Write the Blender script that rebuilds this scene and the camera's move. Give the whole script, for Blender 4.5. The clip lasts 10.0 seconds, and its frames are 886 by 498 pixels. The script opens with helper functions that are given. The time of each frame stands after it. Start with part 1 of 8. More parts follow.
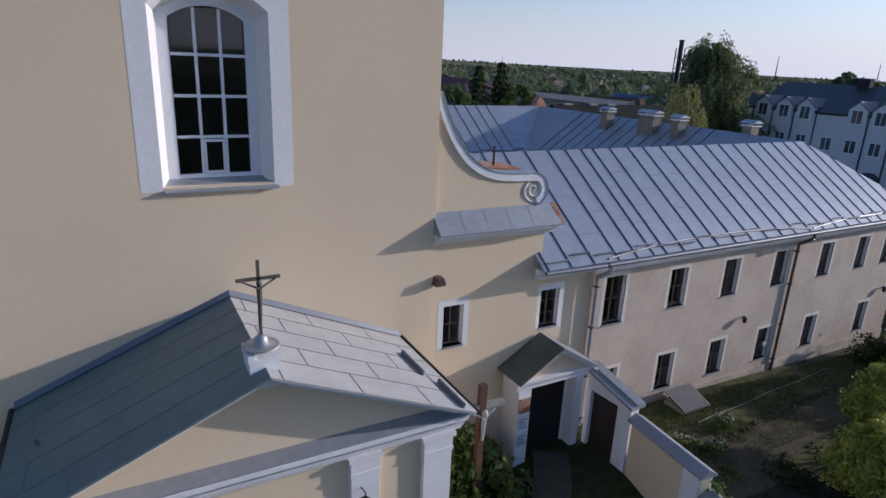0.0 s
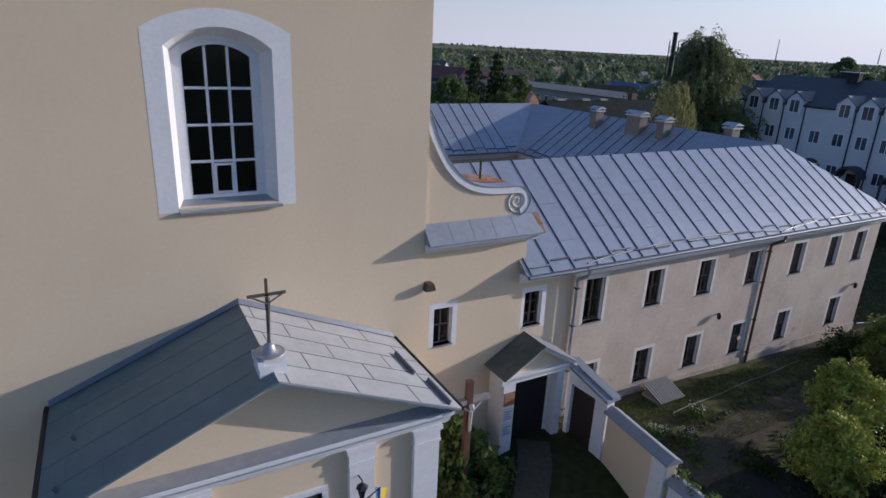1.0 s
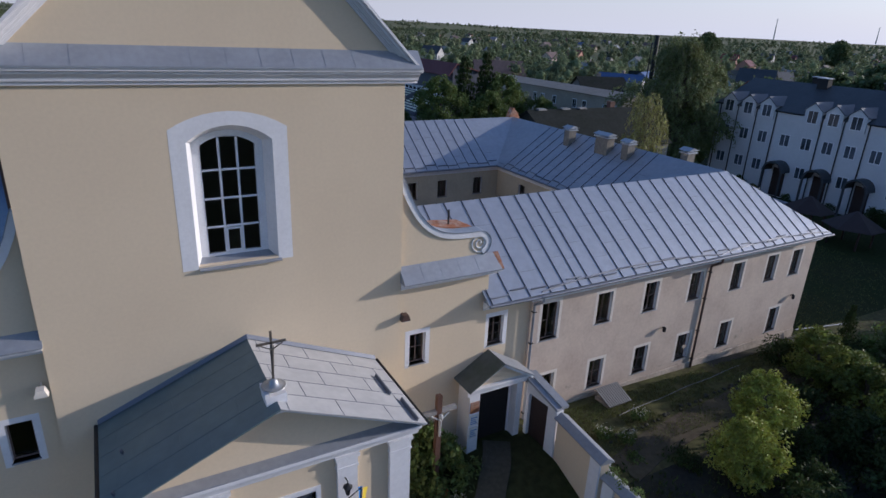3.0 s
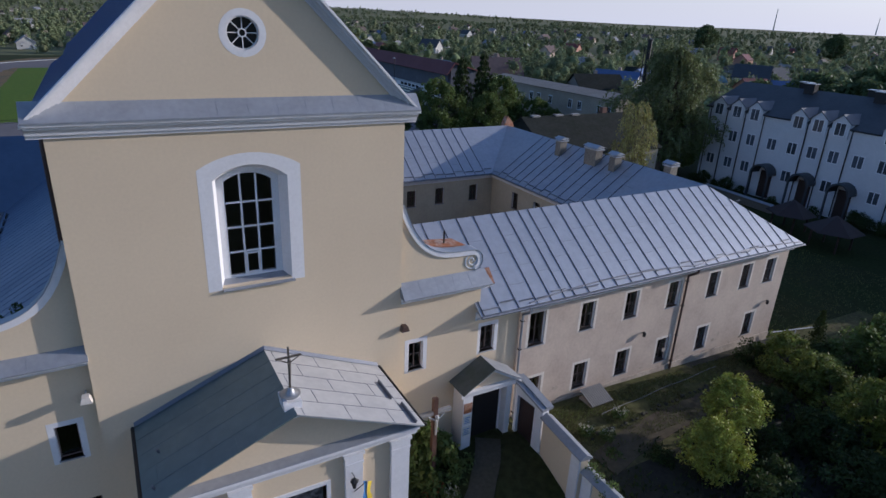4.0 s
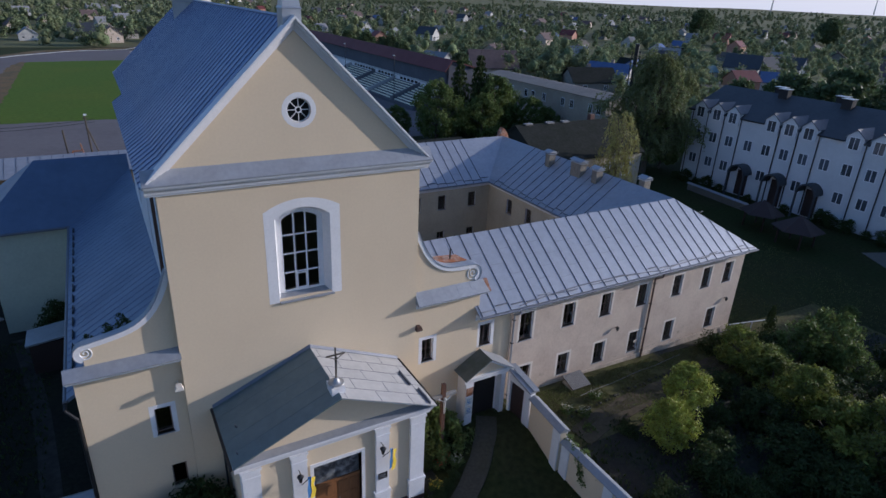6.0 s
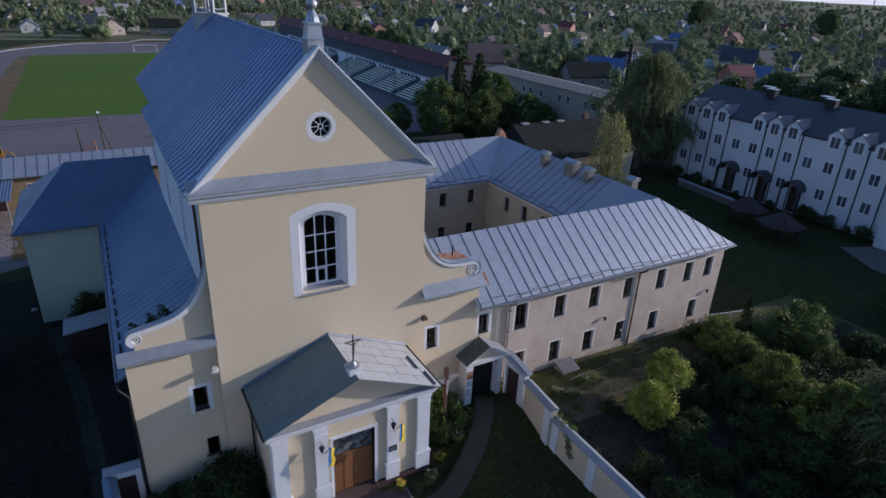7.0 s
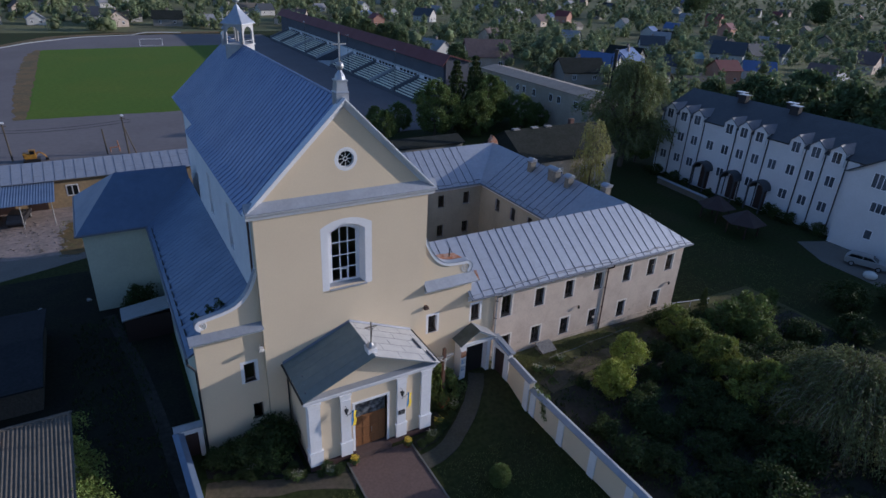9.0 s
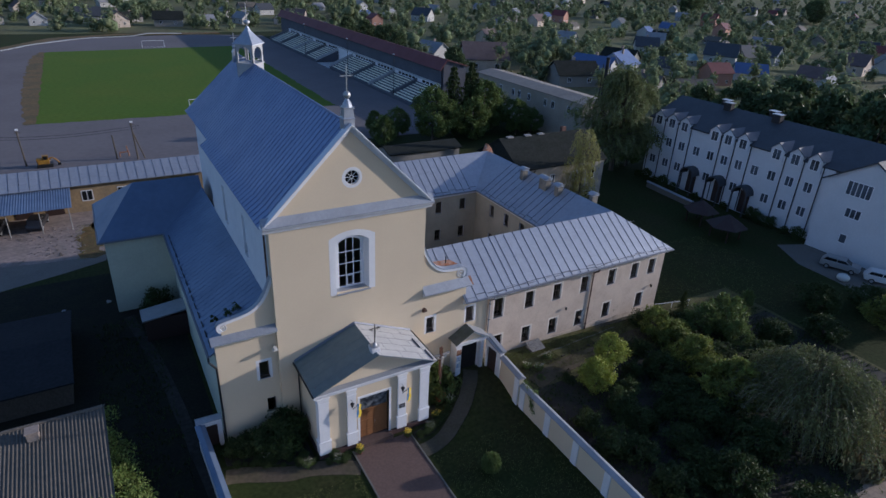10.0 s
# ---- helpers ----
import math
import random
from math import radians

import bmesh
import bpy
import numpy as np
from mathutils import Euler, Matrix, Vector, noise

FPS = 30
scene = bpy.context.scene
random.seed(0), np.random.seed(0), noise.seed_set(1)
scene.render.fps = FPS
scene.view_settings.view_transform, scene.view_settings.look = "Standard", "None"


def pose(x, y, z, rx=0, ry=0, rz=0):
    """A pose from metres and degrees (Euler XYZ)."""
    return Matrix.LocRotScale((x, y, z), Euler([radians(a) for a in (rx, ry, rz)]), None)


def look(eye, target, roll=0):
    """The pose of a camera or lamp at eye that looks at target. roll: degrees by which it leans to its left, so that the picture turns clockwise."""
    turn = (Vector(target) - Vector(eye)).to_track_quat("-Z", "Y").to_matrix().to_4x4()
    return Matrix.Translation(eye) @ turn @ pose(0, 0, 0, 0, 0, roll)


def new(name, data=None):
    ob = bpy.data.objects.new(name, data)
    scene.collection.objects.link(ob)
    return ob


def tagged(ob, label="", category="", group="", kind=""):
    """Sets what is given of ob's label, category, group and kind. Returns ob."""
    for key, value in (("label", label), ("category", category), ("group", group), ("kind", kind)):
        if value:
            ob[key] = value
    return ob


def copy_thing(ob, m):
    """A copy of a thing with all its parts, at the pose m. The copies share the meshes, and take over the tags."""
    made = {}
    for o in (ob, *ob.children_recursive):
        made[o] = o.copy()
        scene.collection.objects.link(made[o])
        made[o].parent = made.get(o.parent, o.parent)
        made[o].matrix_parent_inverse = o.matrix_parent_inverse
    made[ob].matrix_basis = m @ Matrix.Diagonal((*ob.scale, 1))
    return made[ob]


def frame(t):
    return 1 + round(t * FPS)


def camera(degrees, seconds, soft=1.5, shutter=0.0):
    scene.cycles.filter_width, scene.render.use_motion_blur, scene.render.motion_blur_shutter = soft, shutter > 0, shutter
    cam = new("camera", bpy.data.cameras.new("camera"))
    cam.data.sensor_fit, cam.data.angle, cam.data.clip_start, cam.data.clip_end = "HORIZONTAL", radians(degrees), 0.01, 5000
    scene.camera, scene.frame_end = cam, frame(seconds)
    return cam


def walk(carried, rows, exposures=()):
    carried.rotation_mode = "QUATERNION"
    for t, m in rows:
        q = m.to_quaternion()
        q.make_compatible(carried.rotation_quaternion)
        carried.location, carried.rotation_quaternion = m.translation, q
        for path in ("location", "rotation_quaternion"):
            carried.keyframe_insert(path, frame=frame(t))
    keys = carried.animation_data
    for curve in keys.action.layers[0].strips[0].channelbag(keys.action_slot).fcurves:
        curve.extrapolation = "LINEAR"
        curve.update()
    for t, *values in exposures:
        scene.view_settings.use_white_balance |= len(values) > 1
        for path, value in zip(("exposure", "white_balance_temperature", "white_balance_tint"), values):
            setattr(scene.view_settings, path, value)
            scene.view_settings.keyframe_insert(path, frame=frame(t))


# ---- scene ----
SKY, SUN = 0.168, 3.95
EXPOSURES = ((0.0, -0.12, 5800, 18), (5.0, -0.1, 5720, 18), (10.0, -0.09, 5690, 18))
cam = camera(73.0, 10.0)
PATH = [
    (0, (-2.264, -14.922, 14.049), (-1.335, -13.254, 13.455), 2.6),
    (0.5, (-2.509, -15.474, 14.649), (-1.578, -13.815, 14.031), 2.7),
    (1, (-2.671, -16.161, 15.245), (-1.743, -14.509, 14.604), 2.6),
    (1.5, (-2.799, -16.885, 15.795), (-1.872, -15.239, 15.139), 2.5),
    (2, (-2.958, -17.677, 16.715), (-2.029, -16.04, 16.041), 2.7),
    (2.5, (-3.103, -18.33, 17.609), (-2.173, -16.698, 16.923), 2.6),
    (4, (-4.274, -20.773, 20.506), (-3.344, -19.159, 19.78), 2.7),
    (4.5, (-4.867, -21.635, 21.43), (-3.936, -20.026, 20.692), 2.6),
    (5, (-5.606, -22.6, 22.447), (-4.675, -20.999, 21.693), 2.7),
    (5.5, (-6.432, -23.707, 23.429), (-5.501, -22.111, 22.663), 2.6),
    (7, (-9.192, -27.481, 26.183), (-8.262, -25.906, 25.374), 2.7),
    (7.5, (-10.04, -28.815, 27.144), (-9.112, -27.246, 26.32), 2.7),
    (8, (-10.956, -30.29, 28.179), (-10.03, -28.728, 27.342), 2.7),
    (8.5, (-11.824, -31.748, 29.287), (-10.898, -30.191, 28.439), 2.8),
    (9, (-12.723, -33.221, 30.563), (-11.795, -31.669, 29.708), 2.8),
    (9.5, (-13.512, -34.534, 31.841), (-12.582, -32.988, 30.979), 2.9),
    (10, (-14.334, -36.006, 33.091), (-13.403, -34.463, 32.225), 2.9),
]
walk(cam, [(t, look(eye, target, roll)) for t, eye, target, roll in PATH], EXPOSURES)

# ---- world and sun ----
SUN_TO = Vector((3.9, -1.0, 1.0)).normalized()
world = bpy.data.worlds.new("sky")
scene.world = world
world.use_nodes = True
wn = world.node_tree
sky = wn.nodes.new("ShaderNodeTexSky")
sky.sky_type = "NISHITA"
sky.sun_disc = False
sky.sun_elevation = math.asin(SUN_TO.z)
sky.sun_rotation = math.atan2(SUN_TO.x, SUN_TO.y)
sky.air_density, sky.dust_density, sky.ozone_density = 1.0, 1.1, 3.3
# the pale summer haze that lies low all round the horizon
sky_co, sky_xyz = wn.nodes.new("ShaderNodeTexCoord"), wn.nodes.new("ShaderNodeSeparateXYZ")
wn.links.new(sky_co.outputs["Generated"], sky_xyz.inputs[0])
sky_fade = wn.nodes.new("ShaderNodeMapRange")
sky_fade.interpolation_type = "SMOOTHSTEP"
sky_fade.inputs[1].default_value, sky_fade.inputs[2].default_value = -0.02, 0.19
sky_fade.inputs[3].default_value, sky_fade.inputs[4].default_value = 0.96, 0.0
wn.links.new(sky_xyz.outputs["Z"], sky_fade.inputs[0])
sky_mix = wn.nodes.new("ShaderNodeMix")
sky_mix.data_type = "RGBA"
# brighter towards the sun
sky_dot, sky_glow, sky_haze = wn.nodes.new("ShaderNodeVectorMath"), wn.nodes.new("ShaderNodeMapRange"), wn.nodes.new("ShaderNodeVectorMath")
sky_dot.operation, sky_haze.operation = "DOT_PRODUCT", "SCALE"
sky_dot.inputs[1].default_value = (0.97, -0.25, 0)
wn.links.new(sky_co.outputs["Generated"], sky_dot.inputs[0])
sky_glow.inputs[1].default_value = -1.0
sky_glow.inputs[3].default_value, sky_glow.inputs[4].default_value = 0.62, 1.2
wn.links.new(sky_dot.outputs["Value"], sky_glow.inputs[0])
sky_haze.inputs[0].default_value = (4.15, 4.2, 4.4)
wn.links.new(sky_glow.outputs[0], sky_haze.inputs["Scale"])
wn.links.new(sky_haze.outputs[0], sky_mix.inputs[7])
wn.links.new(sky_fade.outputs[0], sky_mix.inputs[0])
wn.links.new(sky.outputs[0], sky_mix.inputs[6])
wn.links.new(sky_mix.outputs[2], wn.nodes["Background"].inputs[0])
wn.nodes["Background"].inputs[1].default_value = SKY
sun = new("sun", bpy.data.lights.new("sun", "SUN"))
sun.data.energy, sun.data.angle, sun.data.color = SUN, radians(0.6), (1.0, 0.91, 0.77)
sun.matrix_world = look(SUN_TO * 200, (0, 0, 0))


# ---- materials ----
def material(name, base, rough=0.8, metal=0.0, vary=0.12, grain=6.0, patch=0.35, bump=0.15, second=None, amount=0.3, per="", spec=0.5, leafy=0.0, stretch=(1, 1, 1), relief=0.05):
    """A surface with grain and larger patches; per: 'object' or 'island' varies it from piece to piece."""
    m = bpy.data.materials.new(name)
    m.use_nodes = True
    n, l = m.node_tree.nodes, m.node_tree.links
    b = n["Principled BSDF"]
    co = n.new("ShaderNodeTexCoord")
    mp = n.new("ShaderNodeMapping")
    mp.inputs["Scale"].default_value = stretch
    geo = n.new("ShaderNodeNewGeometry")
    l.new(geo.outputs["Position"], mp.inputs[0])
    fine, wide = n.new("ShaderNodeTexNoise"), n.new("ShaderNodeTexNoise")
    fine.inputs["Scale"].default_value, fine.inputs["Detail"].default_value = grain, 5.0
    wide.inputs["Scale"].default_value, wide.inputs["Detail"].default_value = patch, 6.0
    wide.inputs["Roughness"].default_value = 0.6
    l.new(mp.outputs[0], fine.inputs["Vector"])
    l.new(mp.outputs[0], wide.inputs["Vector"])
    ramp = n.new("ShaderNodeMapRange")
    ramp.inputs[1].default_value, ramp.inputs[2].default_value = 0.42, 0.68
    ramp.inputs[4].default_value = amount
    l.new(wide.outputs[0], ramp.inputs[0])
    mix = n.new("ShaderNodeMix")
    mix.data_type = "RGBA"
    mix.inputs[6].default_value = (*base, 1)
    mix.inputs[7].default_value = (*(second or [c * 0.72 for c in base]), 1)
    l.new(ramp.outputs[0], mix.inputs[0])
    val = n.new("ShaderNodeMapRange")
    val.inputs[1].default_value, val.inputs[2].default_value = 0.25, 0.75
    val.inputs[3].default_value, val.inputs[4].default_value = 1 - vary, 1 + vary
    l.new(fine.outputs[0], val.inputs[0])
    hsv = n.new("ShaderNodeHueSaturation")
    l.new(mix.outputs[2], hsv.inputs["Color"])
    last = val.outputs[0]
    if per:
        pick = n.new("ShaderNodeObjectInfo").outputs["Random"] if per == "object" else geo.outputs["Random Per Island"]
        pr = n.new("ShaderNodeMapRange")
        pr.inputs[3].default_value, pr.inputs[4].default_value = 0.72, 1.3
        l.new(pick, pr.inputs[0])
        mul = n.new("ShaderNodeMath")
        mul.operation = "MULTIPLY"
        l.new(last, mul.inputs[0])
        l.new(pr.outputs[0], mul.inputs[1])
        last = mul.outputs[0]
        if leafy:
            hr = n.new("ShaderNodeMapRange")
            hr.inputs[3].default_value, hr.inputs[4].default_value = 0.475, 0.52
            l.new(pick, hr.inputs[0])
            l.new(hr.outputs[0], hsv.inputs["Hue"])
    l.new(last, hsv.inputs["Value"])
    l.new(hsv.outputs[0], b.inputs["Base Color"])
    b.inputs["Metallic"].default_value = metal
    b.inputs["Specular IOR Level"].default_value = spec
    rr = n.new("ShaderNodeMapRange")
    rr.inputs[3].default_value, rr.inputs[4].default_value = max(0.02, rough - 0.1), min(1, rough + 0.1)
    l.new(wide.outputs[0], rr.inputs[0])
    l.new(rr.outputs[0], b.inputs["Roughness"])
    if bump:
        bp = n.new("ShaderNodeBump")
        bp.inputs["Strength"].default_value, bp.inputs["Distance"].default_value = bump, relief
        l.new(fine.outputs[0], bp.inputs["Height"])
        l.new(bp.outputs[0], b.inputs["Normal"])
    if leafy:
        tr, mx = n.new("ShaderNodeBsdfTranslucent"), n.new("ShaderNodeMixShader")
        l.new(hsv.outputs[0], tr.inputs[0])
        mx.inputs[0].default_value = leafy
        l.new(b.outputs[0], mx.inputs[1])
        l.new(tr.outputs[0], mx.inputs[2])
        l.new(mx.outputs[0], n["Material Output"].inputs[0])
    return m


def plain(name, base, rough=0.5, metal=0.0):
    return material(name, base, rough, metal, vary=0.06, grain=15, patch=1.2, bump=0.05, amount=0.15)


CREAM = material("cream_stucco", (0.67, 0.545, 0.385), 0.9, vary=0.03, grain=9, patch=0.22, bump=0.025, second=(0.61, 0.49, 0.345), amount=0.5)
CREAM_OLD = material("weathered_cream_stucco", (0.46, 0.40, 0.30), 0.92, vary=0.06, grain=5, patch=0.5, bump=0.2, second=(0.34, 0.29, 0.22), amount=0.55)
PINKISH = material("pale_cream_stucco", (0.55, 0.45, 0.365), 0.9, vary=0.07, grain=7, patch=0.55, bump=0.08, second=(0.42, 0.33, 0.27), amount=0.7)
WHITE = material("white_lime_paint", (0.72, 0.71, 0.72), 0.8, vary=0.05, grain=8, patch=0.7, bump=0.1, amount=0.25)
GREENISH = material("pale_green_stucco", (0.50, 0.52, 0.42), 0.9, vary=0.06, grain=6, patch=0.4, bump=0.15, amount=0.3)
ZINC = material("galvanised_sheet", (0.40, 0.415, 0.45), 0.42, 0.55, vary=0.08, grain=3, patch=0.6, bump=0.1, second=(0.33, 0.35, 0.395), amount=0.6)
SHEET_PALE = material("pale_matte_sheet", (0.43, 0.425, 0.42), 0.65, 0.1, vary=0.07, grain=3, patch=0.7, bump=0.08, second=(0.35, 0.345, 0.35), amount=0.6)
# nave sheet: the sky's blue on the shaded slope is put into the base
ZINC_DARK = material("sky_tinted_blue_sheet", (0.178, 0.232, 0.375), 0.45, 0.5, vary=0.08, grain=2, patch=0.35, bump=0.1, second=(0.135, 0.18, 0.305), amount=0.5)
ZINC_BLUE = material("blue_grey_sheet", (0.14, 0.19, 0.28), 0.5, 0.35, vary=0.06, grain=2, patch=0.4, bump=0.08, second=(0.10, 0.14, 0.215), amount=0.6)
SEAM = plain("dark_seam_metal", (0.055, 0.06, 0.075), 0.5, 0.4)
SEAM_BLUE = plain("blue_seam_metal", (0.125, 0.165, 0.28), 0.45, 0.4)
FLASH = material("grey_flashing", (0.335, 0.35, 0.38), 0.5, 0.4, vary=0.08, grain=5, patch=0.9, bump=0.1, amount=0.45)
RUST = material("rusty_sheet", (0.30, 0.105, 0.04), 0.85, vary=0.3, grain=5, patch=2.5, second=(0.33, 0.27, 0.23), amount=0.9)
GLASS_DARK = bpy.data.materials.new("window_glass")
GLASS_DARK.use_nodes = True
_g = GLASS_DARK.node_tree.nodes["Principled BSDF"]
_g.inputs["Base Color"].default_value = (0.012, 0.014, 0.017, 1)
_g.inputs["Roughness"].default_value = 0.04
FRAME_WHITE = plain("white_window_frame", (0.74, 0.74, 0.76), 0.4)
FRAME_BROWN = plain("brown_window_frame", (0.16, 0.11, 0.09), 0.6)
PIPE = plain("brown_drainpipe_metal", (0.10, 0.06, 0.05), 0.5, 0.2)
GUTTER = plain("grey_gutter_metal", (0.17, 0.18, 0.21), 0.5, 0.4)
OAK = material("varnished_oak", (0.25, 0.108, 0.042), 0.45, vary=0.2, grain=4, patch=1.5, bump=0.2, stretch=(6, 6, 0.8), amount=0.5)
PLINTH = material("dark_red_plinth", (0.06, 0.03, 0.028), 0.85, vary=0.15, grain=6, bump=0.2)
DARK_GATE = plain("dark_brown_gate_paint", (0.035, 0.018, 0.015), 0.6)
IRON = plain("black_iron", (0.02, 0.02, 0.022), 0.5, 0.3)
STEEL = plain("dull_steel", (0.42, 0.42, 0.42), 0.5, 0.7)
GRASS = material("lawn_grass", (0.03, 0.04, 0.012), 0.95, vary=0.35, grain=3.0, patch=0.13, bump=0.6, second=(0.045, 0.042, 0.019), amount=0.7, spec=0.1)
PITCH = material("football_turf", (0.080, 0.135, 0.019), 0.95, vary=0.15, grain=1.2, patch=0.05, bump=0.3, second=(0.108, 0.142, 0.024), amount=0.6, spec=0.1)
TRACK = material("grey_running_track", (0.165, 0.15, 0.152), 0.9, vary=0.08, grain=1.0, patch=0.05, bump=0.1, amount=0.4, spec=0.1)
EARTH = material("trodden_earth", (0.10, 0.08, 0.058), 0.95, vary=0.25, grain=3, patch=0.4, bump=0.5, second=(0.08, 0.075, 0.04), amount=0.7, spec=0.1)
CONCRETE = material("pale_concrete", (0.15, 0.138, 0.12), 0.9, vary=0.12, grain=4, patch=0.4, bump=0.2, amount=0.4)
PAVER = material("red_grey_paving", (0.11, 0.068, 0.055), 0.85, vary=0.15, grain=5, patch=0.4, bump=0.2, per="object")
YARD = material("pink_gravel_yard", (0.27, 0.21, 0.185), 0.95, vary=0.25, grain=2.2, patch=0.5, bump=0.4, second=(0.15, 0.125, 0.105), amount=0.7)
SLATE = material("dark_blue_roof_tiles", (0.052, 0.056, 0.064), 0.6, vary=0.15, grain=3, patch=0.4, bump=0.3, amount=0.4)
OLD_SOOT = plain("sooty_chimney_brick", (0.028, 0.026, 0.027), 0.9)
CHIMNEY_OLD = material("stained_chimney_render", (0.20, 0.175, 0.14), 0.9, vary=0.25, grain=6, patch=1.2, bump=0.3)
TOWN_WHITE = material("chalky_house_walls", (0.46, 0.45, 0.43), 0.9, vary=0.15, grain=4, patch=0.4, bump=0.1)
BRICKY = material("chimney_brick", (0.30, 0.24, 0.20), 0.9, vary=0.2, grain=7, patch=1.5, bump=0.3)
FIBRO = material("weathered_fibre_cement", (0.115, 0.098, 0.080), 0.9, vary=0.2, grain=5, patch=0.8, bump=0.3, second=(0.08, 0.075, 0.065), amount=0.7)
BARK = material("grey_bark", (0.10, 0.08, 0.06), 0.95, vary=0.3, grain=9, patch=2, bump=0.6)
WOOD_DARK = material("dark_stained_wood", (0.095, 0.045, 0.03), 0.75, vary=0.2, grain=6, patch=2, bump=0.3, stretch=(5, 5, 0.7))
LEAF = material("green_leaves", (0.125, 0.17, 0.05), 0.6, vary=0.2, grain=1.5, patch=0.5, bump=0, per="island", leafy=0.3, second=(0.055, 0.08, 0.022), amount=0.6, spec=0.2)
LEAF_DARK = material("dark_green_leaves", (0.052, 0.075, 0.024), 0.65, vary=0.2, grain=1.5, patch=0.5, bump=0, per="island", leafy=0.25, amount=0.5, spec=0.2)
LEAF_LIME = material("yellow_green_leaves", (0.34, 0.36, 0.06), 0.55, vary=0.2, grain=1.5, patch=0.8, bump=0, per="island", leafy=0.15, second=(0.15, 0.19, 0.05), amount=0.7, spec=0.2)
LEAF_WILLOW = material("olive_willow_leaves", (0.14, 0.158, 0.068), 0.6, vary=0.2, grain=1.5, patch=0.5, bump=0, per="island", leafy=0.3, second=(0.075, 0.09, 0.04), amount=0.6, spec=0.2)
# porch slope turned from the sun: its shade is put into this colour
TEAL_SHADE = material("teal_shaded_sheet", (0.14, 0.195, 0.205), 0.5, 0.2, vary=0.08, grain=2.5, patch=0.5, bump=0.06, second=(0.105, 0.155, 0.18), amount=0.6)
DARK_SHEET = material("dark_green_grey_sheet", (0.10, 0.11, 0.10), 0.7, 0.1, vary=0.15, grain=4, patch=0.9, bump=0.15, second=(0.06, 0.075, 0.05), amount=0.7)
PALE_BAND = material("pale_band_paint", (0.68, 0.62, 0.55), 0.85, vary=0.06, grain=8, patch=0.8, bump=0.05, amount=0.35)
LEAF_BIRCH = material("yellowing_birch_leaves", (0.26, 0.25, 0.09), 0.6, vary=0.2, grain=1.5, patch=0.6, bump=0, per="island", leafy=0.3, second=(0.22, 0.23, 0.075), amount=0.6, spec=0.2)
LEAF_FAR = material("distant_foliage", (0.19, 0.215, 0.12), 0.9, vary=0.25, grain=0.5, patch=0.02, bump=1.0, relief=1.0, per="island", leafy=0.25, second=(0.10, 0.125, 0.066), amount=0.8, spec=0.1)
# leaf green brightened in patches to stand for sun on the garden row
LEAF_SUN = material("sun_brightened_fruit_leaves", (0.20, 0.23, 0.05), 0.6, vary=0.2, grain=1.5, patch=0.5, bump=0, per="island", leafy=0.3, second=(0.06, 0.082, 0.026), amount=0.85, spec=0.2)
LEAF_GROVE = material("grove_leaves", (0.095, 0.13, 0.058), 0.6, vary=0.2, grain=1.5, patch=0.5, bump=0, per="island", leafy=0.3, second=(0.055, 0.08, 0.034), amount=0.7, spec=0.15)
LEAF_TALL = material("tall_tree_leaves", (0.175, 0.20, 0.08), 0.6, vary=0.2, grain=1.5, patch=0.5, bump=0, per="island", leafy=0.3, second=(0.10, 0.12, 0.05), amount=0.7, spec=0.2)
LEAF_CREEPER = material("creeper_leaves", (0.17, 0.225, 0.06), 0.6, vary=0.2, grain=1.5, patch=0.8, bump=0, per="island", leafy=0.3, second=(0.07, 0.10, 0.03), amount=0.6, spec=0.2)
FIBRO_PALE = material("pale_corrugated_sheet", (0.27, 0.26, 0.25), 0.85, vary=0.15, grain=5, patch=0.8, bump=0.2, amount=0.4)
GARDENS = material("garden_meadow", (0.15, 0.155, 0.075), 0.95, vary=0.3, grain=0.6, patch=0.03, bump=0.2, second=(0.13, 0.11, 0.065), amount=0.8, spec=0.1)
BANK = material("garden_turf", (0.092, 0.092, 0.038), 0.95, vary=0.35, grain=3.0, patch=0.5, bump=0.6, second=(0.10, 0.085, 0.045), amount=0.8, spec=0.1)
LEAF_TOWN = material("town_tree_foliage", (0.20, 0.235, 0.125), 0.9, vary=0.2, grain=1.1, patch=0.03, bump=1.0, relief=0.6, per="island", leafy=0.3, second=(0.13, 0.16, 0.08), amount=0.8, spec=0.1)
GRAVEL = material("grey_brown_gravel", (0.068, 0.064, 0.05), 0.95, vary=0.2, grain=6, patch=0.6, bump=0.4, second=(0.06, 0.058, 0.036), amount=0.8, spec=0.2)
OCHRE = material("dirty_ochre_stucco", (0.30, 0.21, 0.115), 0.95, vary=0.15, grain=3, patch=0.5, bump=0.2, second=(0.17, 0.13, 0.09), amount=0.7)

GLASS = bpy.data.materials.new("clear_window_glass")
GLASS.use_nodes = True
_c = GLASS.node_tree.nodes["Principled BSDF"]
_c.inputs["Base Color"].default_value = (0.55, 0.6, 0.6, 1)
_c.inputs["Roughness"].default_value = 0.03
_c.inputs["Transmission Weight"].default_value = 1.0


# ---- building blocks ----
def thing(name, x, y, z, label, category, group="", kind=""):
    ob = new(name)
    ob.empty_display_size = 0.3
    ob.location = (x, y, z)
    return tagged(ob, label, category, group, kind)


def root_of(ob):
    while ob.parent:
        ob = ob.parent
    return ob


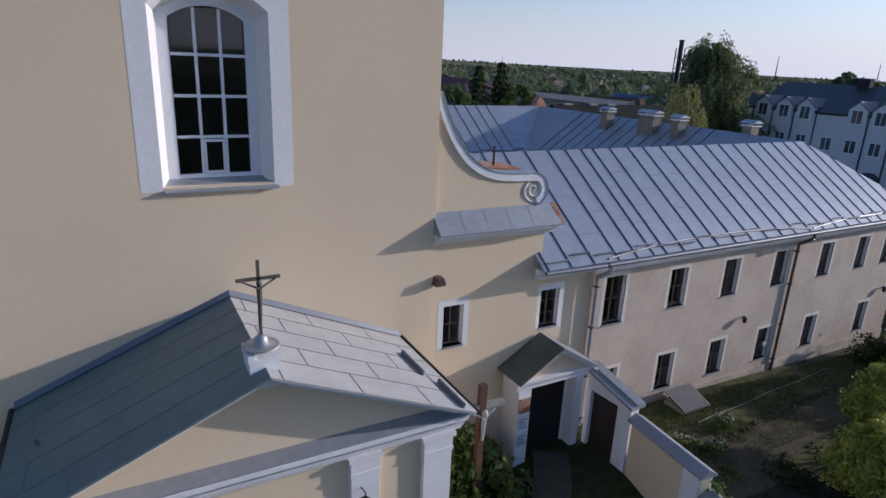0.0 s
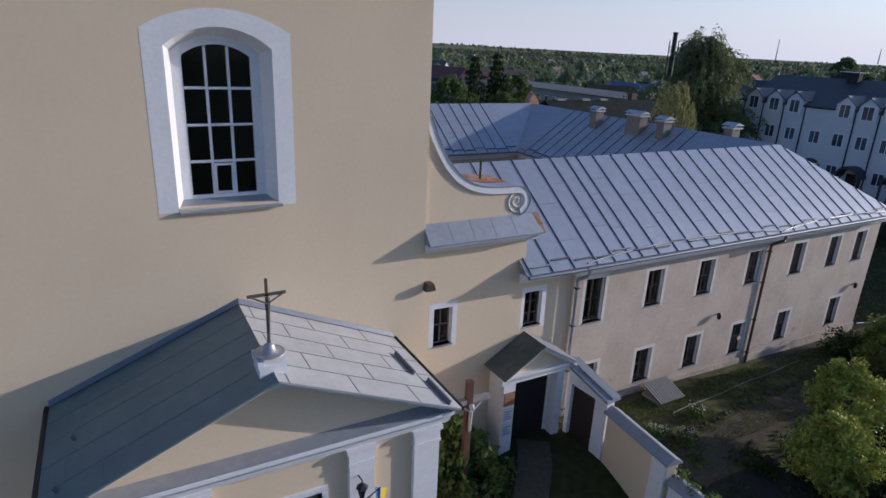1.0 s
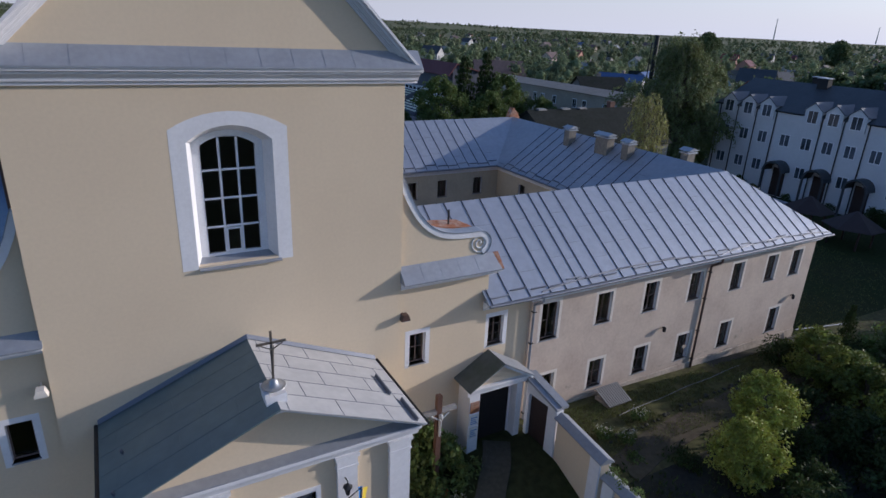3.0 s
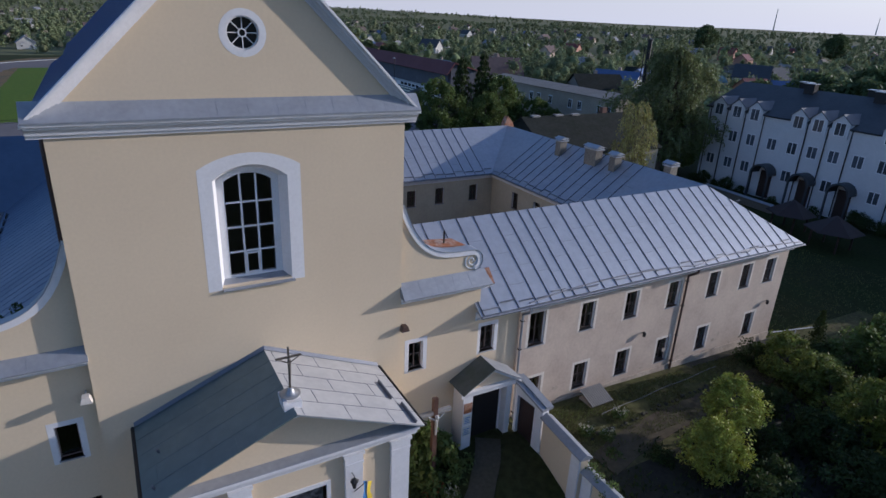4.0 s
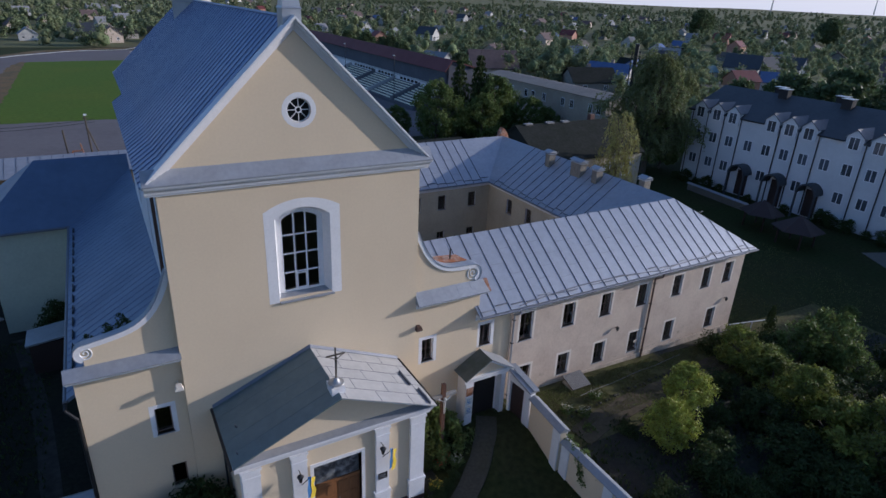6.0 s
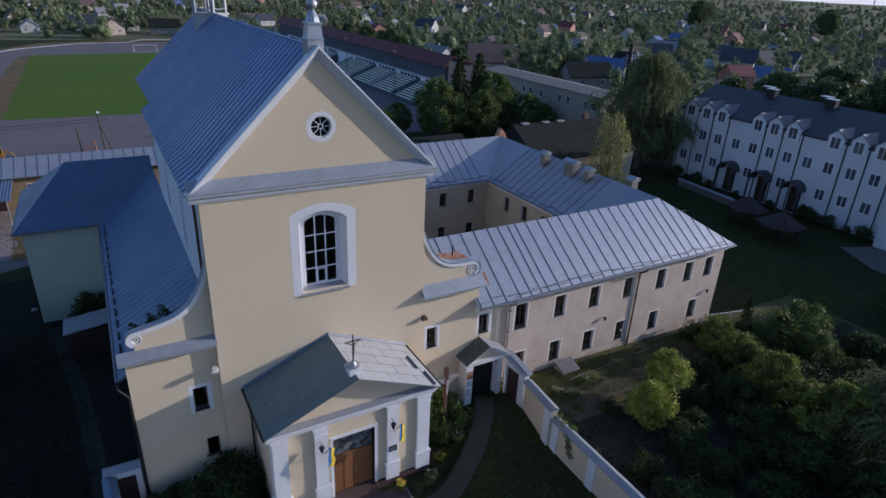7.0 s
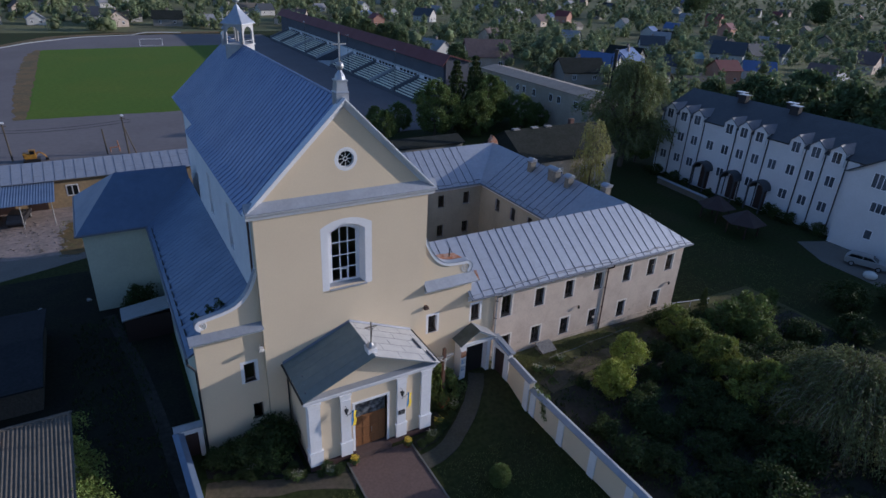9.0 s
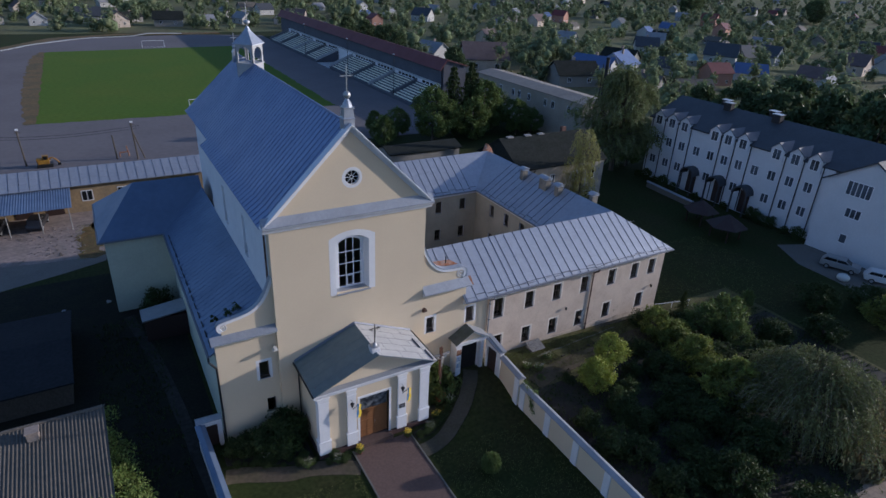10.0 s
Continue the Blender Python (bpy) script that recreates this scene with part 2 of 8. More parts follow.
def part(name, bm, mat, parent, label="", smooth=False):
    """Links a bmesh in world coordinates as one mesh object under a thing or a part."""
    me = bpy.data.meshes.new(name)
    if parent is not None:
        bmesh.ops.translate(bm, verts=bm.verts, vec=-Vector(root_of(parent).location))
    bmesh.ops.remove_doubles(bm, verts=bm.verts, dist=1e-4)
    bmesh.ops.recalc_face_normals(bm, faces=bm.faces)
    bm.to_mesh(me)
    bm.free()
    for mt in mat if isinstance(mat, (list, tuple)) else [mat]:
        me.materials.append(mt)
    if smooth:
        me.shade_smooth()
    ob = new(name, me)
    ob.parent = parent
    return tagged(ob, label)


def box(bm, x0, x1, y0, y1, z0, z1):
    v = [bm.verts.new(p) for p in ((x0, y0, z0), (x1, y0, z0), (x1, y1, z0), (x0, y1, z0), (x0, y0, z1), (x1, y0, z1), (x1, y1, z1), (x0, y1, z1))]
    for f in ((0, 3, 2, 1), (4, 5, 6, 7), (0, 1, 5, 4), (1, 2, 6, 5), (2, 3, 7, 6), (3, 0, 4, 7)):
        bm.faces.new([v[i] for i in f])
    return bm


def boxed(*a):
    return box(bmesh.new(), *a)


def place(axis, u, v, w):
    """A point whose position along the axis is w; u, v are the two others in the order x, y, z."""
    return {"x": (w, u, v), "y": (u, w, v), "z": (u, v, w)}[axis]


def prism(bm, pts, axis, a, b):
    """A solid: the outline pts drawn out along an axis from a to b."""
    lo, hi = [bm.verts.new(place(axis, u, v, a)) for u, v in pts], [bm.verts.new(place(axis, u, v, b)) for u, v in pts]
    bm.faces.new(lo)
    bm.faces.new(hi[::-1])
    for i in range(len(pts)):
        j = (i + 1) % len(pts)
        bm.faces.new((lo[j], lo[i], hi[i], hi[j]))
    return bm


def ring(bm, outer, inner, y0, y1):
    """A flat band between two outlines in the facade plane, from depth y0 to y1; open outlines."""
    rows = [[bm.verts.new((u, y, v)) for u, v in line] for line, y in ((outer, y1), (outer, y0), (inner, y0), (inner, y1))]
    n = len(outer)
    for a, b in zip(rows, rows[1:]):
        for i in range(n - 1):
            bm.faces.new((a[i], a[i + 1], b[i + 1], b[i]))
    for i in (0, n - 1):
        bm.faces.new([r[i] for r in rows])
    return bm


def loft(bm, first, second):
    a, b = [bm.verts.new(p) for p in first], [bm.verts.new(p) for p in second]
    for i in range(len(a) - 1):
        bm.faces.new((a[i], a[i + 1], b[i + 1], b[i]))
    return bm


def slab(bm, pts, thick):
    """A sheet of some thickness below the polygon pts."""
    p = [Vector(q) for q in pts]
    n = (p[1] - p[0]).cross(p[2] - p[0]).normalized()
    n = -n if n.z < 0 else n
    hi, lo = [bm.verts.new(q) for q in p], [bm.verts.new(q - n * thick) for q in p]
    bm.faces.new(hi)
    bm.faces.new(lo[::-1])
    for i in range(len(p)):
        j = (i + 1) % len(p)
        bm.faces.new((hi[i], lo[i], lo[j], hi[j]))
    return bm


def rod(bm, p, q, r0, r1=None, n=8):
    p, q = Vector(p), Vector(q)
    r1 = r0 if r1 is None else r1
    turn = (q - p).to_track_quat("Z", "Y").to_matrix()
    a, b = [], []
    for i in range(n):
        d = turn @ Vector((math.cos(i * math.tau / n), math.sin(i * math.tau / n), 0))
        a.append(bm.verts.new(p + d * r0))
        b.append(bm.verts.new(q + d * r1))
    for i in range(n):
        j = (i + 1) % n
        bm.faces.new((a[i], a[j], b[j], b[i]))
    bm.faces.new(a[::-1])
    bm.faces.new(b)
    return bm


def pipe(bm, pts, r, n=8):
    for p, q in zip(pts, pts[1:]):
        rod(bm, p, q, r, r, n)
    return bm


def ball(bm, c, r, squash=1.0, n=12):
    m = Matrix.Translation(c) @ Matrix.Diagonal((r, r, r * squash, 1))
    bmesh.ops.create_uvsphere(bm, u_segments=n, v_segments=max(6, n // 2), radius=1, matrix=m)
    return bm


def turned(bm, c, profile, n=16):
    """A turned solid round a vertical axis at c from (radius, height) pairs."""
    rows = [[bm.verts.new((c[0] + r * math.cos(i * math.tau / n), c[1] + r * math.sin(i * math.tau / n), c[2] + h)) for i in range(n)] for r, h in profile]
    for a, b in zip(rows, rows[1:]):
        for i in range(n):
            j = (i + 1) % n
            bm.faces.new((a[i], a[j], b[j], b[i]))
    bm.faces.new(rows[0][::-1])
    bm.faces.new(rows[-1])
    return bm


def cells(bm, axis, u0, u1, z0, z1, w0, w1, holes):
    """A wall with rectangular openings through it: holes are (u0, u1, z0, z1)."""
    us = sorted({round(v, 4) for v in (u0, u1, *[h[0] for h in holes], *[h[1] for h in holes])})
    zs = sorted({round(v, 4) for v in (z0, z1, *[h[2] for h in holes], *[h[3] for h in holes]) if z0 - 1e-4 <= v <= z1 + 1e-4})
    verts = {}

    def vert(i, j, w):
        if (i, j, w) not in verts:
            verts[i, j, w] = bm.verts.new((us[i], w, zs[j]) if axis == "x" else (w, us[i], zs[j]))
        return verts[i, j, w]

    def solid(i, j):
        if not (0 <= i < len(us) - 1 and 0 <= j < len(zs) - 1):
            return False
        u, z = (us[i] + us[i + 1]) / 2, (zs[j] + zs[j + 1]) / 2
        return not any(h[0] < u < h[1] and h[2] < z < h[3] for h in holes)

    for i in range(len(us) - 1):
        for j in range(len(zs) - 1):
            if not solid(i, j):
                continue
            for w in (w0, w1):
                bm.faces.new([vert(a, b, w) for a, b in ((i, j), (i + 1, j), (i + 1, j + 1), (i, j + 1))])
            for di, dj, a, b in ((-1, 0, (i, j), (i, j + 1)), (1, 0, (i + 1, j), (i + 1, j + 1)), (0, -1, (i, j), (i + 1, j)), (0, 1, (i, j + 1), (i + 1, j + 1))):
                if not solid(i + di, j + dj):
                    bm.faces.new((vert(*a, w0), vert(*b, w0), vert(*b, w1), vert(*a, w1)))
    return bm


def oriented(axis, out, wall, u0, u1, d0, d1, z0, z1):
    """A box on a wall that runs along axis, whose outer face is at wall and looks to out (-1 or 1): d is the depth into the wall."""
    w0, w1 = sorted((wall - out * d0, wall - out * d1))
    return (u0, u1, w0, w1, z0, z1) if axis == "x" else (w0, w1, u0, u1, z0, z1)


def window(parent, axis, out, wall, u0, u1, z0, z1, depth=0.17, frame_mat=None, band=0.2, bars=(1, 2), glass=None, band_mat=None, sill_mat=None, name="window"):
    """A window in an opening: frame, panes and sill, with a painted band round it."""
    fm, g = frame_mat or FRAME_BROWN, glass or GLASS
    t = 0.06
    bm = bmesh.new()
    for a, b, c, d in ((u0, u1, z0, z0 + t), (u0, u1, z1 - t, z1), (u0, u0 + t, z0 + t, z1 - t), (u1 - t, u1, z0 + t, z1 - t)):
        box(bm, *oriented(axis, out, wall, a, b, depth, depth + 0.07, c, d))
    win = part(name, bm, fm, parent)
    bm = bmesh.new()
    nu, nz = bars
    for i in range(1, nu + 1):
        u = u0 + (u1 - u0) * i / (nu + 1)
        box(bm, *oriented(axis, out, wall, u - 0.025, u + 0.025, depth + 0.004, depth + 0.06, z0 + t, z1 - t))
    for i in range(1, nz + 1):
        z = z0 + (z1 - z0) * i / (nz + 1)
        box(bm, *oriented(axis, out, wall, u0 + t, u1 - t, depth + 0.012, depth + 0.052, z - 0.02, z + 0.02))
    if nu or nz:
        part("glazing_bar", bm, fm, win)
    else:
        bm.free()
    part("pane", boxed(*oriented(axis, out, wall, u0 + t, u1 - t, depth + 0.03, depth + 0.042, z0 + t, z1 - t)), g, win)
    if band:
        bm = bmesh.new()
        for a, b, c, d in ((u0, u0 + 0.014, z0 + 0.01, z1 - 0.014), (u1 - 0.014, u1, z0 + 0.01, z1 - 0.014), (u0, u1, z1 - 0.014, z1)):
            box(bm, *oriented(axis, out, wall, a, b, 0.031, depth - 0.002, c, d))
        part("reveal", bm, WHITE, win)
        bm = bmesh.new()
        for a, b, c, d in ((u0 - band, u1 + band, z1, z1 + band), (u0 - band, u0, z0 - band * 0.6, z1), (u1, u1 + band, z0 - band * 0.6, z1)):
            box(bm, *oriented(axis, out, wall, a, b, -0.004, 0.03, c, d))
        part("surround", bm, band_mat or WHITE, win)
        part("sill", boxed(*oriented(axis, out, wall, u0 - 0.03, u1 + 0.03, -0.06, depth, z0 - 0.045, z0)), sill_mat or FLASH, win)
    return win


def seam_rows(parent, mat, lines, width=0.035, high=0.06, name="seam"):
    """Standing seams: each a slim bar from a to b lying on a slope with the given normal."""
    for a, b, n in lines:
        a, b, n = Vector(a), Vector(b), Vector(n).normalized()
        side = (b - a).cross(n).normalized() * width / 2
        bm = bmesh.new()
        lo = [bm.verts.new(p) for p in (a - side, a + side, b + side, b - side)]
        hi = [bm.verts.new(p + n * high) for p in (a - side, a + side, b + side, b - side)]
        bm.faces.new(hi)
        for i in range(4):
            j = (i + 1) % 4
            bm.faces.new((lo[i], lo[j], hi[j], hi[i]))
        part(name, bm, mat, parent)


def arch_line(x0, x1, z0, zs, zt, n=10):
    """The outline of an opening with a shallow arched head, from its lower left to its lower right."""
    w, r = (x1 - x0) / 2, zt - zs
    rad = (w * w + r * r) / (2 * r)
    half = math.asin(w / rad)
    cx = (x0 + x1) / 2
    top = [(cx + rad * math.sin(a), zt - rad + rad * math.cos(a)) for a in (-half + 2 * half * i / n for i in range(n + 1))]
    return [(x0, z0), *top, (x1, z0)]


def moulding(bm, axis, a, b, wall, out, z0, z1, reach):
    """A stepped cornice along a wall: deeper towards its top."""
    h = z1 - z0
    prof = [(0, 0), (0.25, 0), (0.25, 0.16), (0.45, 0.22), (0.5, 0.42), (0.78, 0.62), (0.78, 0.74), (1, 0.8), (1, 1), (0, 1)]
    pts = [(wall + out * reach * u, z0 + h * v) for u, v in prof]
    return prism(bm, pts, "x" if axis == "x" else "y", a, b)


# ---- ground ----
def step(a, b, v):
    f = min(1.0, max(0.0, (v - a) / (b - a)))
    return f * f * (3 - 2 * f)


def rise(x, y):
    """How far the turf rises towards the gateway and along the monastery wall."""
    if x < 12.1:
        return 0.88 * step(5.5, 10.0, x) * step(-7.5, -1.6, y)
    return (0.86 - 0.5 * step(14, 36, x)) * (1 - 0.7 * step(2.5, 9, -y)) * (1 - step(36, 46, x)) * (1 - step(22, 29.5, -y))


def sheet(name, pts, z, mat, label, category, thick=0.3):
    bm = prism(bmesh.new(), pts, "z", z - thick, z)
    return tagged(part(name, bm, mat, None), label, category, kind="structure")


def far_rise(x, y):
    """How the land lifts towards the horizon, with a long low hill to the north."""
    d = math.hypot(x, y)
    lift = max(0, d - 700) / 3900 * 22 * (0.75 + 0.5 * noise.noise((x / 900, y / 900, 3)))
    return lift + 26 * step(1500, 3600, d) * max(0.0, math.cos(2.4 * (math.atan2(x, y) - 0.2))) ** 2


bm = bmesh.new()
N = 60
grid = {}
for i in range(N + 1):
    for j in range(N + 1):
        u, v = (i / N * 2 - 1), (j / N * 2 - 1)
        x, y = 4600 * u * abs(u) ** 1.6 + 20, 4600 * v * abs(v) ** 1.6 + 20
        grid[i, j] = bm.verts.new((x, y, far_rise(x, y)))
for i in range(N):
    for j in range(N):
        f = bm.faces.new((grid[i, j], grid[i + 1, j], grid[i + 1, j + 1], grid[i, j + 1]))
        f.material_index = 1 if f.calc_center_median().length > 380 else 0
tagged(part("ground", bm, (GRASS, GARDENS), None), "rough grass and earth round the church reaching the horizon", "ground", kind="structure")
for x0, x1, y0, y1, nx, ny, mat, label in ((4.8, 12.0, -8, 0.14, 20, 22, GRASS, "grass rising towards the gateway"), (12.1, 46.5, -30, 0.09, 60, 56, BANK, "weedy garden turf rising along the monastery wall")):
    bm = bmesh.new()
    rows = [[bm.verts.new((x0 + (x1 - x0) * i / nx, y0 + (y1 - y0) * j / ny, rise(x0 + (x1 - x0) * i / nx, y0 + (y1 - y0) * j / ny) + 0.006)) for i in range(nx + 1)] for j in range(ny + 1)]
    for a, b in zip(rows, rows[1:]):
        for i in range(nx):
            bm.faces.new((a[i], a[i + 1], b[i + 1], b[i]))
    tagged(part("turf_bank", bm, mat, None), label, "ground", kind="structure")


# ---- church ----
XL, XR, XC = -5.9, 5.75, -0.1          # nave front
NAVE_Y, EAVE, RIDGE = 20.6, 16.9, 23.3
church = thing("church", XC, 12, 0, "cream stucco baroque church with a tall gable and blue metal roof", "church")

# west front with its arched window and the round one above
GX0, GX1 = -1.38, 1.16
hole = arch_line(GX0, GX1, 11.02, 14.98, 15.46)
bm = bmesh.new()
prism(bm, [(XL, 0), (GX0, 0), (GX0, 15.46), (XL, 15.46)], "y", 0, 0.75)
prism(bm, [(GX1, 0), (XR, 0), (XR, 15.46), (GX1, 15.46)], "y", 0, 0.75)
prism(bm, [(GX0, 0), (GX1, 0), (GX1, 11.02), (GX0, 11.02)], "y", 0, 0.75)
top = hole[1:-1]
mid = len(top) // 2
prism(bm, [(GX0, 14.98), *top[1:mid], (top[mid][0], 15.46), (GX0, 15.46)], "y", 0, 0.75)
prism(bm, [(top[mid][0], 15.46), *top[mid + 1 : -1], (GX1, 14.98), (GX1, 15.46)], "y", 0, 0.75)
prism(bm, [(XL, 15.46), (XR, 15.46), (XR, 17.3), (XL, 17.3)], "y", 0, 0.75)
RZ, RR = 19.71, 0.52
RC = -0.02
arc = [(RC + RR * math.sin(a), RZ + RR * math.cos(a)) for a in (math.pi * i / 10 for i in range(11))]
prism(bm, [(RC, 17.3), (XR, 17.3), (RC, RIDGE - 0.4), *arc], "y", 0, 0.75)
prism(bm, [(RC, RIDGE - 0.4), (XL, 17.3), (RC, 17.3), *[(2 * RC - u, v) for u, v in arc[::-1]]], "y", 0, 0.75)
part("front_wall", bm, CREAM, church)

bm = bmesh.new()
win_y = 0.55
GLX0, GLX1 = -1.0, 0.76
inner = arch_line(GLX0 - 0.2, GLX1 + 0.2, 11.06, 14.86, 15.24)
loft(bm, [(u, 0.0, v) for u, v in hole], [(u, win_y, v) for u, v in inner])
part("window_reveal", bm, WHITE, church)
outer = arch_line(-1.85, 1.64, 10.92, 15.37, 15.88)
part("surround", ring(bmesh.new(), outer, arch_line(GX0, GX1, 10.92, 14.98, 15.46), -0.004, 0.02), WHITE, church, "white raised window surround")
bm = bmesh.new()
prism(bm, [(-0.13, 10.93), (0.56, 11.12), (0.56, 11.02), (0.0, 10.89), (-0.13, 10.89)], "x", GX0 + 0.02, GX1 + 0.09)
part("sill", bm, FLASH, church, "sloping grey metal window sill")
arched = part("arched_window", ring(bmesh.new(), inner, arch_line(GLX0 + 0.05, GLX1 - 0.05, 11.06, 14.76, 15.05), win_y, win_y + 0.1), FRAME_WHITE, church, "tall white arched window with twelve panes")
cols = [GLX0 + 0.05 + (GLX1 - GLX0 - 0.1) * i / 3 for i in range(4)]
rowz = [11.2, 12.1, 13.05, 13.98, 15.03]
for c in cols[1:3]:
    part("mullion", boxed(c - 0.035, c + 0.035, win_y + 0.005, win_y + 0.09, 11.2, 15.0), FRAME_WHITE, arched)
for r in rowz[1:4]:
    part("transom", boxed(cols[0], cols[3], win_y + 0.015, win_y + 0.08, r - 0.035, r + 0.035), FRAME_WHITE, arched)
part("bottom_rail", boxed(GLX0 - 0.1, GLX1 + 0.1, win_y - 0.005, win_y + 0.1, 11.1, 11.21), FRAME_WHITE, arched)
bm = bmesh.new()
for a, b, c, d in ((cols[1] + 0.04, cols[2] - 0.04, 11.22, 11.28), (cols[1] + 0.04, cols[2] - 0.04, 11.98, 12.04), (cols[1] + 0.04, cols[1] + 0.09, 11.28, 11.98), (cols[2] - 0.09, cols[2] - 0.04, 11.28, 11.98)):
    box(bm, a, b, win_y - 0.01, win_y + 0.04, c, d)
part("vent_casement", bm, FRAME_WHITE, arched)
for i in range(3):
    for j in range(4):
        part("pane", boxed(cols[i] + 0.03, cols[i + 1] - 0.03, win_y + 0.045, win_y + 0.06, rowz[j] + 0.03, rowz[j + 1] - 0.03), GLASS, arched)

# round gable window
def circle(r, n=24):
    return [(RC + r * math.sin(i * math.tau / n), RZ + r * math.cos(i * math.tau / n)) for i in range(n + 1)]


part("rose_surround", ring(bmesh.new(), circle(0.74), circle(0.52), -0.004, 0.02), WHITE, church, "white painted ring round the gable window")
rose = part("rose_window", ring(bmesh.new(), circle(0.52), circle(0.48), 0.06, 0.16), FRAME_WHITE, church, "small round window with radiating bars")
bm = bmesh.new()
for i in range(8):
    a = i * math.tau / 8
    rod(bm, (RC + 0.12 * math.sin(a), 0.11, RZ + 0.12 * math.cos(a)), (RC + 0.5 * math.sin(a), 0.11, RZ + 0.5 * math.cos(a)), 0.017, n=6)
part("spoke", bm, FRAME_WHITE, rose)
part("hub_ring", ring(bmesh.new(), circle(0.14), circle(0.10), 0.08, 0.14), FRAME_WHITE, rose)
bm = bmesh.new()
bm.faces.new([bm.verts.new((u, 0.15, v)) for u, v in circle(0.51)[:-1]])
bmesh.ops.solidify(bm, geom=bm.faces[:], thickness=0.01)
part("pane", bm, GLASS_DARK, rose)

# main cornice with its sheet-metal ledge, and the raking cornices of the gable
bm = bmesh.new()
moulding(bm, "x", XL - 0.42, XR + 0.42, 0.0, -1, 16.66, 17.15, 0.42)
part("cornice", bm, WHITE, church, "white moulded cornice across the front")
bm = bmesh.new()
prism(bm, [(-0.46, 17.12), (-0.46, 17.18), (0.02, 17.72), (0.06, 17.72), (0.06, 17.12)], "x", XL - 0.46, XR + 0.46)
part("cornice_ledge", bm, FLASH, church, "sloping grey sheet-metal ledge on the cornice")
for i in range(1, 12):
    x = XL + (XR - XL) * i / 12
    seam_rows(church, FLASH, [((x, -0.45, 17.193), (x, 0.0, 17.70), (0, -0.54, 0.48))], 0.014, 0.005, "ledge_joint")
for s, xe in ((-1, XL - 0.5), (1, XR + 0.5)):
    n = Vector((s * (RIDGE - 17.05), 0, abs(xe - XC))).normalized()
    bm = bmesh.new()
    # steps of the raking moulding, outermost first
    for d0, d1, y0 in ((-0.05, 0.03, -0.38), (0.03, 0.06, -0.33), (0.06, 0.14, -0.28), (0.14, 0.17, -0.20), (0.17, 0.23, -0.15), (0.23, 0.27, -0.09), (0.27, 0.34, -0.05)):
        q = []
        for d, x in ((d0, xe), (d0, XC), (d1, XC), (d1, xe)):
            z = (17.05 if x == xe else RIDGE + 0.05) - d / n.z
            # the lower end stops on the ledge
            q.append((x - s * max(0.0, 17.0 - z) * n.z / abs(n.x), max(17.0, z)))
        prism(bm, q, "y", y0, 0.3)
    part("raking_cornice", bm, WHITE, church, "white moulded raking cornice of the gable")

# nave walls
bm = bmesh.new()
sidewin = [(y, y + 1.3, 11.6, 15.0) for y in (6.9, 14.0)]
cells(bm, "y", 0.75, NAVE_Y, 0, EAVE, XL, XL + 0.7, sidewin)
cells(bm, "y", 0.75, NAVE_Y, 0, EAVE, XR - 0.7, XR, sidewin)
box(bm, XL + 0.7, XR - 0.7, NAVE_Y - 0.6, NAVE_Y, 0, EAVE)
part("nave_wall", bm, WHITE, church, "pale nave side walls")
for y0, y1, z0, z1 in sidewin:
    for o, w in ((-1, XL), (1, XR)):
        window(church, "y", o, w, y0, y1, z0, z0 + 0.8, depth=0.22, frame_mat=FRAME_WHITE, band=0, bars=(1, 0))
        part("niche_back", boxed(*oriented("y", o, w, y0, y1, 0.16, 0.3, z0 + 0.8, z1)), WHITE, church, "pale blind back of the window niche")
# lower choir behind the nave
CH_Y, CX0, CX1 = 32.5, -5.0, 4.85
bm = bmesh.new()
box(bm, CX0, CX1, NAVE_Y, CH_Y, 0, 17.6)
part("choir_wall", bm, WHITE, church)

# roofs of nave and choir with a flatter skirt at the eaves
def saddle(parent, xf, xc, y0, y1, zf, zr, skirts, mat, seam_mat, step, hip):
    """A steep saddle roof along y, hipped at its far end, with flatter skirts: (y0, y1, reach) each."""
    bm = bmesh.new()
    lines = []
    for s in (-1, 1):
        xs = xc + s * xf
        slab(bm, [(xs, y0, zf), (xs, y1 - hip * 0.15, zf), (xc, y1 - hip, zr), (xc, y0, zr)], 0.12)
        for a, b, reach in skirts:
            slab(bm, [(xs + s * reach, a, zf - reach * 0.75), (xs + s * reach, b, zf - reach * 0.75), (xs, b, zf), (xs, a, zf)], 0.12)
        nrm = (s * (zr - zf), 0, xf)
        for i in range(1, int((y1 - y0) / step)):
            y = y0 + i * step
            f = min(1.0, (y1 - y) / hip)
            lines.append(((xs, y, zf + 0.002), (xs + (xc - xs) * f, y, zf + (zr - zf) * f), nrm))
            for a, b, reach in skirts:
                if a < y < b:
                    lines.append(((xs + s * reach, y, zf - reach * 0.75 + 0.002), (xs, y, zf + 0.002), (s * 0.75, 0, 1)))
    slab(bm, [(xc - xf, y1, zf), (xc + xf, y1, zf), (xc, y1 - hip, zr)], 0.12)
    roof = part("roof", bm, mat, parent)
    seam_rows(roof, seam_mat, lines, 0.03, 0.028)
    part("ridge_cap", rod(bmesh.new(), (xc, y0, zr + 0.01), (xc, y1 - hip, zr + 0.01), 0.08), mat, roof)
    return roof


ZF = EAVE + 0.05 + 0.95 * 0.75
nave_roof = saddle(church, (XR - XL + 1.1) / 2 - 0.95, (XL + XR) / 2, 0.3, CH_Y + 0.5, ZF, RIDGE, [(0.3, NAVE_Y + 0.2, 0.95), (NAVE_Y + 0.21, CH_Y + 0.5, 0.3)], ZINC_DARK, SEAM_BLUE, 0.66, 1.6)
tagged(nave_roof, "steep blue standing-seam metal nave roof")


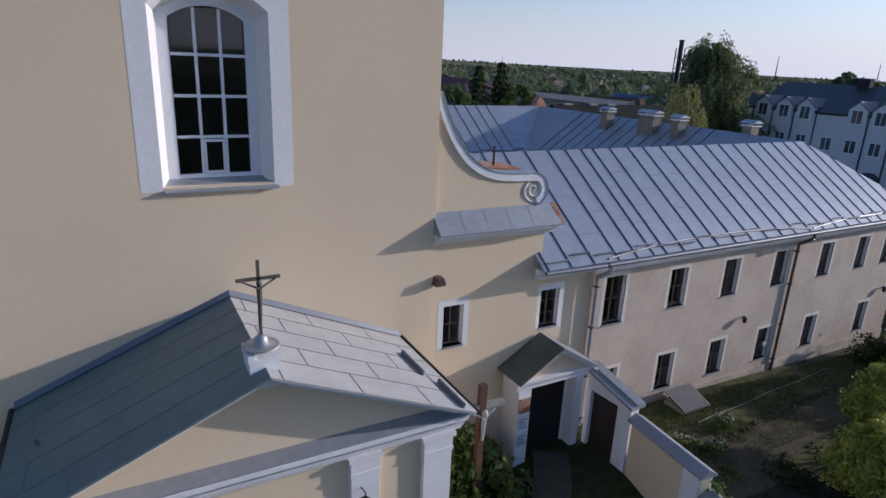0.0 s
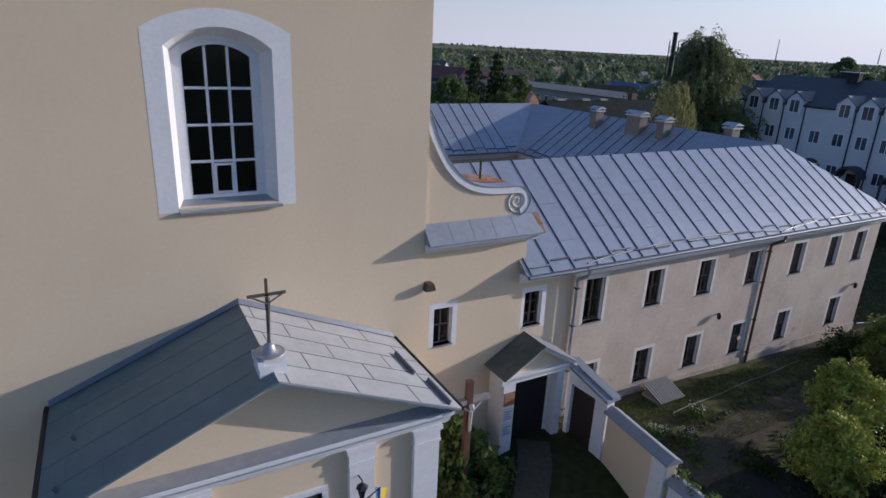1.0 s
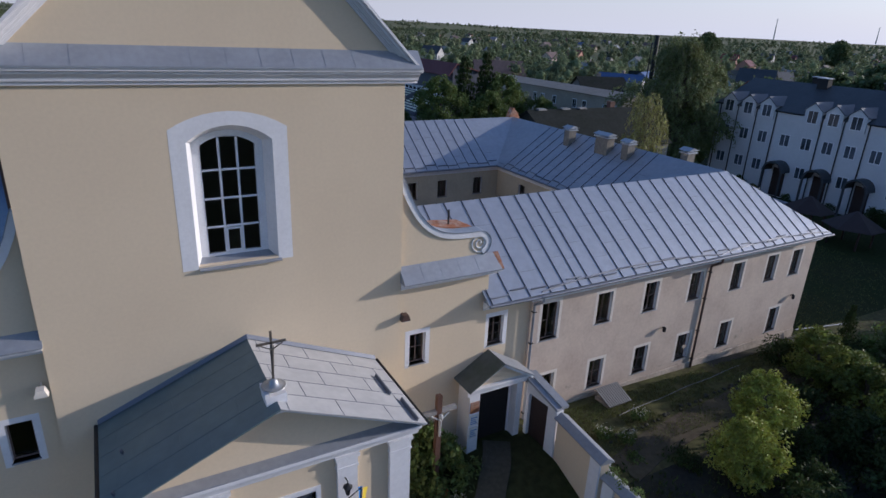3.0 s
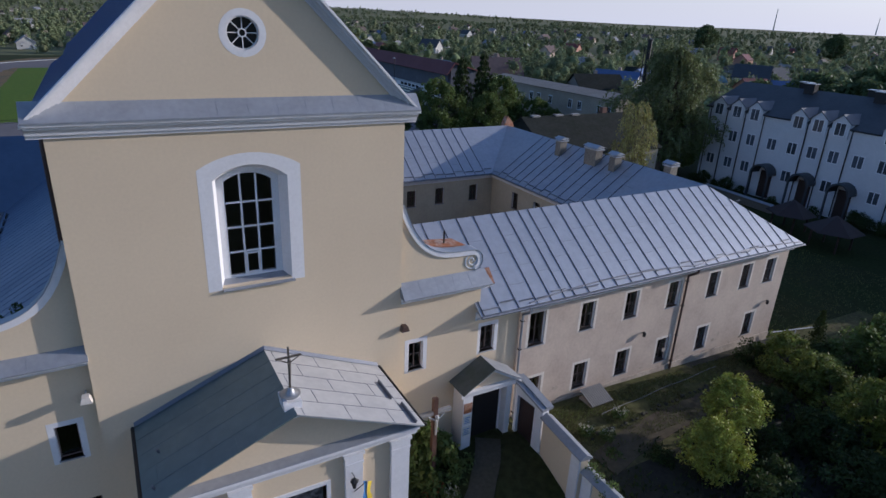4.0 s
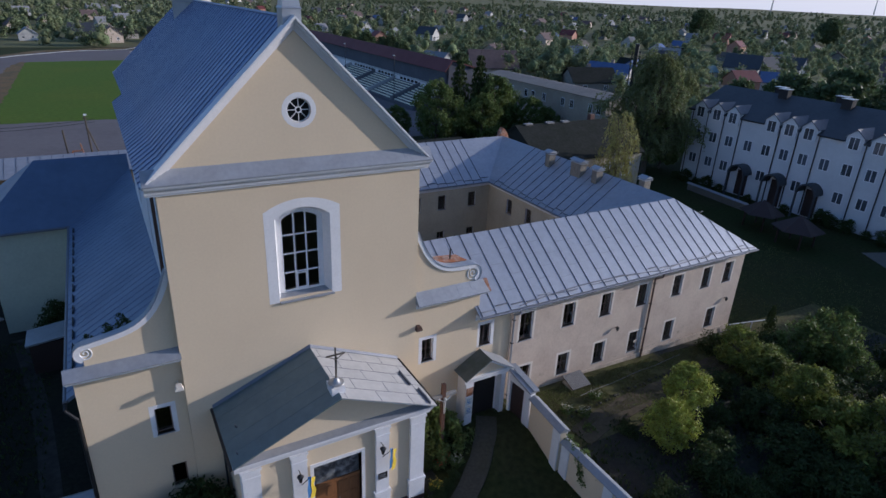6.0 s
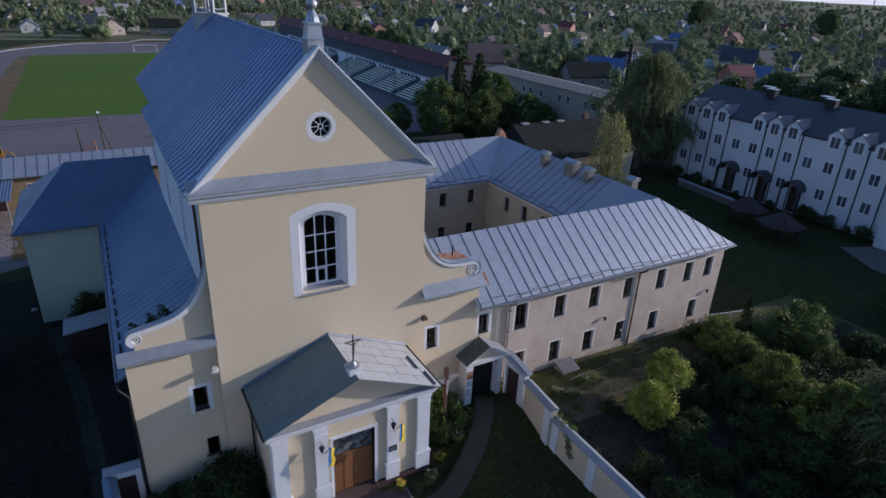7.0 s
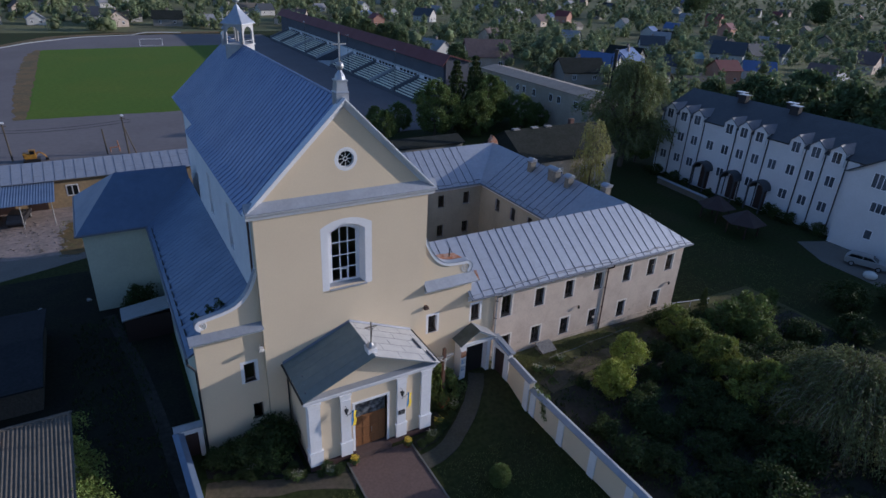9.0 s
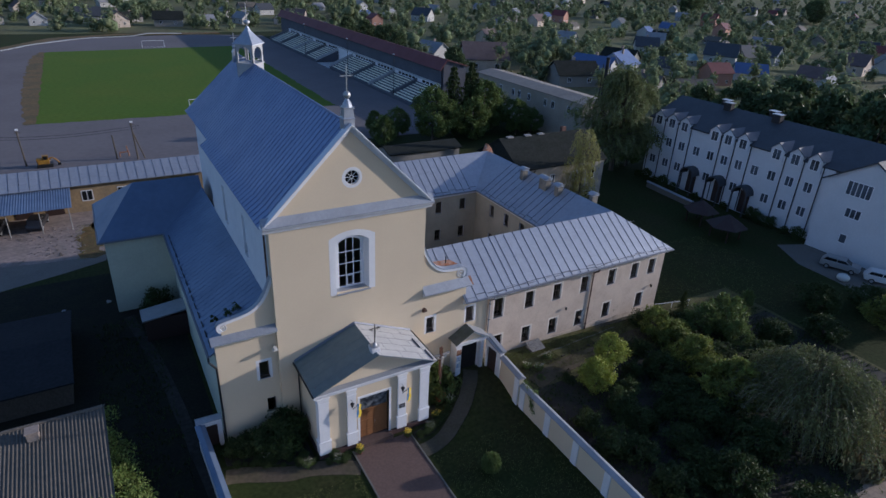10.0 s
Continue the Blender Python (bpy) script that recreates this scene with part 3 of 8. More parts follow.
# side wings of the front: wall, ledge, scrolled gable and lean-to roof behind
def scroll_outline(s, x_in, xv, zv, r, flat, power, z0):
    """The outline of a volute wall: straight base, concave sweep and a rolled end."""
    pts = [(x_in, z0), (xv + s * 0.1, z0)]
    pts += [(xv + s * r * math.cos(a), zv + r * math.sin(a)) for a in (math.radians(-70 + 160 * i / 21) for i in range(22))]
    n = 14
    for i in range(1, n + 1):
        f = i / n
        pts.append((xv + (x_in - xv) * f, zv + r + (13.25 - zv - r) * (flat * f + (1 - flat) * f ** power)))
    return pts


def side_wing(s, x_in, x_out):
    wy, wx, win_z, top_z, out_y = (0.32, -6.93, 5.25, 9.6, 0.54) if s < 0 else (0.12, 6.6, 5.38, 9.84, 0.58)
    wall = bmesh.new()
    lo, hi = sorted((x_in, x_out))
    holes = [(wx - 0.36, wx + 0.36, win_z, win_z + 1.4)]
    if s < 0:
        holes.append((-6.95, -6.29, 1.9, 3.3))
    cells(wall, "x", lo, hi, 0, 9.1, wy, 0.75, holes)
    part("wing_wall", wall, CREAM, church)
    for a, b, c, d in holes:
        window(church, "x", -1, wy, a, b, c, d, depth=0.2, band=0.2 if c > 5 else 0, bars=(0, 0) if s < 0 else (1, 1), frame_mat=FRAME_BROWN)
    bm = bmesh.new()
    e0, e1 = (lo - 0.24, hi) if s < 0 else (lo, hi + 0.3)
    moulding(bm, "x", e0, e1, wy, -1, 8.9, 9.24, out_y - 0.05)
    part("wing_cornice", bm, WHITE, church, "white moulded ledge of the wing")
    bm = bmesh.new()
    prism(bm, [(wy - out_y, 9.23), (wy - out_y, 9.28), (wy, top_z), (wy + 0.08, top_z), (wy + 0.08, 9.23)], "x", e0 - 0.04, e1 + 0.04)
    ledge = part("wing_ledge", bm, FLASH, church, "grey sheet-metal ledge")
    for i in range(1, 5):
        x = lo + (hi - lo) * i / 5
        seam_rows(ledge, FLASH, [((x, wy - out_y, 9.282), (x, wy, top_z + 0.002), (0, 9.28 - top_z, out_y))], 0.02, 0.004, "joint")
    if s > 0:
        part("rusty_end", slab(bmesh.new(), [(e1 - 0.06, wy - out_y, 9.286), (e1 + 0.04, wy - out_y, 9.286), (e1 + 0.04, wy, top_z + 0.006), (e1 - 0.22, wy, top_z + 0.006)], 0.004), RUST, ledge, "rust-stained end of the ledge")
    # centre and radius of the rolled end
    xv, zv, r, flat, power = (-9.4, 10.2, 0.31, 0.22, 5.0) if s < 0 else (9.3, 10.33, 0.42, 0.03, 4.0)
    out = scroll_outline(s, x_in, xv, zv, r, flat, power, 9.3)
    part("scroll_wall", prism(bmesh.new(), out, "y", wy + 0.02, 0.62), CREAM, church, "scrolled cream volute wall")
    top = out[2:]
    bm = bmesh.new()
    th = 0.13
    norm = []
    for i, p in enumerate(top):
        a, b = top[max(0, i - 1)], top[min(len(top) - 1, i + 1)]
        t = Vector((b[0] - a[0], b[1] - a[1])).normalized()
        m = Vector((t.y, -t.x)) * (1 if s > 0 else -1)
        norm.append(m)
    up = [(p[0] + m.x * 0.1, p[1] + m.y * 0.1) for p, m in zip(top, norm)]
    dn = [(p[0] - m.x * th, p[1] - m.y * th) for p, m in zip(top, norm)]
    ring(bm, up, dn, wy - 0.05, 0.64)
    part("scroll_band", bm, WHITE, church, "white moulded band of the volute")
    up2 = [(p[0] + m.x * 0.125, p[1] + m.y * 0.125) for p, m in zip(top, norm)]
    up1 = [(p[0] + m.x * 0.103, p[1] + m.y * 0.103) for p, m in zip(top, norm)]
    part("scroll_flashing", ring(bmesh.new(), up2, up1, wy - 0.08, 0.67), FLASH, church)
    # spiral of the rolled end
    bm = bmesh.new()
    spiral = [(xv + s * q * math.cos(a), wy + 0.01, zv + q * math.sin(a)) for a, q in ((math.radians(-70 - 13.4 * i), (r - 0.02) * (1 - i / 60)) for i in range(54))]
    pipe(bm, spiral, 0.032, 6)
    part("spiral", bm, WHITE, church)
    # lamp on the corner
    bm = bmesh.new()
    lx = x_in + s * (0.24 if s < 0 else 0.14)
    prism(bm, [(lx - 0.19, 7.66), (lx + 0.19, 7.66), (lx + 0.11, 7.9), (lx - 0.11, 7.9)], "y", -0.26, 0.04)
    rod(bm, (lx, 0.0, 7.8), (lx, wy, 7.86), 0.03)
    lamp = part("floodlight", bm, PALE_BAND if s < 0 else PIPE, church, "small hooded floodlight on the wall")
    part("lens", boxed(lx - 0.15, lx + 0.15, -0.23, 0.01, 7.63, 7.665), FLASH, lamp)


side_wing(-1, XL, -10.05)
side_wing(1, XR, 9.9)

# left aisle with lean-to roof, and the sacristy that ends it
part("aisle_wall", boxed(-10.05, -9.45, 0.75, 23.75, 0, 8.0), GREENISH, church, "pale stucco aisle wall")
AE = -10.45
# aisle and sacristy sheets carry the reflected sky's blue in their base colour
bm = bmesh.new()
slab(bm, [(AE, 0.72, 7.95), (XL, 0.72, 10.75), (XL, 27.22, 10.75), (AE, 23.25, 7.95)], 0.14)
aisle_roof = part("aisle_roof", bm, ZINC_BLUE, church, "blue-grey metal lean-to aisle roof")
lines = []
for y in np.arange(1.3, 27.0, 0.62):
    f = max(0.0, (y - 23.25) / 3.97)
    lines.append(((AE + (XL - AE) * f, y, 7.952 + 2.8 * f), (XL, y, 10.752), (-2.8, 0, XL - AE)))
seam_rows(aisle_roof, SEAM_BLUE, lines, 0.025, 0.014)
part("gutter", pipe(bmesh.new(), [(AE - 0.07, 0.7, 7.86), (AE - 0.07, 23.2, 7.86)], 0.09), GUTTER, church)
for y in np.arange(1.5, 22, 1.4):
    part("snow_guard", boxed(AE + 0.24, AE + 0.3, y, y + 0.8, 8.08, 8.24), IRON, church)
sac = thing("sacristy", -13, 28, 0, "pale green stucco sacristy with a blue hipped metal roof", "building")
bm = bmesh.new()
box(bm, -15.65, -9.7, 23.75, 33.6, 0, 8.0)
part("wall", bm, GREENISH, sac)
bm = bmesh.new()
rz, ry = 11.65, 28.5
slab(bm, [(-16.1, 23.25, 7.95), (AE, 23.25, 7.95), (XL, 27.22, 10.75), (XL, 28.5, rz), (-12.2, ry, rz)], 0.14)
slab(bm, [(-16.1, 34.1, 7.95), (-16.1, 23.25, 7.95), (-12.2, ry, rz)], 0.14)
slab(bm, [(-16.1, 34.1, 7.95), (-12.2, ry, rz), (XL, ry, rz), (XL, 34.1, 7.95)], 0.14)
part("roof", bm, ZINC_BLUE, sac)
part("gutter", pipe(bmesh.new(), [(AE - 0.1, 23.17, 7.86), (-16.15, 23.17, 7.86), (-16.15, 34.1, 7.86)], 0.09), GUTTER, sac)
part("lean_to", slab(bmesh.new(), [(-13.9, 16.9, 2.3), (-10.06, 16.9, 2.75), (-10.06, 19.2, 2.75), (-13.9, 19.2, 2.3)], 0.12), ZINC, sac, "low lean-to roof by the aisle")
# dark block in place of the shade beneath the open lean-to
part("lean_to_wall", boxed(-13.7, -10.06, 17.05, 19.05, 0, 2.2), DARK_GATE, sac)

# right aisle roof behind the volute, with its rusty hip
bm = bmesh.new()
slab(bm, [(XR, 0.75, 10.75), (9.9, 0.75, 8.6), (9.9, 23, 8.6), (XR, 23, 10.75)], 0.14)
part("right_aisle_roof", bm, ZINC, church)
bm = bmesh.new()
slab(bm, [(7.1, 0.66, 11.05), (9.25, 0.66, 10.88), (8.9, 1.4, 11.0), (7.3, 1.4, 11.14)], 0.05)
part("rusty_flashing", bm, RUST, church, "rust-stained metal sheet behind the volute")
part("finial_pin", rod(bmesh.new(), (8.3, 1.0, 10.98), (8.3, 1.0, 11.6), 0.04), IRON, church)
part("right_aisle_wall", boxed(9.2, 9.9, 0.75, 23, 0, 8.5), CREAM_OLD, church)

# gable pedestal with ball and cross
bm = bmesh.new()
box(bm, XC - 0.38, XC + 0.38, 0.04, 0.80, 22.8, 23.66)
turned(bm, (XC, 0.42, 23.66), [(0.58, 0), (0.5, 0.08), (0.42, 0.62)], 4)
bmesh.ops.rotate(bm, verts=bm.verts[8:], cent=(XC, 0.42, 0), matrix=Matrix.Rotation(math.pi / 4, 3, "Z"))
box(bm, XC - 0.36, XC + 0.36, 0.06, 0.78, 24.28, 24.38)
turned(bm, (XC, 0.42, 24.38), [(0.34, 0), (0.28, 0.2), (0.16, 0.4), (0.1, 0.5)], 12)
ped = part("pedestal", bm, ZINC, church, "metal-clad gable pedestal with ball and cross")
part("ball", ball(bmesh.new(), (XC, 0.42, 25.12), 0.25), STEEL, ped, smooth=True)
bm = bmesh.new()
box(bm, XC - 0.035, XC + 0.035, 0.385, 0.455, 25.3, 26.95)
box(bm, XC - 0.42, XC + 0.42, 0.385, 0.455, 26.28, 26.35)
part("cross", bm, STEEL, ped)

# ridge lantern: open posts with arched heads under a pointed roof
LY = 25.9
lan = part("lantern", turned(bmesh.new(), (XC, LY, 21.5), [(1.3, 0), (1.3, 1.7), (1.44, 1.72), (1.44, 1.82), (1.2, 1.82)], 4), SHEET_PALE, church, "open four-sided ridge turret with a pointed metal roof")
for i in range(4):
    a, b = i * math.tau / 4, (i + 1) * math.tau / 4
    p, q = Vector((XC + math.sin(a) * 1.32, LY + math.cos(a) * 1.32, 0)), Vector((XC + math.sin(b) * 1.32, LY + math.cos(b) * 1.32, 0))
    m, e = (p + q) / 2, (q - p).normalized()
    out = Vector((m.x - XC, m.y - LY, 0)).normalized()
    # flat arched frame of each side: two jambs and a round head
    w = (q - p).length / 2
    outer = [(-w, 23.3), (-w, 25.04), (-w * 0.5, 25.04), (0, 25.04), (w * 0.5, 25.04), (w, 25.04), (w, 23.3)]
    inner = [(-w * 0.72, 23.3), (-w * 0.72, 24.3), (-w * 0.5, 24.68), (0, 24.84), (w * 0.5, 24.68), (w * 0.72, 24.3), (w * 0.72, 23.3)]
    bm = bmesh.new()
    rows = []
    for (u0, z0), (u1, z1) in zip(outer, inner):
        rows.append([bm.verts.new((*(m + e * u - out * d).xy, z)) for u, z, d in ((u0, z0, 0), (u1, z1, 0), (u1, z1, 0.1), (u0, z0, 0.1))])
    for r0, r1 in zip(rows, rows[1:]):
        for k in range(4):
            bm.faces.new((r0[k], r0[(k + 1) % 4], r1[(k + 1) % 4], r1[k]))
    part("arch", bm, SHEET_PALE, lan)
    part("rail", pipe(bmesh.new(), [p + Vector((0, 0, 23.62)), q + Vector((0, 0, 23.62))], 0.03, 5), SHEET_PALE, lan)
bm = turned(bmesh.new(), (XC, LY, 25.04), [(1.56, 0), (1.54, 0.06), (0.76, 0.75), (0.36, 1.18), (0.1, 1.6)], 4)
part("turret_roof", bm, ZINC, lan)
part("ball", ball(bmesh.new(), (XC, LY, 27.0), 0.32, 0.7), STEEL, lan, smooth=True)
bm = bmesh.new()
rod(bm, (XC, LY, 26.5), (XC, LY, 28.7), 0.04)
box(bm, XC - 0.35, XC + 0.35, LY - 0.03, LY + 0.03, 28.0, 28.06)
part("cross", bm, STEEL, lan)
FY = 30.6
bm = bmesh.new()
FX = -0.5
prism(bm, [(FX - 0.3, 22.2), (FX + 0.3, 22.2), (FX + 0.22, 23.5), (FX + 0.3, 23.6), (FX + 0.12, 23.9), (FX - 0.12, 23.9), (FX - 0.3, 23.6), (FX - 0.22, 23.5)], "y", FY - 0.28, FY + 0.28)
ball(bm, (FX, FY, 24.15), 0.22)
rod(bm, (FX, FY, 24.2), (FX, FY, 25.5), 0.035)
box(bm, FX - 0.33, FX + 0.33, FY - 0.03, FY + 0.03, 25.0, 25.06)
part("choir_finial", bm, ZINC, church)

part("drainpipe", pipe(bmesh.new(), [(AE - 0.07, 0.75, 7.8), (AE - 0.1, 0.45, 7.6), (-10.14, 0.22, 7.15), (-10.14, 0.22, 0.2)], 0.075), IRON, church, "black drainpipe at the wing corner")
# drainpipes of the nave corner
for x in (XL - 0.12, XR + 0.12):
    bm = pipe(bmesh.new(), [(x, 0.95, 16.6), (x, 0.85, 16.0), (x, 0.85, 9.9)], 0.07)
    part("drainpipe", bm, PIPE, church)

# ---- entrance porch ----
BRONZE = plain("dull_bronze", (0.17, 0.15, 0.13), 0.45, 0.5)
# pale patches paint the reflected branches into the transom pane
TRANSOM_GLASS = material("branch_reflection_glass", (0.05, 0.055, 0.06), 0.15, vary=0.3, grain=3, patch=2.2, bump=0, second=(0.3, 0.31, 0.31), amount=0.9)
PX0, PX1, PY, PE, PR = -4.45, 4.25, -3.9, 6.15, 8.17
PC = (PX0 + PX1) / 2
porch = thing("entrance_porch", PC, -2, 0, "cream and white pedimented entrance porch with a grey metal roof", "porch")
DX0, DX1, DZ0, DZ1 = -1.36, 0.98, 0.42, 4.35
bm = bmesh.new()
cells(bm, "x", PX0, PX1, 0.42, 5.55, PY, PY + 0.5, [(DX0, DX1, 0.42, DZ1)])
part("front_wall", bm, CREAM, porch)
for x in (PX0, PX1 - 0.5):
    bm = boxed(x, x + 0.5, PY + 0.5, -0.003, 0.42, 5.55)
    part("side_wall", bm, CREAM, porch)
for x0, x1, xi in ((PX0 - 0.12, DX0, PX0 + 0.45), (DX1, PX1 + 0.12, PX1 - 0.45)):
    bm = boxed(x0, x1, PY - 0.2, PY + 0.45, 0, 0.42)
    part("plinth", bm, PLINTH, porch, "dark red painted plinth")
for x0, x1 in ((PX0 - 0.08, PX0 + 0.45), (PX1 - 0.45, PX1 + 0.08)):
    part("side_plinth", boxed(x0, x1, PY + 0.45, -0.003, 0, 0.42), PLINTH, porch, "dark red painted plinth")
part("doorstep", boxed(DX0 - 0.15, DX1 + 0.15, PY - 0.55, PY + 0.6, 0, 0.36), PAVER, porch)
# entablature, pediment and roof
bm = bmesh.new()
moulding(bm, "x", PX0 - 0.32, PX1 + 0.32, PY, -1, 5.45, 5.98, 0.42)
part("entablature", bm, WHITE, porch, "white moulded entablature")
for x0, x1, w, o in ((PX0 - 0.3, PX0, PX0, -1), (PX1, PX1 + 0.3, PX1, 1)):
    bm = bmesh.new()
    moulding(bm, "y", PY - 0.1, -0.003, w, o, 5.45, 5.98, 0.3)
    part("side_entablature", bm, WHITE, porch)
bm = prism(bmesh.new(), [(PX0 - 0.3, 5.98), (PX1 + 0.3, 5.98), (PX1 + 0.1, 6.1), (PC, PR - 0.12), (PX0 - 0.1, 6.1)], "y", PY - 0.02, PY + 0.35)
part("pediment", bm, CREAM, porch)
bm = prism(bmesh.new(), [(PY - 0.4, 5.975), (PY - 0.4, 6.02), (PY - 0.03, 6.12), (PY - 0.03, 5.975)], "x", PX0 - 0.36, PX1 + 0.36)
part("pediment_ledge", bm, FLASH, porch, "stained grey ledge of the pediment")
for s, xe in ((-1, PX0 - 0.42), (1, PX1 + 0.42)):
    bm = bmesh.new()
    for d0, d1, y0 in ((0.05, 0.15, -0.5), (0.15, 0.27, -0.32)):
        q = [(xe - s * 0.02, PE - d0), (PC, PR - d0), (PC, PR - d1), (xe - s * 0.02, PE - d1)]
        prism(bm, [(u, v) for u, v in q], "y", PY + y0, PY + 0.2)
    part("raking_moulding", bm, WHITE, porch)
    bm = bmesh.new()
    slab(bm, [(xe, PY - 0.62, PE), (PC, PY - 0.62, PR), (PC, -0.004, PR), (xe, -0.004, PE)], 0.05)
    # pale sheet for the sunlit slope, darker one painted for the shaded slope
    slope_part = part("roof_slope", bm, SHEET_PALE if s > 0 else TEAL_SHADE, porch, "grey metal roof slope laid in overlapping sheets")
    nrm = Vector((s * (PR - PE), 0, abs(xe - PC))).normalized()
    # sheets with lapped edges, in courses up the slope
    rows, lines = 5, []
    deep = -0.01 - (PY - 0.62)
    for r in range(1, rows):
        y = PY - 0.62 + deep * r / rows
        lines.append(((xe, y, PE), (PC, y, PR), nrm))
    for r in range(rows):
        for k in range(3):
            f = (k + (0.3 if r % 2 else 0.75)) / 2.9
            if f < 0.97:
                x, z = xe + (PC - xe) * f, PE + (PR - PE) * f
                lines.append(((x, PY - 0.62 + deep * r / rows, z), (x, PY - 0.62 + deep * (r + 1) / rows, z), nrm))
    seam_rows(slope_part, GUTTER if s > 0 else TEAL_SHADE, lines, 0.022 if s > 0 else 0.03, 0.008, "sheet_lap")
    # snow stops near the eave: two angled bars on the sunny slope, small hooks on the other
    for x, y0, y1 in ((4.02, -2.87, -1.57), (4.31, -4.45, -3.15)):
        f = (4.67 - x) / 4.77
        x, z = xe + (PC - xe) * f, PE + (PR - PE) * f
        if s < 0:
            y0, y1 = y0 + 0.6, y0 + 0.72
        seam_rows(slope_part, GUTTER, [((x, y0, z), (x, y1, z), nrm)], 0.05, 0.13, "snow_stop")
    part("wall_flashing", slab(bmesh.new(), [(xe, -0.1, PE + 0.03), (PC, -0.1, PR + 0.03), (PC, -0.003, PR + 0.16), (xe, -0.003, PE + 0.16)], 0.03), GUTTER, porch)
    bm = pipe(bmesh.new(), [(xe + s * 0.06, PY - 0.55, PE - 0.07), (xe + s * 0.06, -0.05, PE - 0.03)], 0.065)
    gut = part("gutter", bm, IRON, porch)
    bm = pipe(bmesh.new(), [(xe + s * 0.06, -0.15, PE - 0.05), (xe - s * 0.25, -0.1, PE - 0.6), (xe - s * 0.28, -0.1, 0.1)], 0.05)
    part("downpipe", bm, IRON, gut)
# pilasters
for i, (a, b) in enumerate(((PX0 - 0.1, PX0 + 0.78), (-2.42, -1.62), (1.62, 2.42), (PX1 - 0.78, PX1 + 0.1))):
    bm = bmesh.new()
    y1 = PY + (0.45 if i in (0, 3) else 0.05)
    box(bm, a + 0.06, b - 0.06, PY - 0.16, y1, 1.55, 4.95)
    box(bm, a, b, PY - 0.22, y1, 0.42, 1.45)
    box(bm, a - 0.04, b + 0.04, PY - 0.25, y1, 1.45, 1.56)
    box(bm, a + 0.03, b - 0.03, PY - 0.19, y1, 4.95, 5.04)
    box(bm, a + 0.05, b - 0.05, PY - 0.17, y1, 5.04, 5.34)
    box(bm, a - 0.01, b + 0.01, PY - 0.22, y1, 5.34, 5.46)
    part("pilaster", bm, WHITE, porch, "white painted pilaster")
# doors with the glazed light above
bm = bmesh.new()
for a, b, c, d in ((DX0 - 0.16, DX0, DZ0, DZ1 + 0.16), (DX1, DX1 + 0.16, DZ0, DZ1 + 0.16), (DX0, DX1, DZ1, DZ1 + 0.16)):
    box(bm, a, b, PY - 0.06, PY + 0.3, c, d)
part("door_surround", bm, WHITE, porch)
door = part("double_door", boxed(DX0, DX1, PY + 0.2, PY + 0.32, 2.86, 3.0), OAK, porch, "varnished oak double door with a dark glazed light above")
mx = (DX0 + DX1) / 2
for a, b in ((DX0 + 0.01, mx - 0.01), (mx + 0.01, DX1 - 0.01)):
    part("door_leaf", boxed(a, b, PY + 0.24, PY + 0.3, 0.42, 2.85), OAK, door)
    for z0, z1 in ((0.55, 1.15), (1.3, 2.0), (2.12, 2.75)):
        bm = bmesh.new()
        w = (b - a) / 2
        for k in range(2):
            c = a + 0.1 + k * (w - 0.02)
            box(bm, c, c + w - 0.18, PY + 0.215, PY + 0.24, z0, z1)
        part("panel", bm, OAK, door)
part("pane", boxed(DX0 + 0.05, DX1 - 0.05, PY + 0.26, PY + 0.275, 3.01, DZ1 - 0.03), TRANSOM_GLASS, door)
part("door_handle", rod(bmesh.new(), (mx + 0.1, PY + 0.17, 1.45), (mx + 0.1, PY + 0.17, 1.85), 0.02), STEEL, door)
part("inner_floor", boxed(PX0 + 0.5, PX1 - 0.5, PY + 0.5, -0.01, 0.0, 0.4), CONCRETE, porch)
# steel crucifix on its pedestal at the front of the ridge
crux = thing("roof_crucifix", PC, -3.75, 8.0, "dark metal crucifix with a steel dish on a white block", "crucifix")
CY = -3.78
bm = bmesh.new()
box(bm, PC - 0.3, PC + 0.3, CY - 0.3, CY + 0.34, 7.72, 8.36)
box(bm, PC - 0.33, PC - 0.2, CY - 0.33, CY + 0.37, 8.3, 8.46)
part("block", bm, WHITE, crux)
part("dish", turned(bmesh.new(), (PC, CY, 8.4), [(0.1, 0), (0.34, 0.1), (0.37, 0.13), (0.33, 0.13), (0.16, 0.16), (0.12, 0.3), (0.05, 0.36)], 20), STEEL, crux, smooth=True)
bm = bmesh.new()
box(bm, PC - 0.03, PC + 0.03, CY - 0.03, CY + 0.03, 8.7, 10.3)
box(bm, PC - 0.42, PC + 0.42, CY - 0.03, CY + 0.03, 9.9, 9.96)
part("cross", bm, BRONZE, crux)
bm = bmesh.new()
rod(bm, (PC, CY - 0.06, 9.05), (PC, CY - 0.07, 9.75), 0.03, 0.06)
rod(bm, (PC - 0.33, CY - 0.05, 9.92), (PC, CY - 0.07, 9.74), 0.02)
rod(bm, (PC + 0.33, CY - 0.05, 9.92), (PC, CY - 0.07, 9.74), 0.02)
ball(bm, (PC, CY - 0.09, 9.86), 0.06, 1.2, 8)
part("figure", bm, BRONZE, crux)


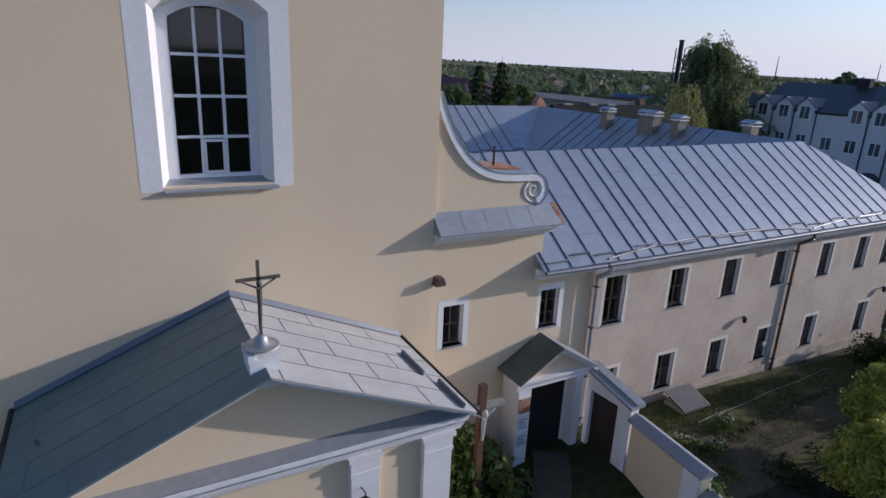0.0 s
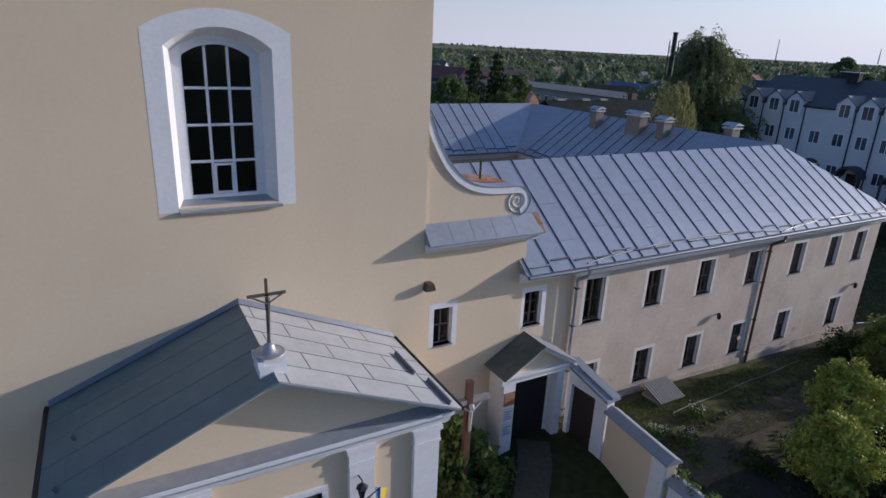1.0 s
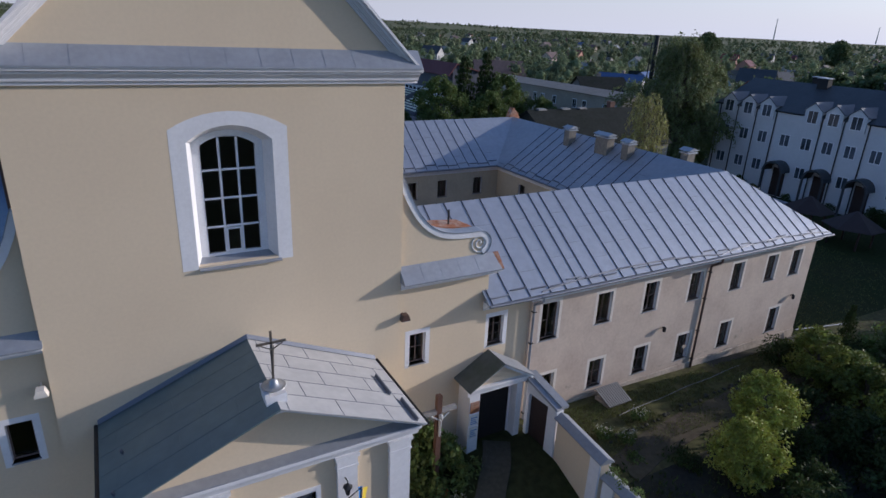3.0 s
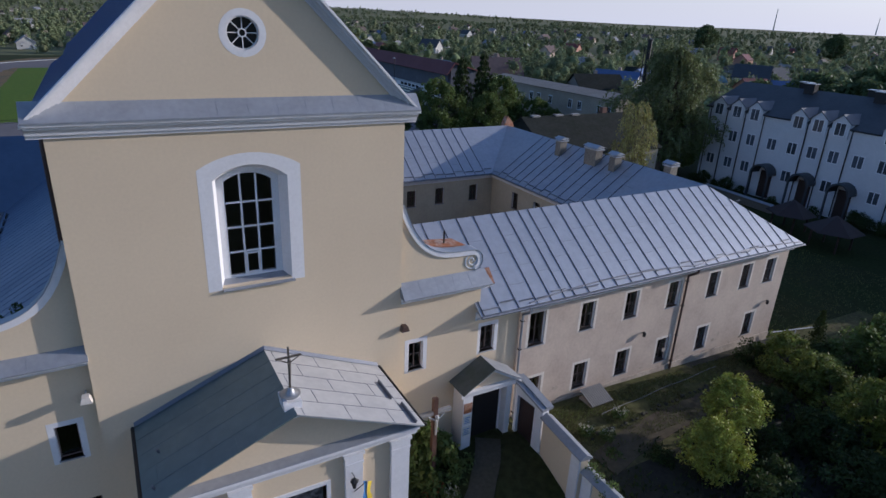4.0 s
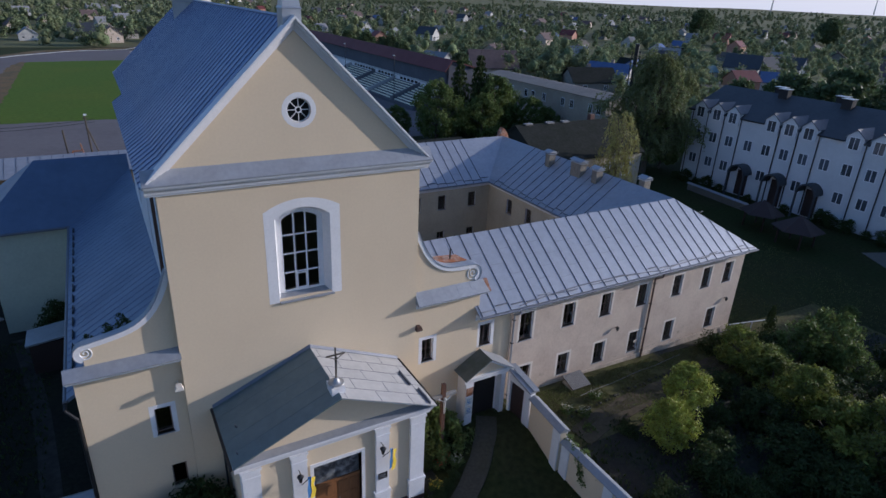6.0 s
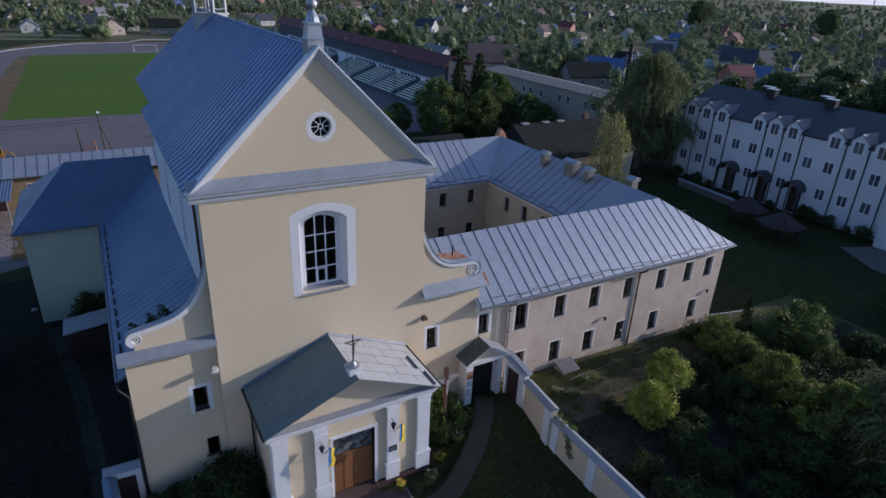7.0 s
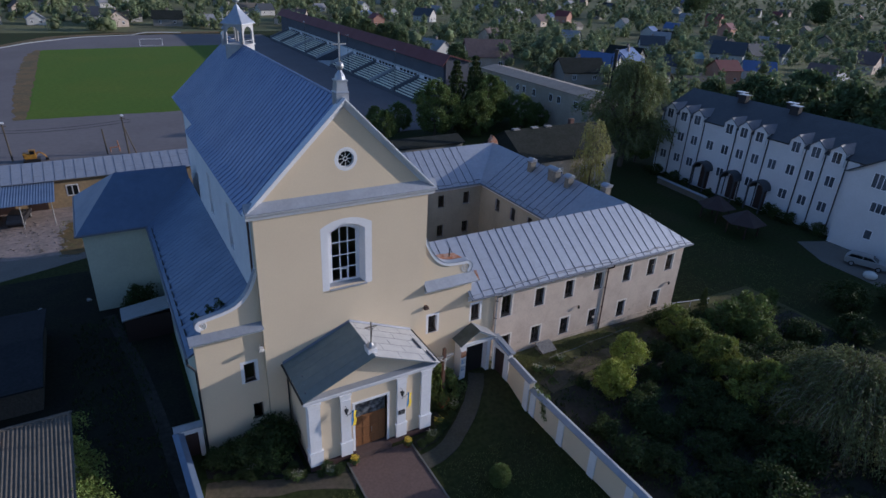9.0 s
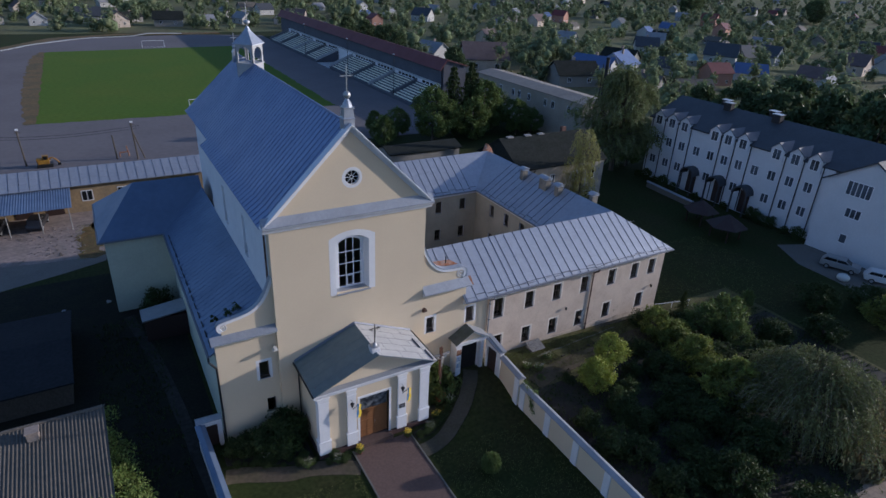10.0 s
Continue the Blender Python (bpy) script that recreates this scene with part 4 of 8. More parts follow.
# flags in their holders, wall lanterns and the plaque
FLAG_Y = plain("yellow_cloth", (0.62, 0.45, 0.03), 0.8)
FLAG_B = plain("blue_cloth", (0.05, 0.18, 0.42), 0.8)
FLAG_W = plain("white_cloth", (0.6, 0.6, 0.56), 0.8)
for x, mats in ((-1.98, (FLAG_B, FLAG_Y, FLAG_W)), (2.02, (FLAG_B, FLAG_Y, FLAG_Y))):
    fl = thing("flag", x, PY - 0.3, 4.0, "limp blue and yellow flag on a short staff", "flag", "flags beside the church door")
    part("staff", rod(bmesh.new(), (x, PY - 0.16, 3.7), (x + 0.25, PY - 0.75, 4.55), 0.018), IRON, fl)
    for k, mt in enumerate(mats[:2]):
        bm = bmesh.new()
        cols_ = []
        for i in range(8):
            f = i / 7
            px = x + 0.14 + 0.03 * math.sin(f * 9 + k * 2) + 0.17 * k - 0.05 * f
            py = PY - 0.72 + 0.03 * k + 0.05 * math.cos(f * 7 + k)
            cols_.append([bm.verts.new((px + d * (0.2 - 0.05 * math.sin(f * 6)), py + d * 0.08, 4.55 - 0.1 * k - 0.12 * d - f * (1.25 - 0.15 * d))) for d in (0, 1)])
        for a, b in zip(cols_, cols_[1:]):
            bm.faces.new((a[0], a[1], b[1], b[0]))
        bmesh.ops.solidify(bm, geom=bm.faces[:], thickness=0.012)
        part("cloth", bm, mt, fl)
    lt = thing("wall_lantern", x - 0.05, PY - 0.3, 4.3, "black iron wall lantern on the pilaster", "lantern", "lanterns beside the church door")
    part("bracket", pipe(bmesh.new(), [(x - 0.1, PY - 0.16, 4.62), (x - 0.1, PY - 0.42, 4.66), (x - 0.1, PY - 0.42, 4.55)], 0.018), IRON, lt)
    bm = turned(bmesh.new(), (x - 0.1, PY - 0.42, 4.12), [(0.06, 0), (0.13, 0.3), (0.17, 0.32), (0.05, 0.44)], 6)
    part("lamp_case", bm, IRON, lt)
pl = thing("plaque", 2.02, PY - 0.17, 2.6, "small dark plaque fixed to the pilaster", "plaque")
part("board", boxed(1.78, 2.26, PY - 0.185, PY - 0.155, 2.35, 2.72), IRON, pl)
bm = bmesh.new()
for i in range(4):
    box(bm, 1.84, 2.2 - 0.05 * (i % 2), PY - 0.19, PY - 0.184, 2.42 + i * 0.07, 2.44 + i * 0.07)
part("text_bar", bm, FLASH, pl)


# ---- monastery wings ----
def panel_roof(parent, quad, step, mat, seam_mat, guard=True, name="roof_slope", label="", start=0.0, at=()):
    """A roof slope: eave a to b, ridge c to d (d over a), with seams running up it and lapped joints."""
    a, b, c, d = (Vector(q) for q in quad)
    bm = bmesh.new()
    slab(bm, quad if (c - d).length > 0.01 else quad[:3], 0.12)
    sl = part(name, bm, mat, parent, label)
    n = (b - a).cross(d - a).normalized()
    n = -n if n.z < 0 else n
    along = (b - a).normalized()
    L = (b - a).length
    s0, s1 = (d - a).dot(along), (c - a).dot(along)
    up = (d - a) - along * s0
    lines, joints = [], []
    k = int(L / step) + 1
    for i, s in enumerate(at or [start + j * step for j in range(0 if start > 0.2 else 1, k)]):
        if s > L - 0.1:
            break
        f = 1.0
        if s < s0:
            f = s / s0
        elif s > s1:
            f = (L - s) / (L - s1)
        if f > 0.03:
            base = a + along * s
            lines.append((base, base + up * f, n))
            for q in (0.33, 0.66):
                q += 0.1 * math.sin(i * 2.4)
                if q < f - 0.05:
                    joints.append((base + up * q, base + up * q + along * (L / k), n))
    seam_rows(sl, seam_mat, lines, 0.03, 0.032)
    seam_rows(sl, FLASH if mat is ZINC else seam_mat, joints, 0.02, 0.012, "cross_joint")
    if guard:
        for i in range(k):
            s, q = start + (i + 0.08) * step, (0.05, 0.085, 0.06)[i % 3]
            if s0 * q < s < L - (L - s1) * q - step:
                p = a + along * s + up * q
                seam_rows(sl, GUTTER if i % 4 else FLASH, [(p + n * 0.03, p + along * step * 0.84 + n * 0.03, n)], 0.05, 0.06, "snow_guard")
    return sl


ME, MR = 7.72, 10.9           # eaves and ridge
FX0, FX1, FY0, FY1 = 9.9, 34.2, 0.1, 8.0
EX0, EX1 = 25.5, 34.0
NY0, NY1 = 22.6, 31.2
front = thing("monastery_front_wing", 22, 4, 0, "weathered cream two-storey monastery wing with a grey seamed metal roof", "monastery")
bm = bmesh.new()
UP = [12.98, 16.4, 19.62, 23.0, 26.5, 29.62, 32.05]
LOW = [13.2, 16.42, 19.62, 22.9, 26.5, 31.1]
holes = [(x, x + (1.0 if x < 13 else 0.95), 4.95 if x < 13 else 5.1, 6.85 if x < 13 else 6.72) for x in UP] + [(x, x + 0.95, 1.4, 2.98) for x in LOW]
cells(bm, "x", 12.35, FX1, 0, ME - 0.35, FY0, FY0 + 0.55, holes)
part("front_wall", bm, PINKISH, front)
bm = bmesh.new()
cells(bm, "x", FX0, 12.35, 0, ME - 0.35, FY0 + 0.16, FY0 + 0.55, [(10.15, 10.95, 5.3, 6.7)])
part("link_wall", bm, CREAM, front)
for x0, x1, z0, z1 in holes:
    window(front, "x", -1, FY0, x0, x1, z0, z1, band=0.16, band_mat=PALE_BAND, bars=(1, 1) if z0 < 4.99 or z0 > 5 else (1, 2))
window(front, "x", -1, FY0 + 0.16, 10.15, 10.95, 5.3, 6.7, band=0.2, bars=(1, 2))
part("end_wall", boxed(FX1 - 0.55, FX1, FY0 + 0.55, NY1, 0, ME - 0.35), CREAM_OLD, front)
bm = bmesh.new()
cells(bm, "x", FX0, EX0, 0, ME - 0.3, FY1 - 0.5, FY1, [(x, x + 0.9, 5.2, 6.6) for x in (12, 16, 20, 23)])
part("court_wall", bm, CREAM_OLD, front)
# rough plinth band along the foot of the wall
PLINTH_GREY = material("crumbling_grey_plinth", (0.50, 0.42, 0.34), 0.95, vary=0.2, grain=5, patch=0.8, bump=0.5, second=(0.33, 0.27, 0.22), amount=0.8)
part("plinth", boxed(12.36, FX1 + 0.03, FY0 - 0.05, FY0 + 0.02, 0, 1.0), PLINTH_GREY, front, "crumbling grey plinth")
bm = bmesh.new()
moulding(bm, "x", 12.3, FX1 + 0.35, FY0, -1, ME - 0.6, ME - 0.14, 0.4)
part("cornice", bm, WHITE, front, "white moulded eaves cornice")
bm = bmesh.new()
moulding(bm, "x", FX0 - 0.2, 12.3, FY0 + 0.1, -1, ME - 0.52, ME - 0.1, 0.5)
part("cornice", bm, WHITE, front)
bm = bmesh.new()
moulding(bm, "y", FY0, NY1, FX1, 1, ME - 0.6, ME - 0.14, 0.4)
part("cornice", bm, WHITE, front)
ry, rx = (FY0 + FY1) / 2, (EX0 + EX1) / 2
e = 0.6
panel_roof(front, [(FX0 - 0.3, FY0 - e, ME), (FX1 + 0.3, FY0 - e, ME), (rx, ry, MR), (FX0 - 0.3, ry, MR)], 1.03, ZINC, SEAM, start=0.16, label="pale grey standing-seam roof slope",
           at=[x - FX0 + 0.3 for x in (9.76, 10.72, 11.73, 12.85, 13.73, 14.55, 15.19, 16.12, 17.18, 18.07, 19.11, 20.12, 21.09, 22.1, 23.05, 24.07, 25.1, 26.1, 27.07, 28.04, 28.92, 29.85, 30.8, 31.75, 32.7, 33.6)])
# the upstand gutter that swings up the slope between the drainpipes
for x0, x1, top in ((12.4, 24.3, 0.3), (24.4, 34.3, 0.22)):
    pts = []
    for i in range(15):
        f = i / 14
        v = 0.08 + top * math.sin(math.pi * f) ** 0.8
        pts.append((x0 + (x1 - x0) * f, FY0 - e + v * (ry - FY0 + e) / 4.55, ME + v * (MR - ME) / 4.55 + 0.03))
    part("roof_gutter", pipe(bmesh.new(), pts, 0.035, 6), GUTTER, front)
panel_roof(front, [(EX0 - 0.4, FY1 + 0.4, ME), (XR, FY1 + 0.4, ME), (XR, ry, MR), (rx, ry, MR)], 0.98, ZINC, SEAM, guard=False)
up_z = ME + (MR - ME) * (1.1 - FY0 + e) / (ry - FY0 + e)
panel_roof(front, [(XR + 0.01, 1.1, up_z), (FX0 - 0.31, 1.1, up_z), (FX0 - 0.31, ry, MR), (XR + 0.01, ry, MR)], 1.0, ZINC, SEAM, guard=False, at=[0.95, 1.95, 2.95])
east = thing("monastery_east_wing", rx, 16, 0, "two-storey monastery wing with a blue-shaded metal roof and brick chimneys", "monastery")
panel_roof(east, [(FX1 + 0.3, FY0 - e, ME), (FX1 + 0.3, NY1 + 0.4, ME), (rx, (NY0 + NY1) / 2, MR), (rx, ry, MR)], 0.98, ZINC, SEAM, guard=False)
panel_roof(east, [(EX0 - 0.4, NY0 - 0.4, ME), (EX0 - 0.4, FY1 + 0.4, ME), (rx, ry, MR), (rx, (NY0 + NY1) / 2, MR)], 0.98, ZINC, SEAM, label="metal roof slope towards the court")
bm = bmesh.new()
court = [(y, y + 0.85, z, z + 1.4) for y in (9.6, 12.6, 15.6, 18.6) for z in (1.6, 5.3)]
cells(bm, "y", FY1, NY0 + 0.5, 0, ME - 0.25, EX0, EX0 + 0.5, court)
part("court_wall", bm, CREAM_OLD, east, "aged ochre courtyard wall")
for y0, y1, z0, z1 in court:
    window(east, "y", -1, EX0, y0, y1, z0, z1, band=0.12, bars=(1, 1), band_mat=CREAM_OLD)
bm = bmesh.new()
moulding(bm, "y", FY1, NY0, EX0, -1, ME - 0.5, ME - 0.13, 0.3)
part("cornice", bm, WHITE, east)
north = thing("monastery_north_wing", 17, 27, 0, "two-storey monastery wing closing the court with a pale metal roof", "monastery")
bm = bmesh.new()
ncourt = [(x, x + 0.85, z, z + 1.4) for x in (11.2, 14.2, 17.0, 19.7, 23.1) for z in (1.6, 5.3)]
cells(bm, "x", XR, EX0 + 0.5, 0, ME - 0.25, NY0, NY0 + 0.5, ncourt)
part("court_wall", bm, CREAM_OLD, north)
for x0, x1, z0, z1 in ncourt:
    window(north, "x", -1, NY0, x0, x1, z0, z1, band=0.12, bars=(1, 1), band_mat=CREAM_OLD)
nr = (NY0 + NY1) / 2
panel_roof(north, [(XR, NY0 - 0.4, ME), (EX0 - 0.4, NY0 - 0.4, ME), (rx, nr, MR), (XR, nr, MR)], 0.98, ZINC, SEAM)
panel_roof(north, [(FX1 + 0.3, NY1 + 0.4, ME), (XR, NY1 + 0.4, ME), (XR, nr, MR), (rx, nr, MR)], 0.98, ZINC, SEAM, guard=False)
part("back_wall", boxed(XR, FX1, NY1 - 0.5, NY1, 0, ME - 0.2), CREAM_OLD, north)
bm = bmesh.new()
moulding(bm, "x", XR, EX0, NY0, -1, ME - 0.5, ME - 0.13, 0.3)
part("cornice", bm, WHITE, north)
for parent, pts in ((front, [(12.3, FY0 - 0.68, ME - 0.08), (FX1 + 0.35, FY0 - 0.68, ME - 0.08)]), (front, [(FX0 - 0.3, FY0 - 0.66, ME - 0.06), (12.3, FY0 - 0.66, ME - 0.1)]),
                    (east, [(EX0 - 0.46, FY1 + 0.4, ME - 0.06), (EX0 - 0.46, NY0 - 0.4, ME - 0.06)]), (north, [(XR, NY0 - 0.46, ME - 0.06), (EX0 - 0.46, NY0 - 0.46, ME - 0.06)])):
    part("gutter", pipe(bmesh.new(), pts, 0.075), GUTTER, parent)
for x in (12.42, 24.35):
    yb = FY0 - 0.1
    bm = pipe(bmesh.new(), [(x, FY0 - 0.68, ME - 0.1), (x, FY0 - 0.68, ME - 0.35), (x, yb, ME - 0.75), (x, yb, 0.35), (x, yb - 0.2, 0.15)], 0.065)
    dp = part("drainpipe", bm, FLASH if x < 20 else PIPE, front, "pale grey metal drainpipe" if x < 20 else "rusty brown drainpipe")
    for z in (1.2, 3.0, 5.0, 6.6):
        part("clip", boxed(x - 0.09, x + 0.09, yb - 0.07, FY0, z, z + 0.05), IRON, dp)
for x, z in ((21.35, 4.0), (32.9, 3.75)):
    bm = pipe(bmesh.new(), [(x, FY0, z - 0.2), (x, FY0 - 0.12, z - 0.05), (x, FY0 - 0.2, z - 0.12)], 0.02)
    turned(bm, (x, FY0 - 0.2, z - 0.35), [(0.03, 0), (0.09, 0.06), (0.1, 0.24), (0.12, 0.25), (0.03, 0.34)], 8)
    part("wall_lamp", bm, IRON, front, "black bracket wall lamp")
# peeled patches of plaster low on the wall
rng = random.Random(12)
for i in range(16):
    x, z = rng.choice((13.6, 15.5, 21.5, 22.3, 23.6, 24.8, 25.6, 28.4, 30.0)) + rng.uniform(-0.5, 0.5), rng.uniform(0.95, 1.35) if i % 3 else rng.uniform(1.3, 2.2)
    w, h = rng.uniform(0.2, 0.75), rng.uniform(0.05, 0.2)
    n = 11
    ring_ = [(x + w / 2 * math.cos(a * math.tau / n) * rng.uniform(0.6, 1.1), z + h * math.sin(a * math.tau / n) * rng.uniform(0.5, 1.2)) for a in range(n)]
    part("peeled_plaster", prism(bmesh.new(), ring_, "y", FY0 - 0.004, FY0 + 0.01), PLINTH_GREY, front, "bare patch where plaster has peeled")
# chimneys on the east ridge
for cx_, y, wy, h in ((28.8, 17.7, 0.5, 11.5), (28.9, 13.9, 1.05, 11.6), (28.95, 11.55, 0.5, 11.5), (30.5, 7.7, 0.5, 11.55)):
    ch = part("chimney", boxed(cx_ - 0.35, cx_ + 0.35, y - wy * 0.6, y + wy * 0.6, 9.2, h - 0.28), CHIMNEY_OLD, east, "grey-brown rendered chimney with a metal cap")
    bm = bmesh.new()
    box(bm, cx_ - 0.45, cx_ + 0.45, y - wy * 0.6 - 0.1, y + wy * 0.6 + 0.1, h - 0.28, h - 0.2)
    prism(bm, [(cx_ - 0.5, h - 0.08), (cx_ + 0.5, h - 0.08), (cx_, h + 0.1)], "y", y - wy * 0.6 - 0.15, y + wy * 0.6 + 0.15)
    for px in (cx_ - 0.4, cx_ + 0.35):
        for py in (y - wy * 0.6, y + wy * 0.6 - 0.05):
            box(bm, px, px + 0.05, py, py + 0.05, h - 0.2, h - 0.07)
    part("cap", bm, ZINC, ch)
part("roof_dormer", prism(bmesh.new(), [(29.2, 10.3), (30.7, 10.3), (30.3, 11.2), (29.75, 11.75), (29.5, 11.3)], "y", 26.9, 27.5), RUST, north, "small rust-red ridge dormer")


# ---- gate and garden walls ----
gate = thing("gatehouse", 10.2, -0.6, 0, "white pedimented gateway with a grey metal roof and dark doorway", "gate")
gx0, gx1, gy, ge, gr = 8.62, 11.62, -0.85, 4.25, 5.22
gc = (gx0 + gx1) / 2
bm = bmesh.new()
cells(bm, "x", gx0 + 0.1, gx1 - 0.1, 0, ge - 0.35, gy, gy + 0.45, [(gx0 + 0.62, gx1 - 0.42, 0, 3.75)])
part("front", bm, WHITE, gate)
for x in (gx0 + 0.1, gx1 - 0.5):
    part("side_wall", boxed(x, x + 0.4, gy + 0.45, 0.1, 0, ge - 0.35), WHITE, gate)
bm = bmesh.new()
moulding(bm, "x", gx0 - 0.05, gx1 + 0.05, gy, -1, ge - 0.5, ge - 0.12, 0.2)
part("moulding", bm, WHITE, gate)
part("pediment", prism(bmesh.new(), [(gx0 + 0.1, ge - 0.12), (gx1 - 0.1, ge - 0.12), (gc, gr - 0.15)], "y", gy - 0.02, gy + 0.3), CREAM, gate)
for s, xe in ((-1, gx0 - 0.2), (1, gx1 + 0.2)):
    bm = bmesh.new()
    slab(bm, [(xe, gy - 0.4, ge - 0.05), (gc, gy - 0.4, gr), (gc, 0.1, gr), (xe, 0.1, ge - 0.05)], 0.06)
    # west slope darker and greener than the east one
    part("roof_slope", bm, DARK_SHEET if s < 0 else FLASH, gate)
    part("rake", prism(bmesh.new(), [(xe, ge - 0.1), (gc, gr - 0.06), (gc, gr - 0.22), (xe, ge - 0.26)], "y", gy - 0.3, gy + 0.1), WHITE, gate)
# black panel: the darkness of the deep passage is put into its colour
part("passage_back", boxed(gx0 + 0.5, gx1 - 0.5, -0.34, 0.08, 0, 3.85), plain("passage_shade_black", (0.012, 0.008, 0.007), 1.0), gate)
for z in (3.1, 2.45, 1.8):
    nb = thing("notice_board", gx0 + 0.36, gy - 0.03, z, "small notice board fixed beside the gateway" if z < 3 else "small brown picture panel beside the gateway", "notice board", "boards by the gateway")
    part("board", boxed(gx0 + 0.14, gx0 + 0.58, gy - 0.05, gy - 0.006, z - 0.24, z + 0.3), RUST if z > 3 else FLAG_W, nb)
    bm = bmesh.new()
    for i in range(4):
        box(bm, gx0 + 0.18, gx0 + 0.5 - 0.04 * (i % 3), gy - 0.056, gy - 0.048, z - 0.16 + 0.1 * i, z - 0.12 + 0.1 * i)
    part("text_bar", bm, FLAG_B if z < 3 else OAK, nb)


def free_wall(name, a, b, top, thick, label, mat=None, cap=0.5, pier_at=(), door=None, cap_mat=FLASH):
    """A garden wall from a to b in plan, with a sheet-metal cap and piers."""
    a, b = Vector((*a, 0)), Vector((*b, 0))
    L = (b - a).length
    ang = math.atan2(b.y - a.y, b.x - a.x)
    w = thing(name, 0, 0, 0, label, "wall")
    w.rotation_euler = (0, 0, ang)
    w.location = a
    def local(nm, bm, mt, lab=""):
        me = bpy.data.meshes.new(nm)
        bmesh.ops.recalc_face_normals(bm, faces=bm.faces)
        bm.to_mesh(me)
        bm.free()
        me.materials.append(mt)
        ob = new(nm, me)
        ob.parent = w
        return tagged(ob, lab)
    bm = bmesh.new()
    cells(bm, "x", 0, L, 0, top, -thick / 2, thick / 2, [door] if door else [])
    local("wall_body", bm, mat or CREAM)
    bm = prism(bmesh.new(), [(-thick / 2 - 0.14, top), (thick / 2 + 0.14, top), (thick / 2 + 0.14, top + 0.05), (0.02, top + 0.24), (-0.02, top + 0.24), (-thick / 2 - 0.14, top + 0.05)], "x", -0.1, L + 0.1)
    local("cap", bm, cap_mat, "folded metal wall cap")
    for s in pier_at:
        local("pier", boxed(s - 0.3, s + 0.3, -thick / 2 - 0.08, thick / 2 + 0.08, 0, top - 0.02), WHITE)
    if door:
        local("door", boxed(door[0] + 0.02, door[1] - 0.02, -0.05, 0.05, 0.05, door[3] - 0.02), DARK_GATE, "dark brown wooden gate")
        for s in (door[0] - 0.3, door[1] + 0.02):
            local("jamb", boxed(s, s + 0.28, -thick / 2 - 0.05, thick / 2 + 0.05, 0, top - 0.03), WHITE)
    return w


def door_wall(a, b, za, zb):
    """The short sloping-topped wall with the brown door beside the gateway."""
    a, b = Vector((*a, 0)), Vector((*b, 0))
    L = (b - a).length
    w = thing("garden_wall", a.x, a.y, 0, "white wall with a sloping metal cap and brown door", "wall")
    w.rotation_euler = (0, 0, math.atan2(b.y - a.y, b.x - a.x))
    t, d0, d1, dz = 0.2, 0.2, 1.4, 3.12
    top = lambda u: za + (zb - za) * u / L
    bm = bmesh.new()
    for u0, u1, z0 in ((0, d0, 0), (d0, d1, dz), (d1, L, 0)):
        prism(bm, [(u0, z0), (u1, z0), (u1, top(u1)), (u0, top(u0))], "y", -t, t)
    cap = prism(bmesh.new(), [(-0.15, za + 0.03), (L + 0.12, zb + 0.0), (L + 0.12, zb + 0.12), (-0.15, za + 0.15)], "y", -t - 0.16, t + 0.16)
    ridge_cap = prism(bmesh.new(), [(-0.15, za + 0.15), (L + 0.12, zb + 0.12), (L + 0.12, zb + 0.2), (-0.15, za + 0.23)], "y", -0.1, 0.1)
    door_bm = boxed(d0 + 0.02, d1 - 0.02, -0.06, 0.04, 0.03, dz - 0.02)
    for nm, m, mt in (("wall_body", bm, WHITE), ("cap", cap, FLASH), ("cap_ridge", ridge_cap, FLASH), ("door", door_bm, DARK_GATE)):
        me = bpy.data.meshes.new(nm)
        bmesh.ops.recalc_face_normals(m, faces=m.faces)
        m.to_mesh(me)
        m.free()
        me.materials.append(mt)
        new(nm, me).parent = w


door_wall((12.0, -0.8), (12.18, -2.75), 3.85, 3.3)
free_wall("garden_wall", (12.22, -2.85), (11.95, -5.85), 2.85, 0.4, "cream garden wall with a grey metal cap", pier_at=(2.7,))
free_wall("garden_wall", (12.1, -5.95), (11.85, -26.0), 2.15, 0.4, "long cream garden wall with white piers and metal cap", pier_at=(0.3, 3.6, 6.9, 10.2, 13.5))
free_wall("garden_wall", (-11.9, 0.95), (-10.3, 0.9), 2.5, 0.4, "small white side gate wall with a dark door", WHITE, door=(0.45, 1.35, 0, 2.05))
free_wall("garden_wall", (-11.75, 0.8), (-11.2, -16.0), 2.2, 0.4, "white boundary wall with a blue-grey metal cap", WHITE, cap_mat=ZINC_BLUE)


